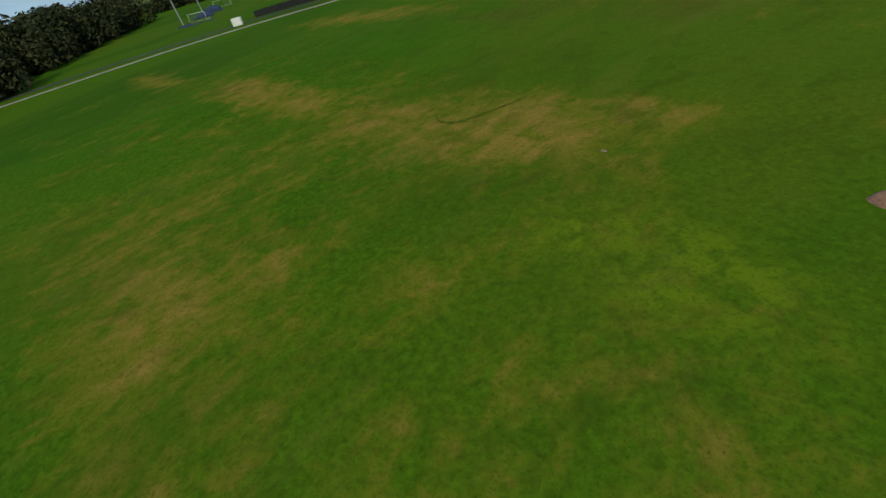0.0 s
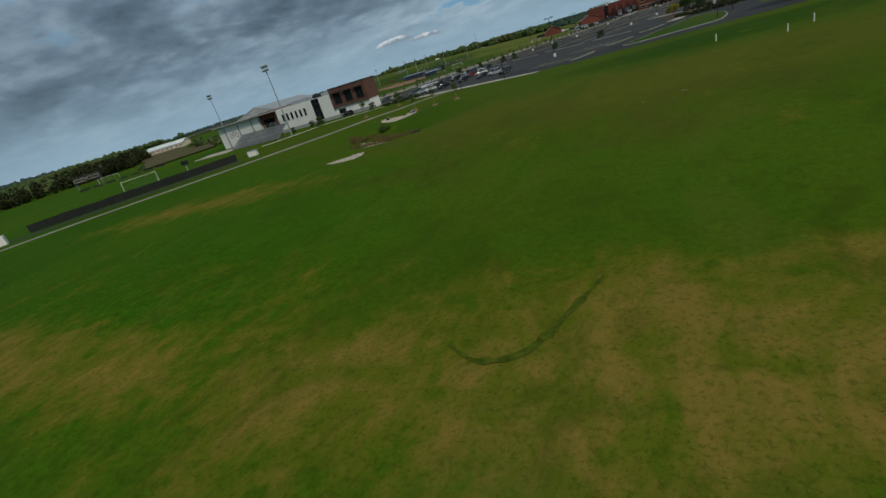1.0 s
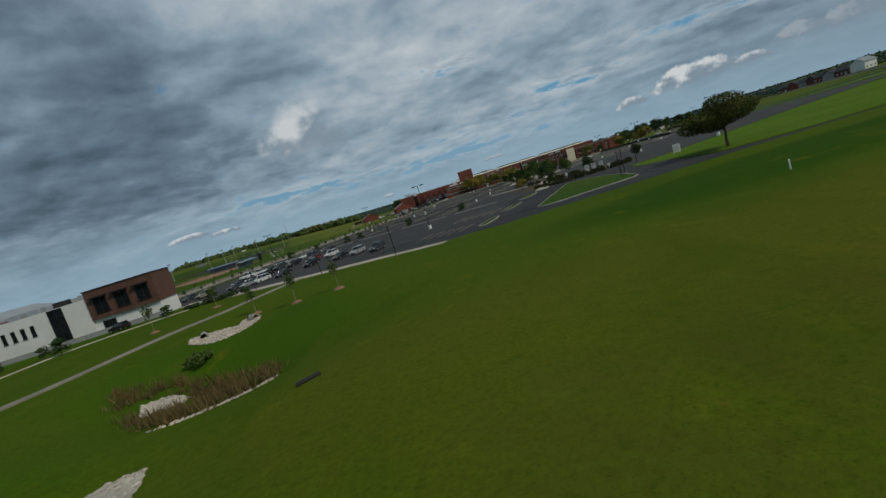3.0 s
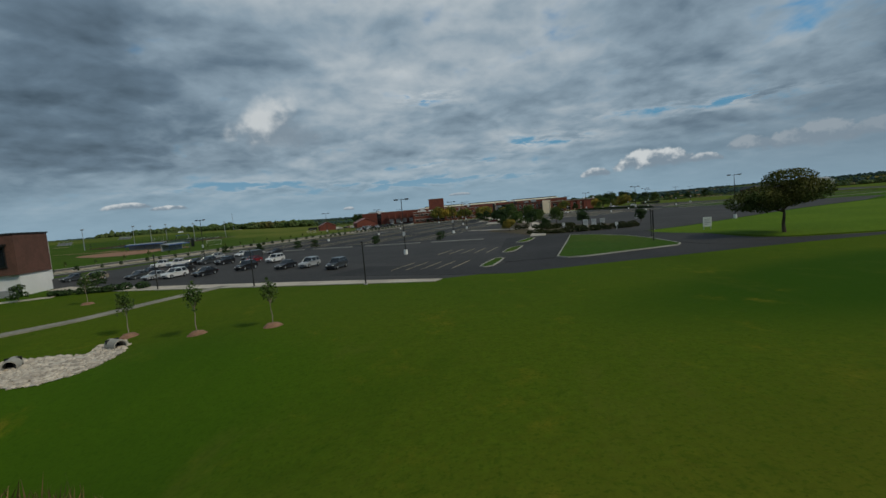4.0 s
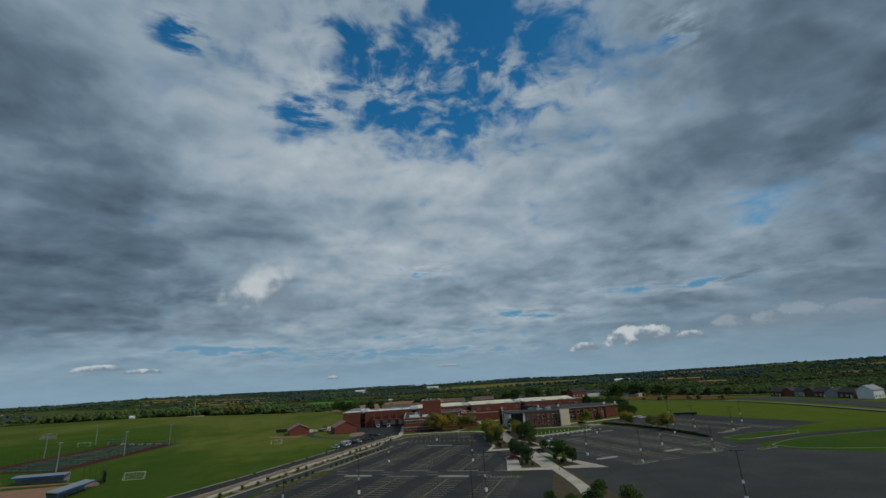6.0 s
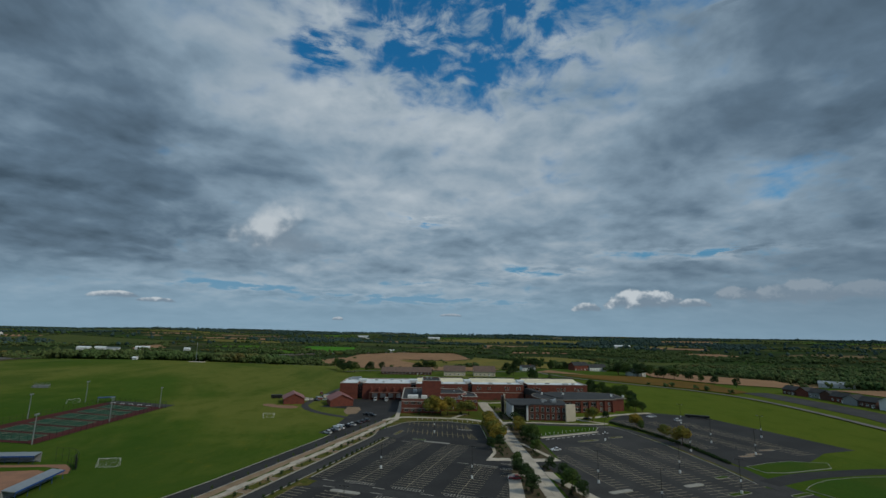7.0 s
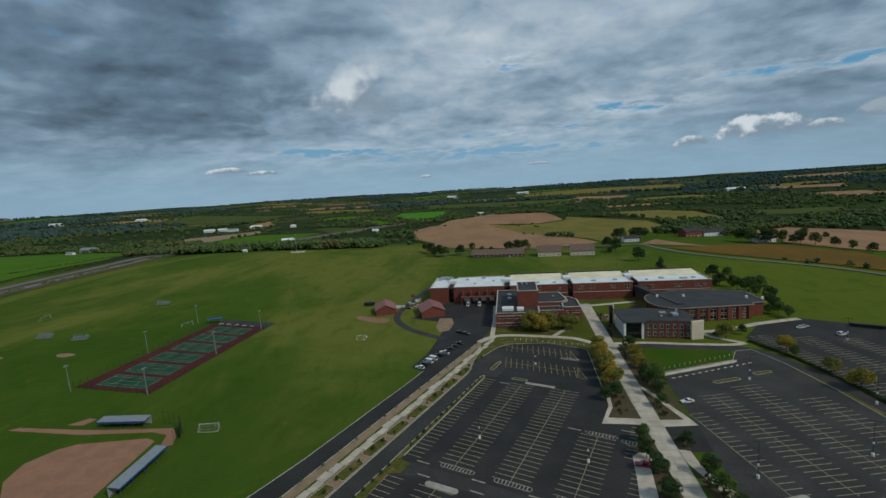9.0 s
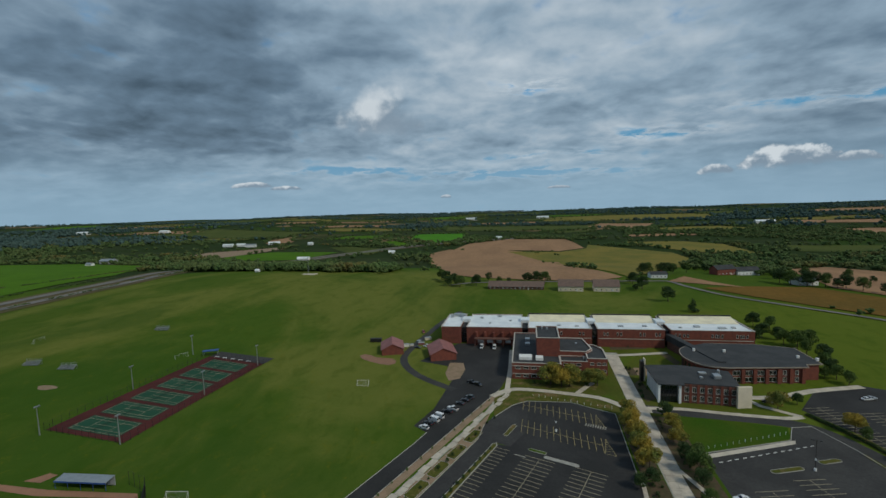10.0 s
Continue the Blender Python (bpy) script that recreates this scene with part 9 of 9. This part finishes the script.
# darker rings and worn spots in the field grass
RGR = random.Random(8)
GRASS_RING = material("dark_ring_grass", (0.050, 0.078, 0.006), 0.95, second=(0.090, 0.100, 0.010), scale=1.6, amount=0.8, grain=0.4, grain_scale=2.5, bump=0.6, bump_scale=6, spec=0.05)
for line, w in [([(47.0, -245.2), (48.4, -245.9), (49.8, -245.3), (50.5, -243.6), (51.0, -242.0), (51.4, -240.6)], 0.36)]:
    mid_line = smooth_line(line, 5)
    n = len(mid_line)
    left, right = [], []
    for i, p in enumerate(mid_line):
        a, c = Vector(mid_line[max(i - 1, 0)]), Vector(mid_line[min(i + 1, n - 1)])
        nn = (c - a).normalized()
        nn = Vector((-nn.y, nn.x)) * w * 0.5 * (0.15 + math.sin(math.pi * (i + 0.2) / n)) * RGR.uniform(0.5, 1.3)
        left.append(tuple(Vector(p) + nn)), right.append(tuple(Vector(p) - nn))
    draped("grass_ring", left + right[::-1], GRASS_RING, 0.03, 2, "curved line of darker lush grass in the field", "grass")
for x, y, r in ((60.8, -244.6, 0.16), (50, -214, 0.12), (53, -212.4, 0.16), (42.5, -219.5, 0.1)):
    pts = [(x + r * 1.5 * math.cos(a) * (1 + 0.25 * math.sin(2 * a + x)), y + r * 0.7 * math.sin(a) * (1 + 0.2 * math.cos(3 * a))) for a in np.linspace(0, 2 * math.pi, 14)[:-1]]
    draped("worn_patch", pts, BARE, 0.04, 3, "pale stony worn spot in the grass", "bare patch")

# grass tufts where the flight starts low over the field
rng = np.random.default_rng(77)
tv, tf = [], []
for k in range(45000):
    f = rng.random()
    x = 84 - 62 * f + rng.normal() * 15
    y = -268 + 60 * f + rng.normal() * 13 - 6
    z = height(x, y)
    n = noise.noise(Vector((x * 0.25, y * 0.25, 0)))
    hg = (0.012 + 0.016 * rng.random()) * (1 + 0.6 * n)
    t = rng.uniform(0, 2 * math.pi)
    w, ln = 0.012 + 0.012 * rng.random(), 0.07 + 0.08 * rng.random()
    c, s = math.cos(t), math.sin(t)
    i = len(tv)
    tv += [(x - w * s, y + w * c, z), (x + w * s, y - w * c, z), (x + ln * c, y + ln * s, z + hg)]
    tf.append((i, i + 1, i + 2))
tagged(raw("grass_tufts", tv, tf, GRASS), "rough green and tan grass tufts in the field", "grass", kind="stuff")
for t in TREES:
    discard(t)
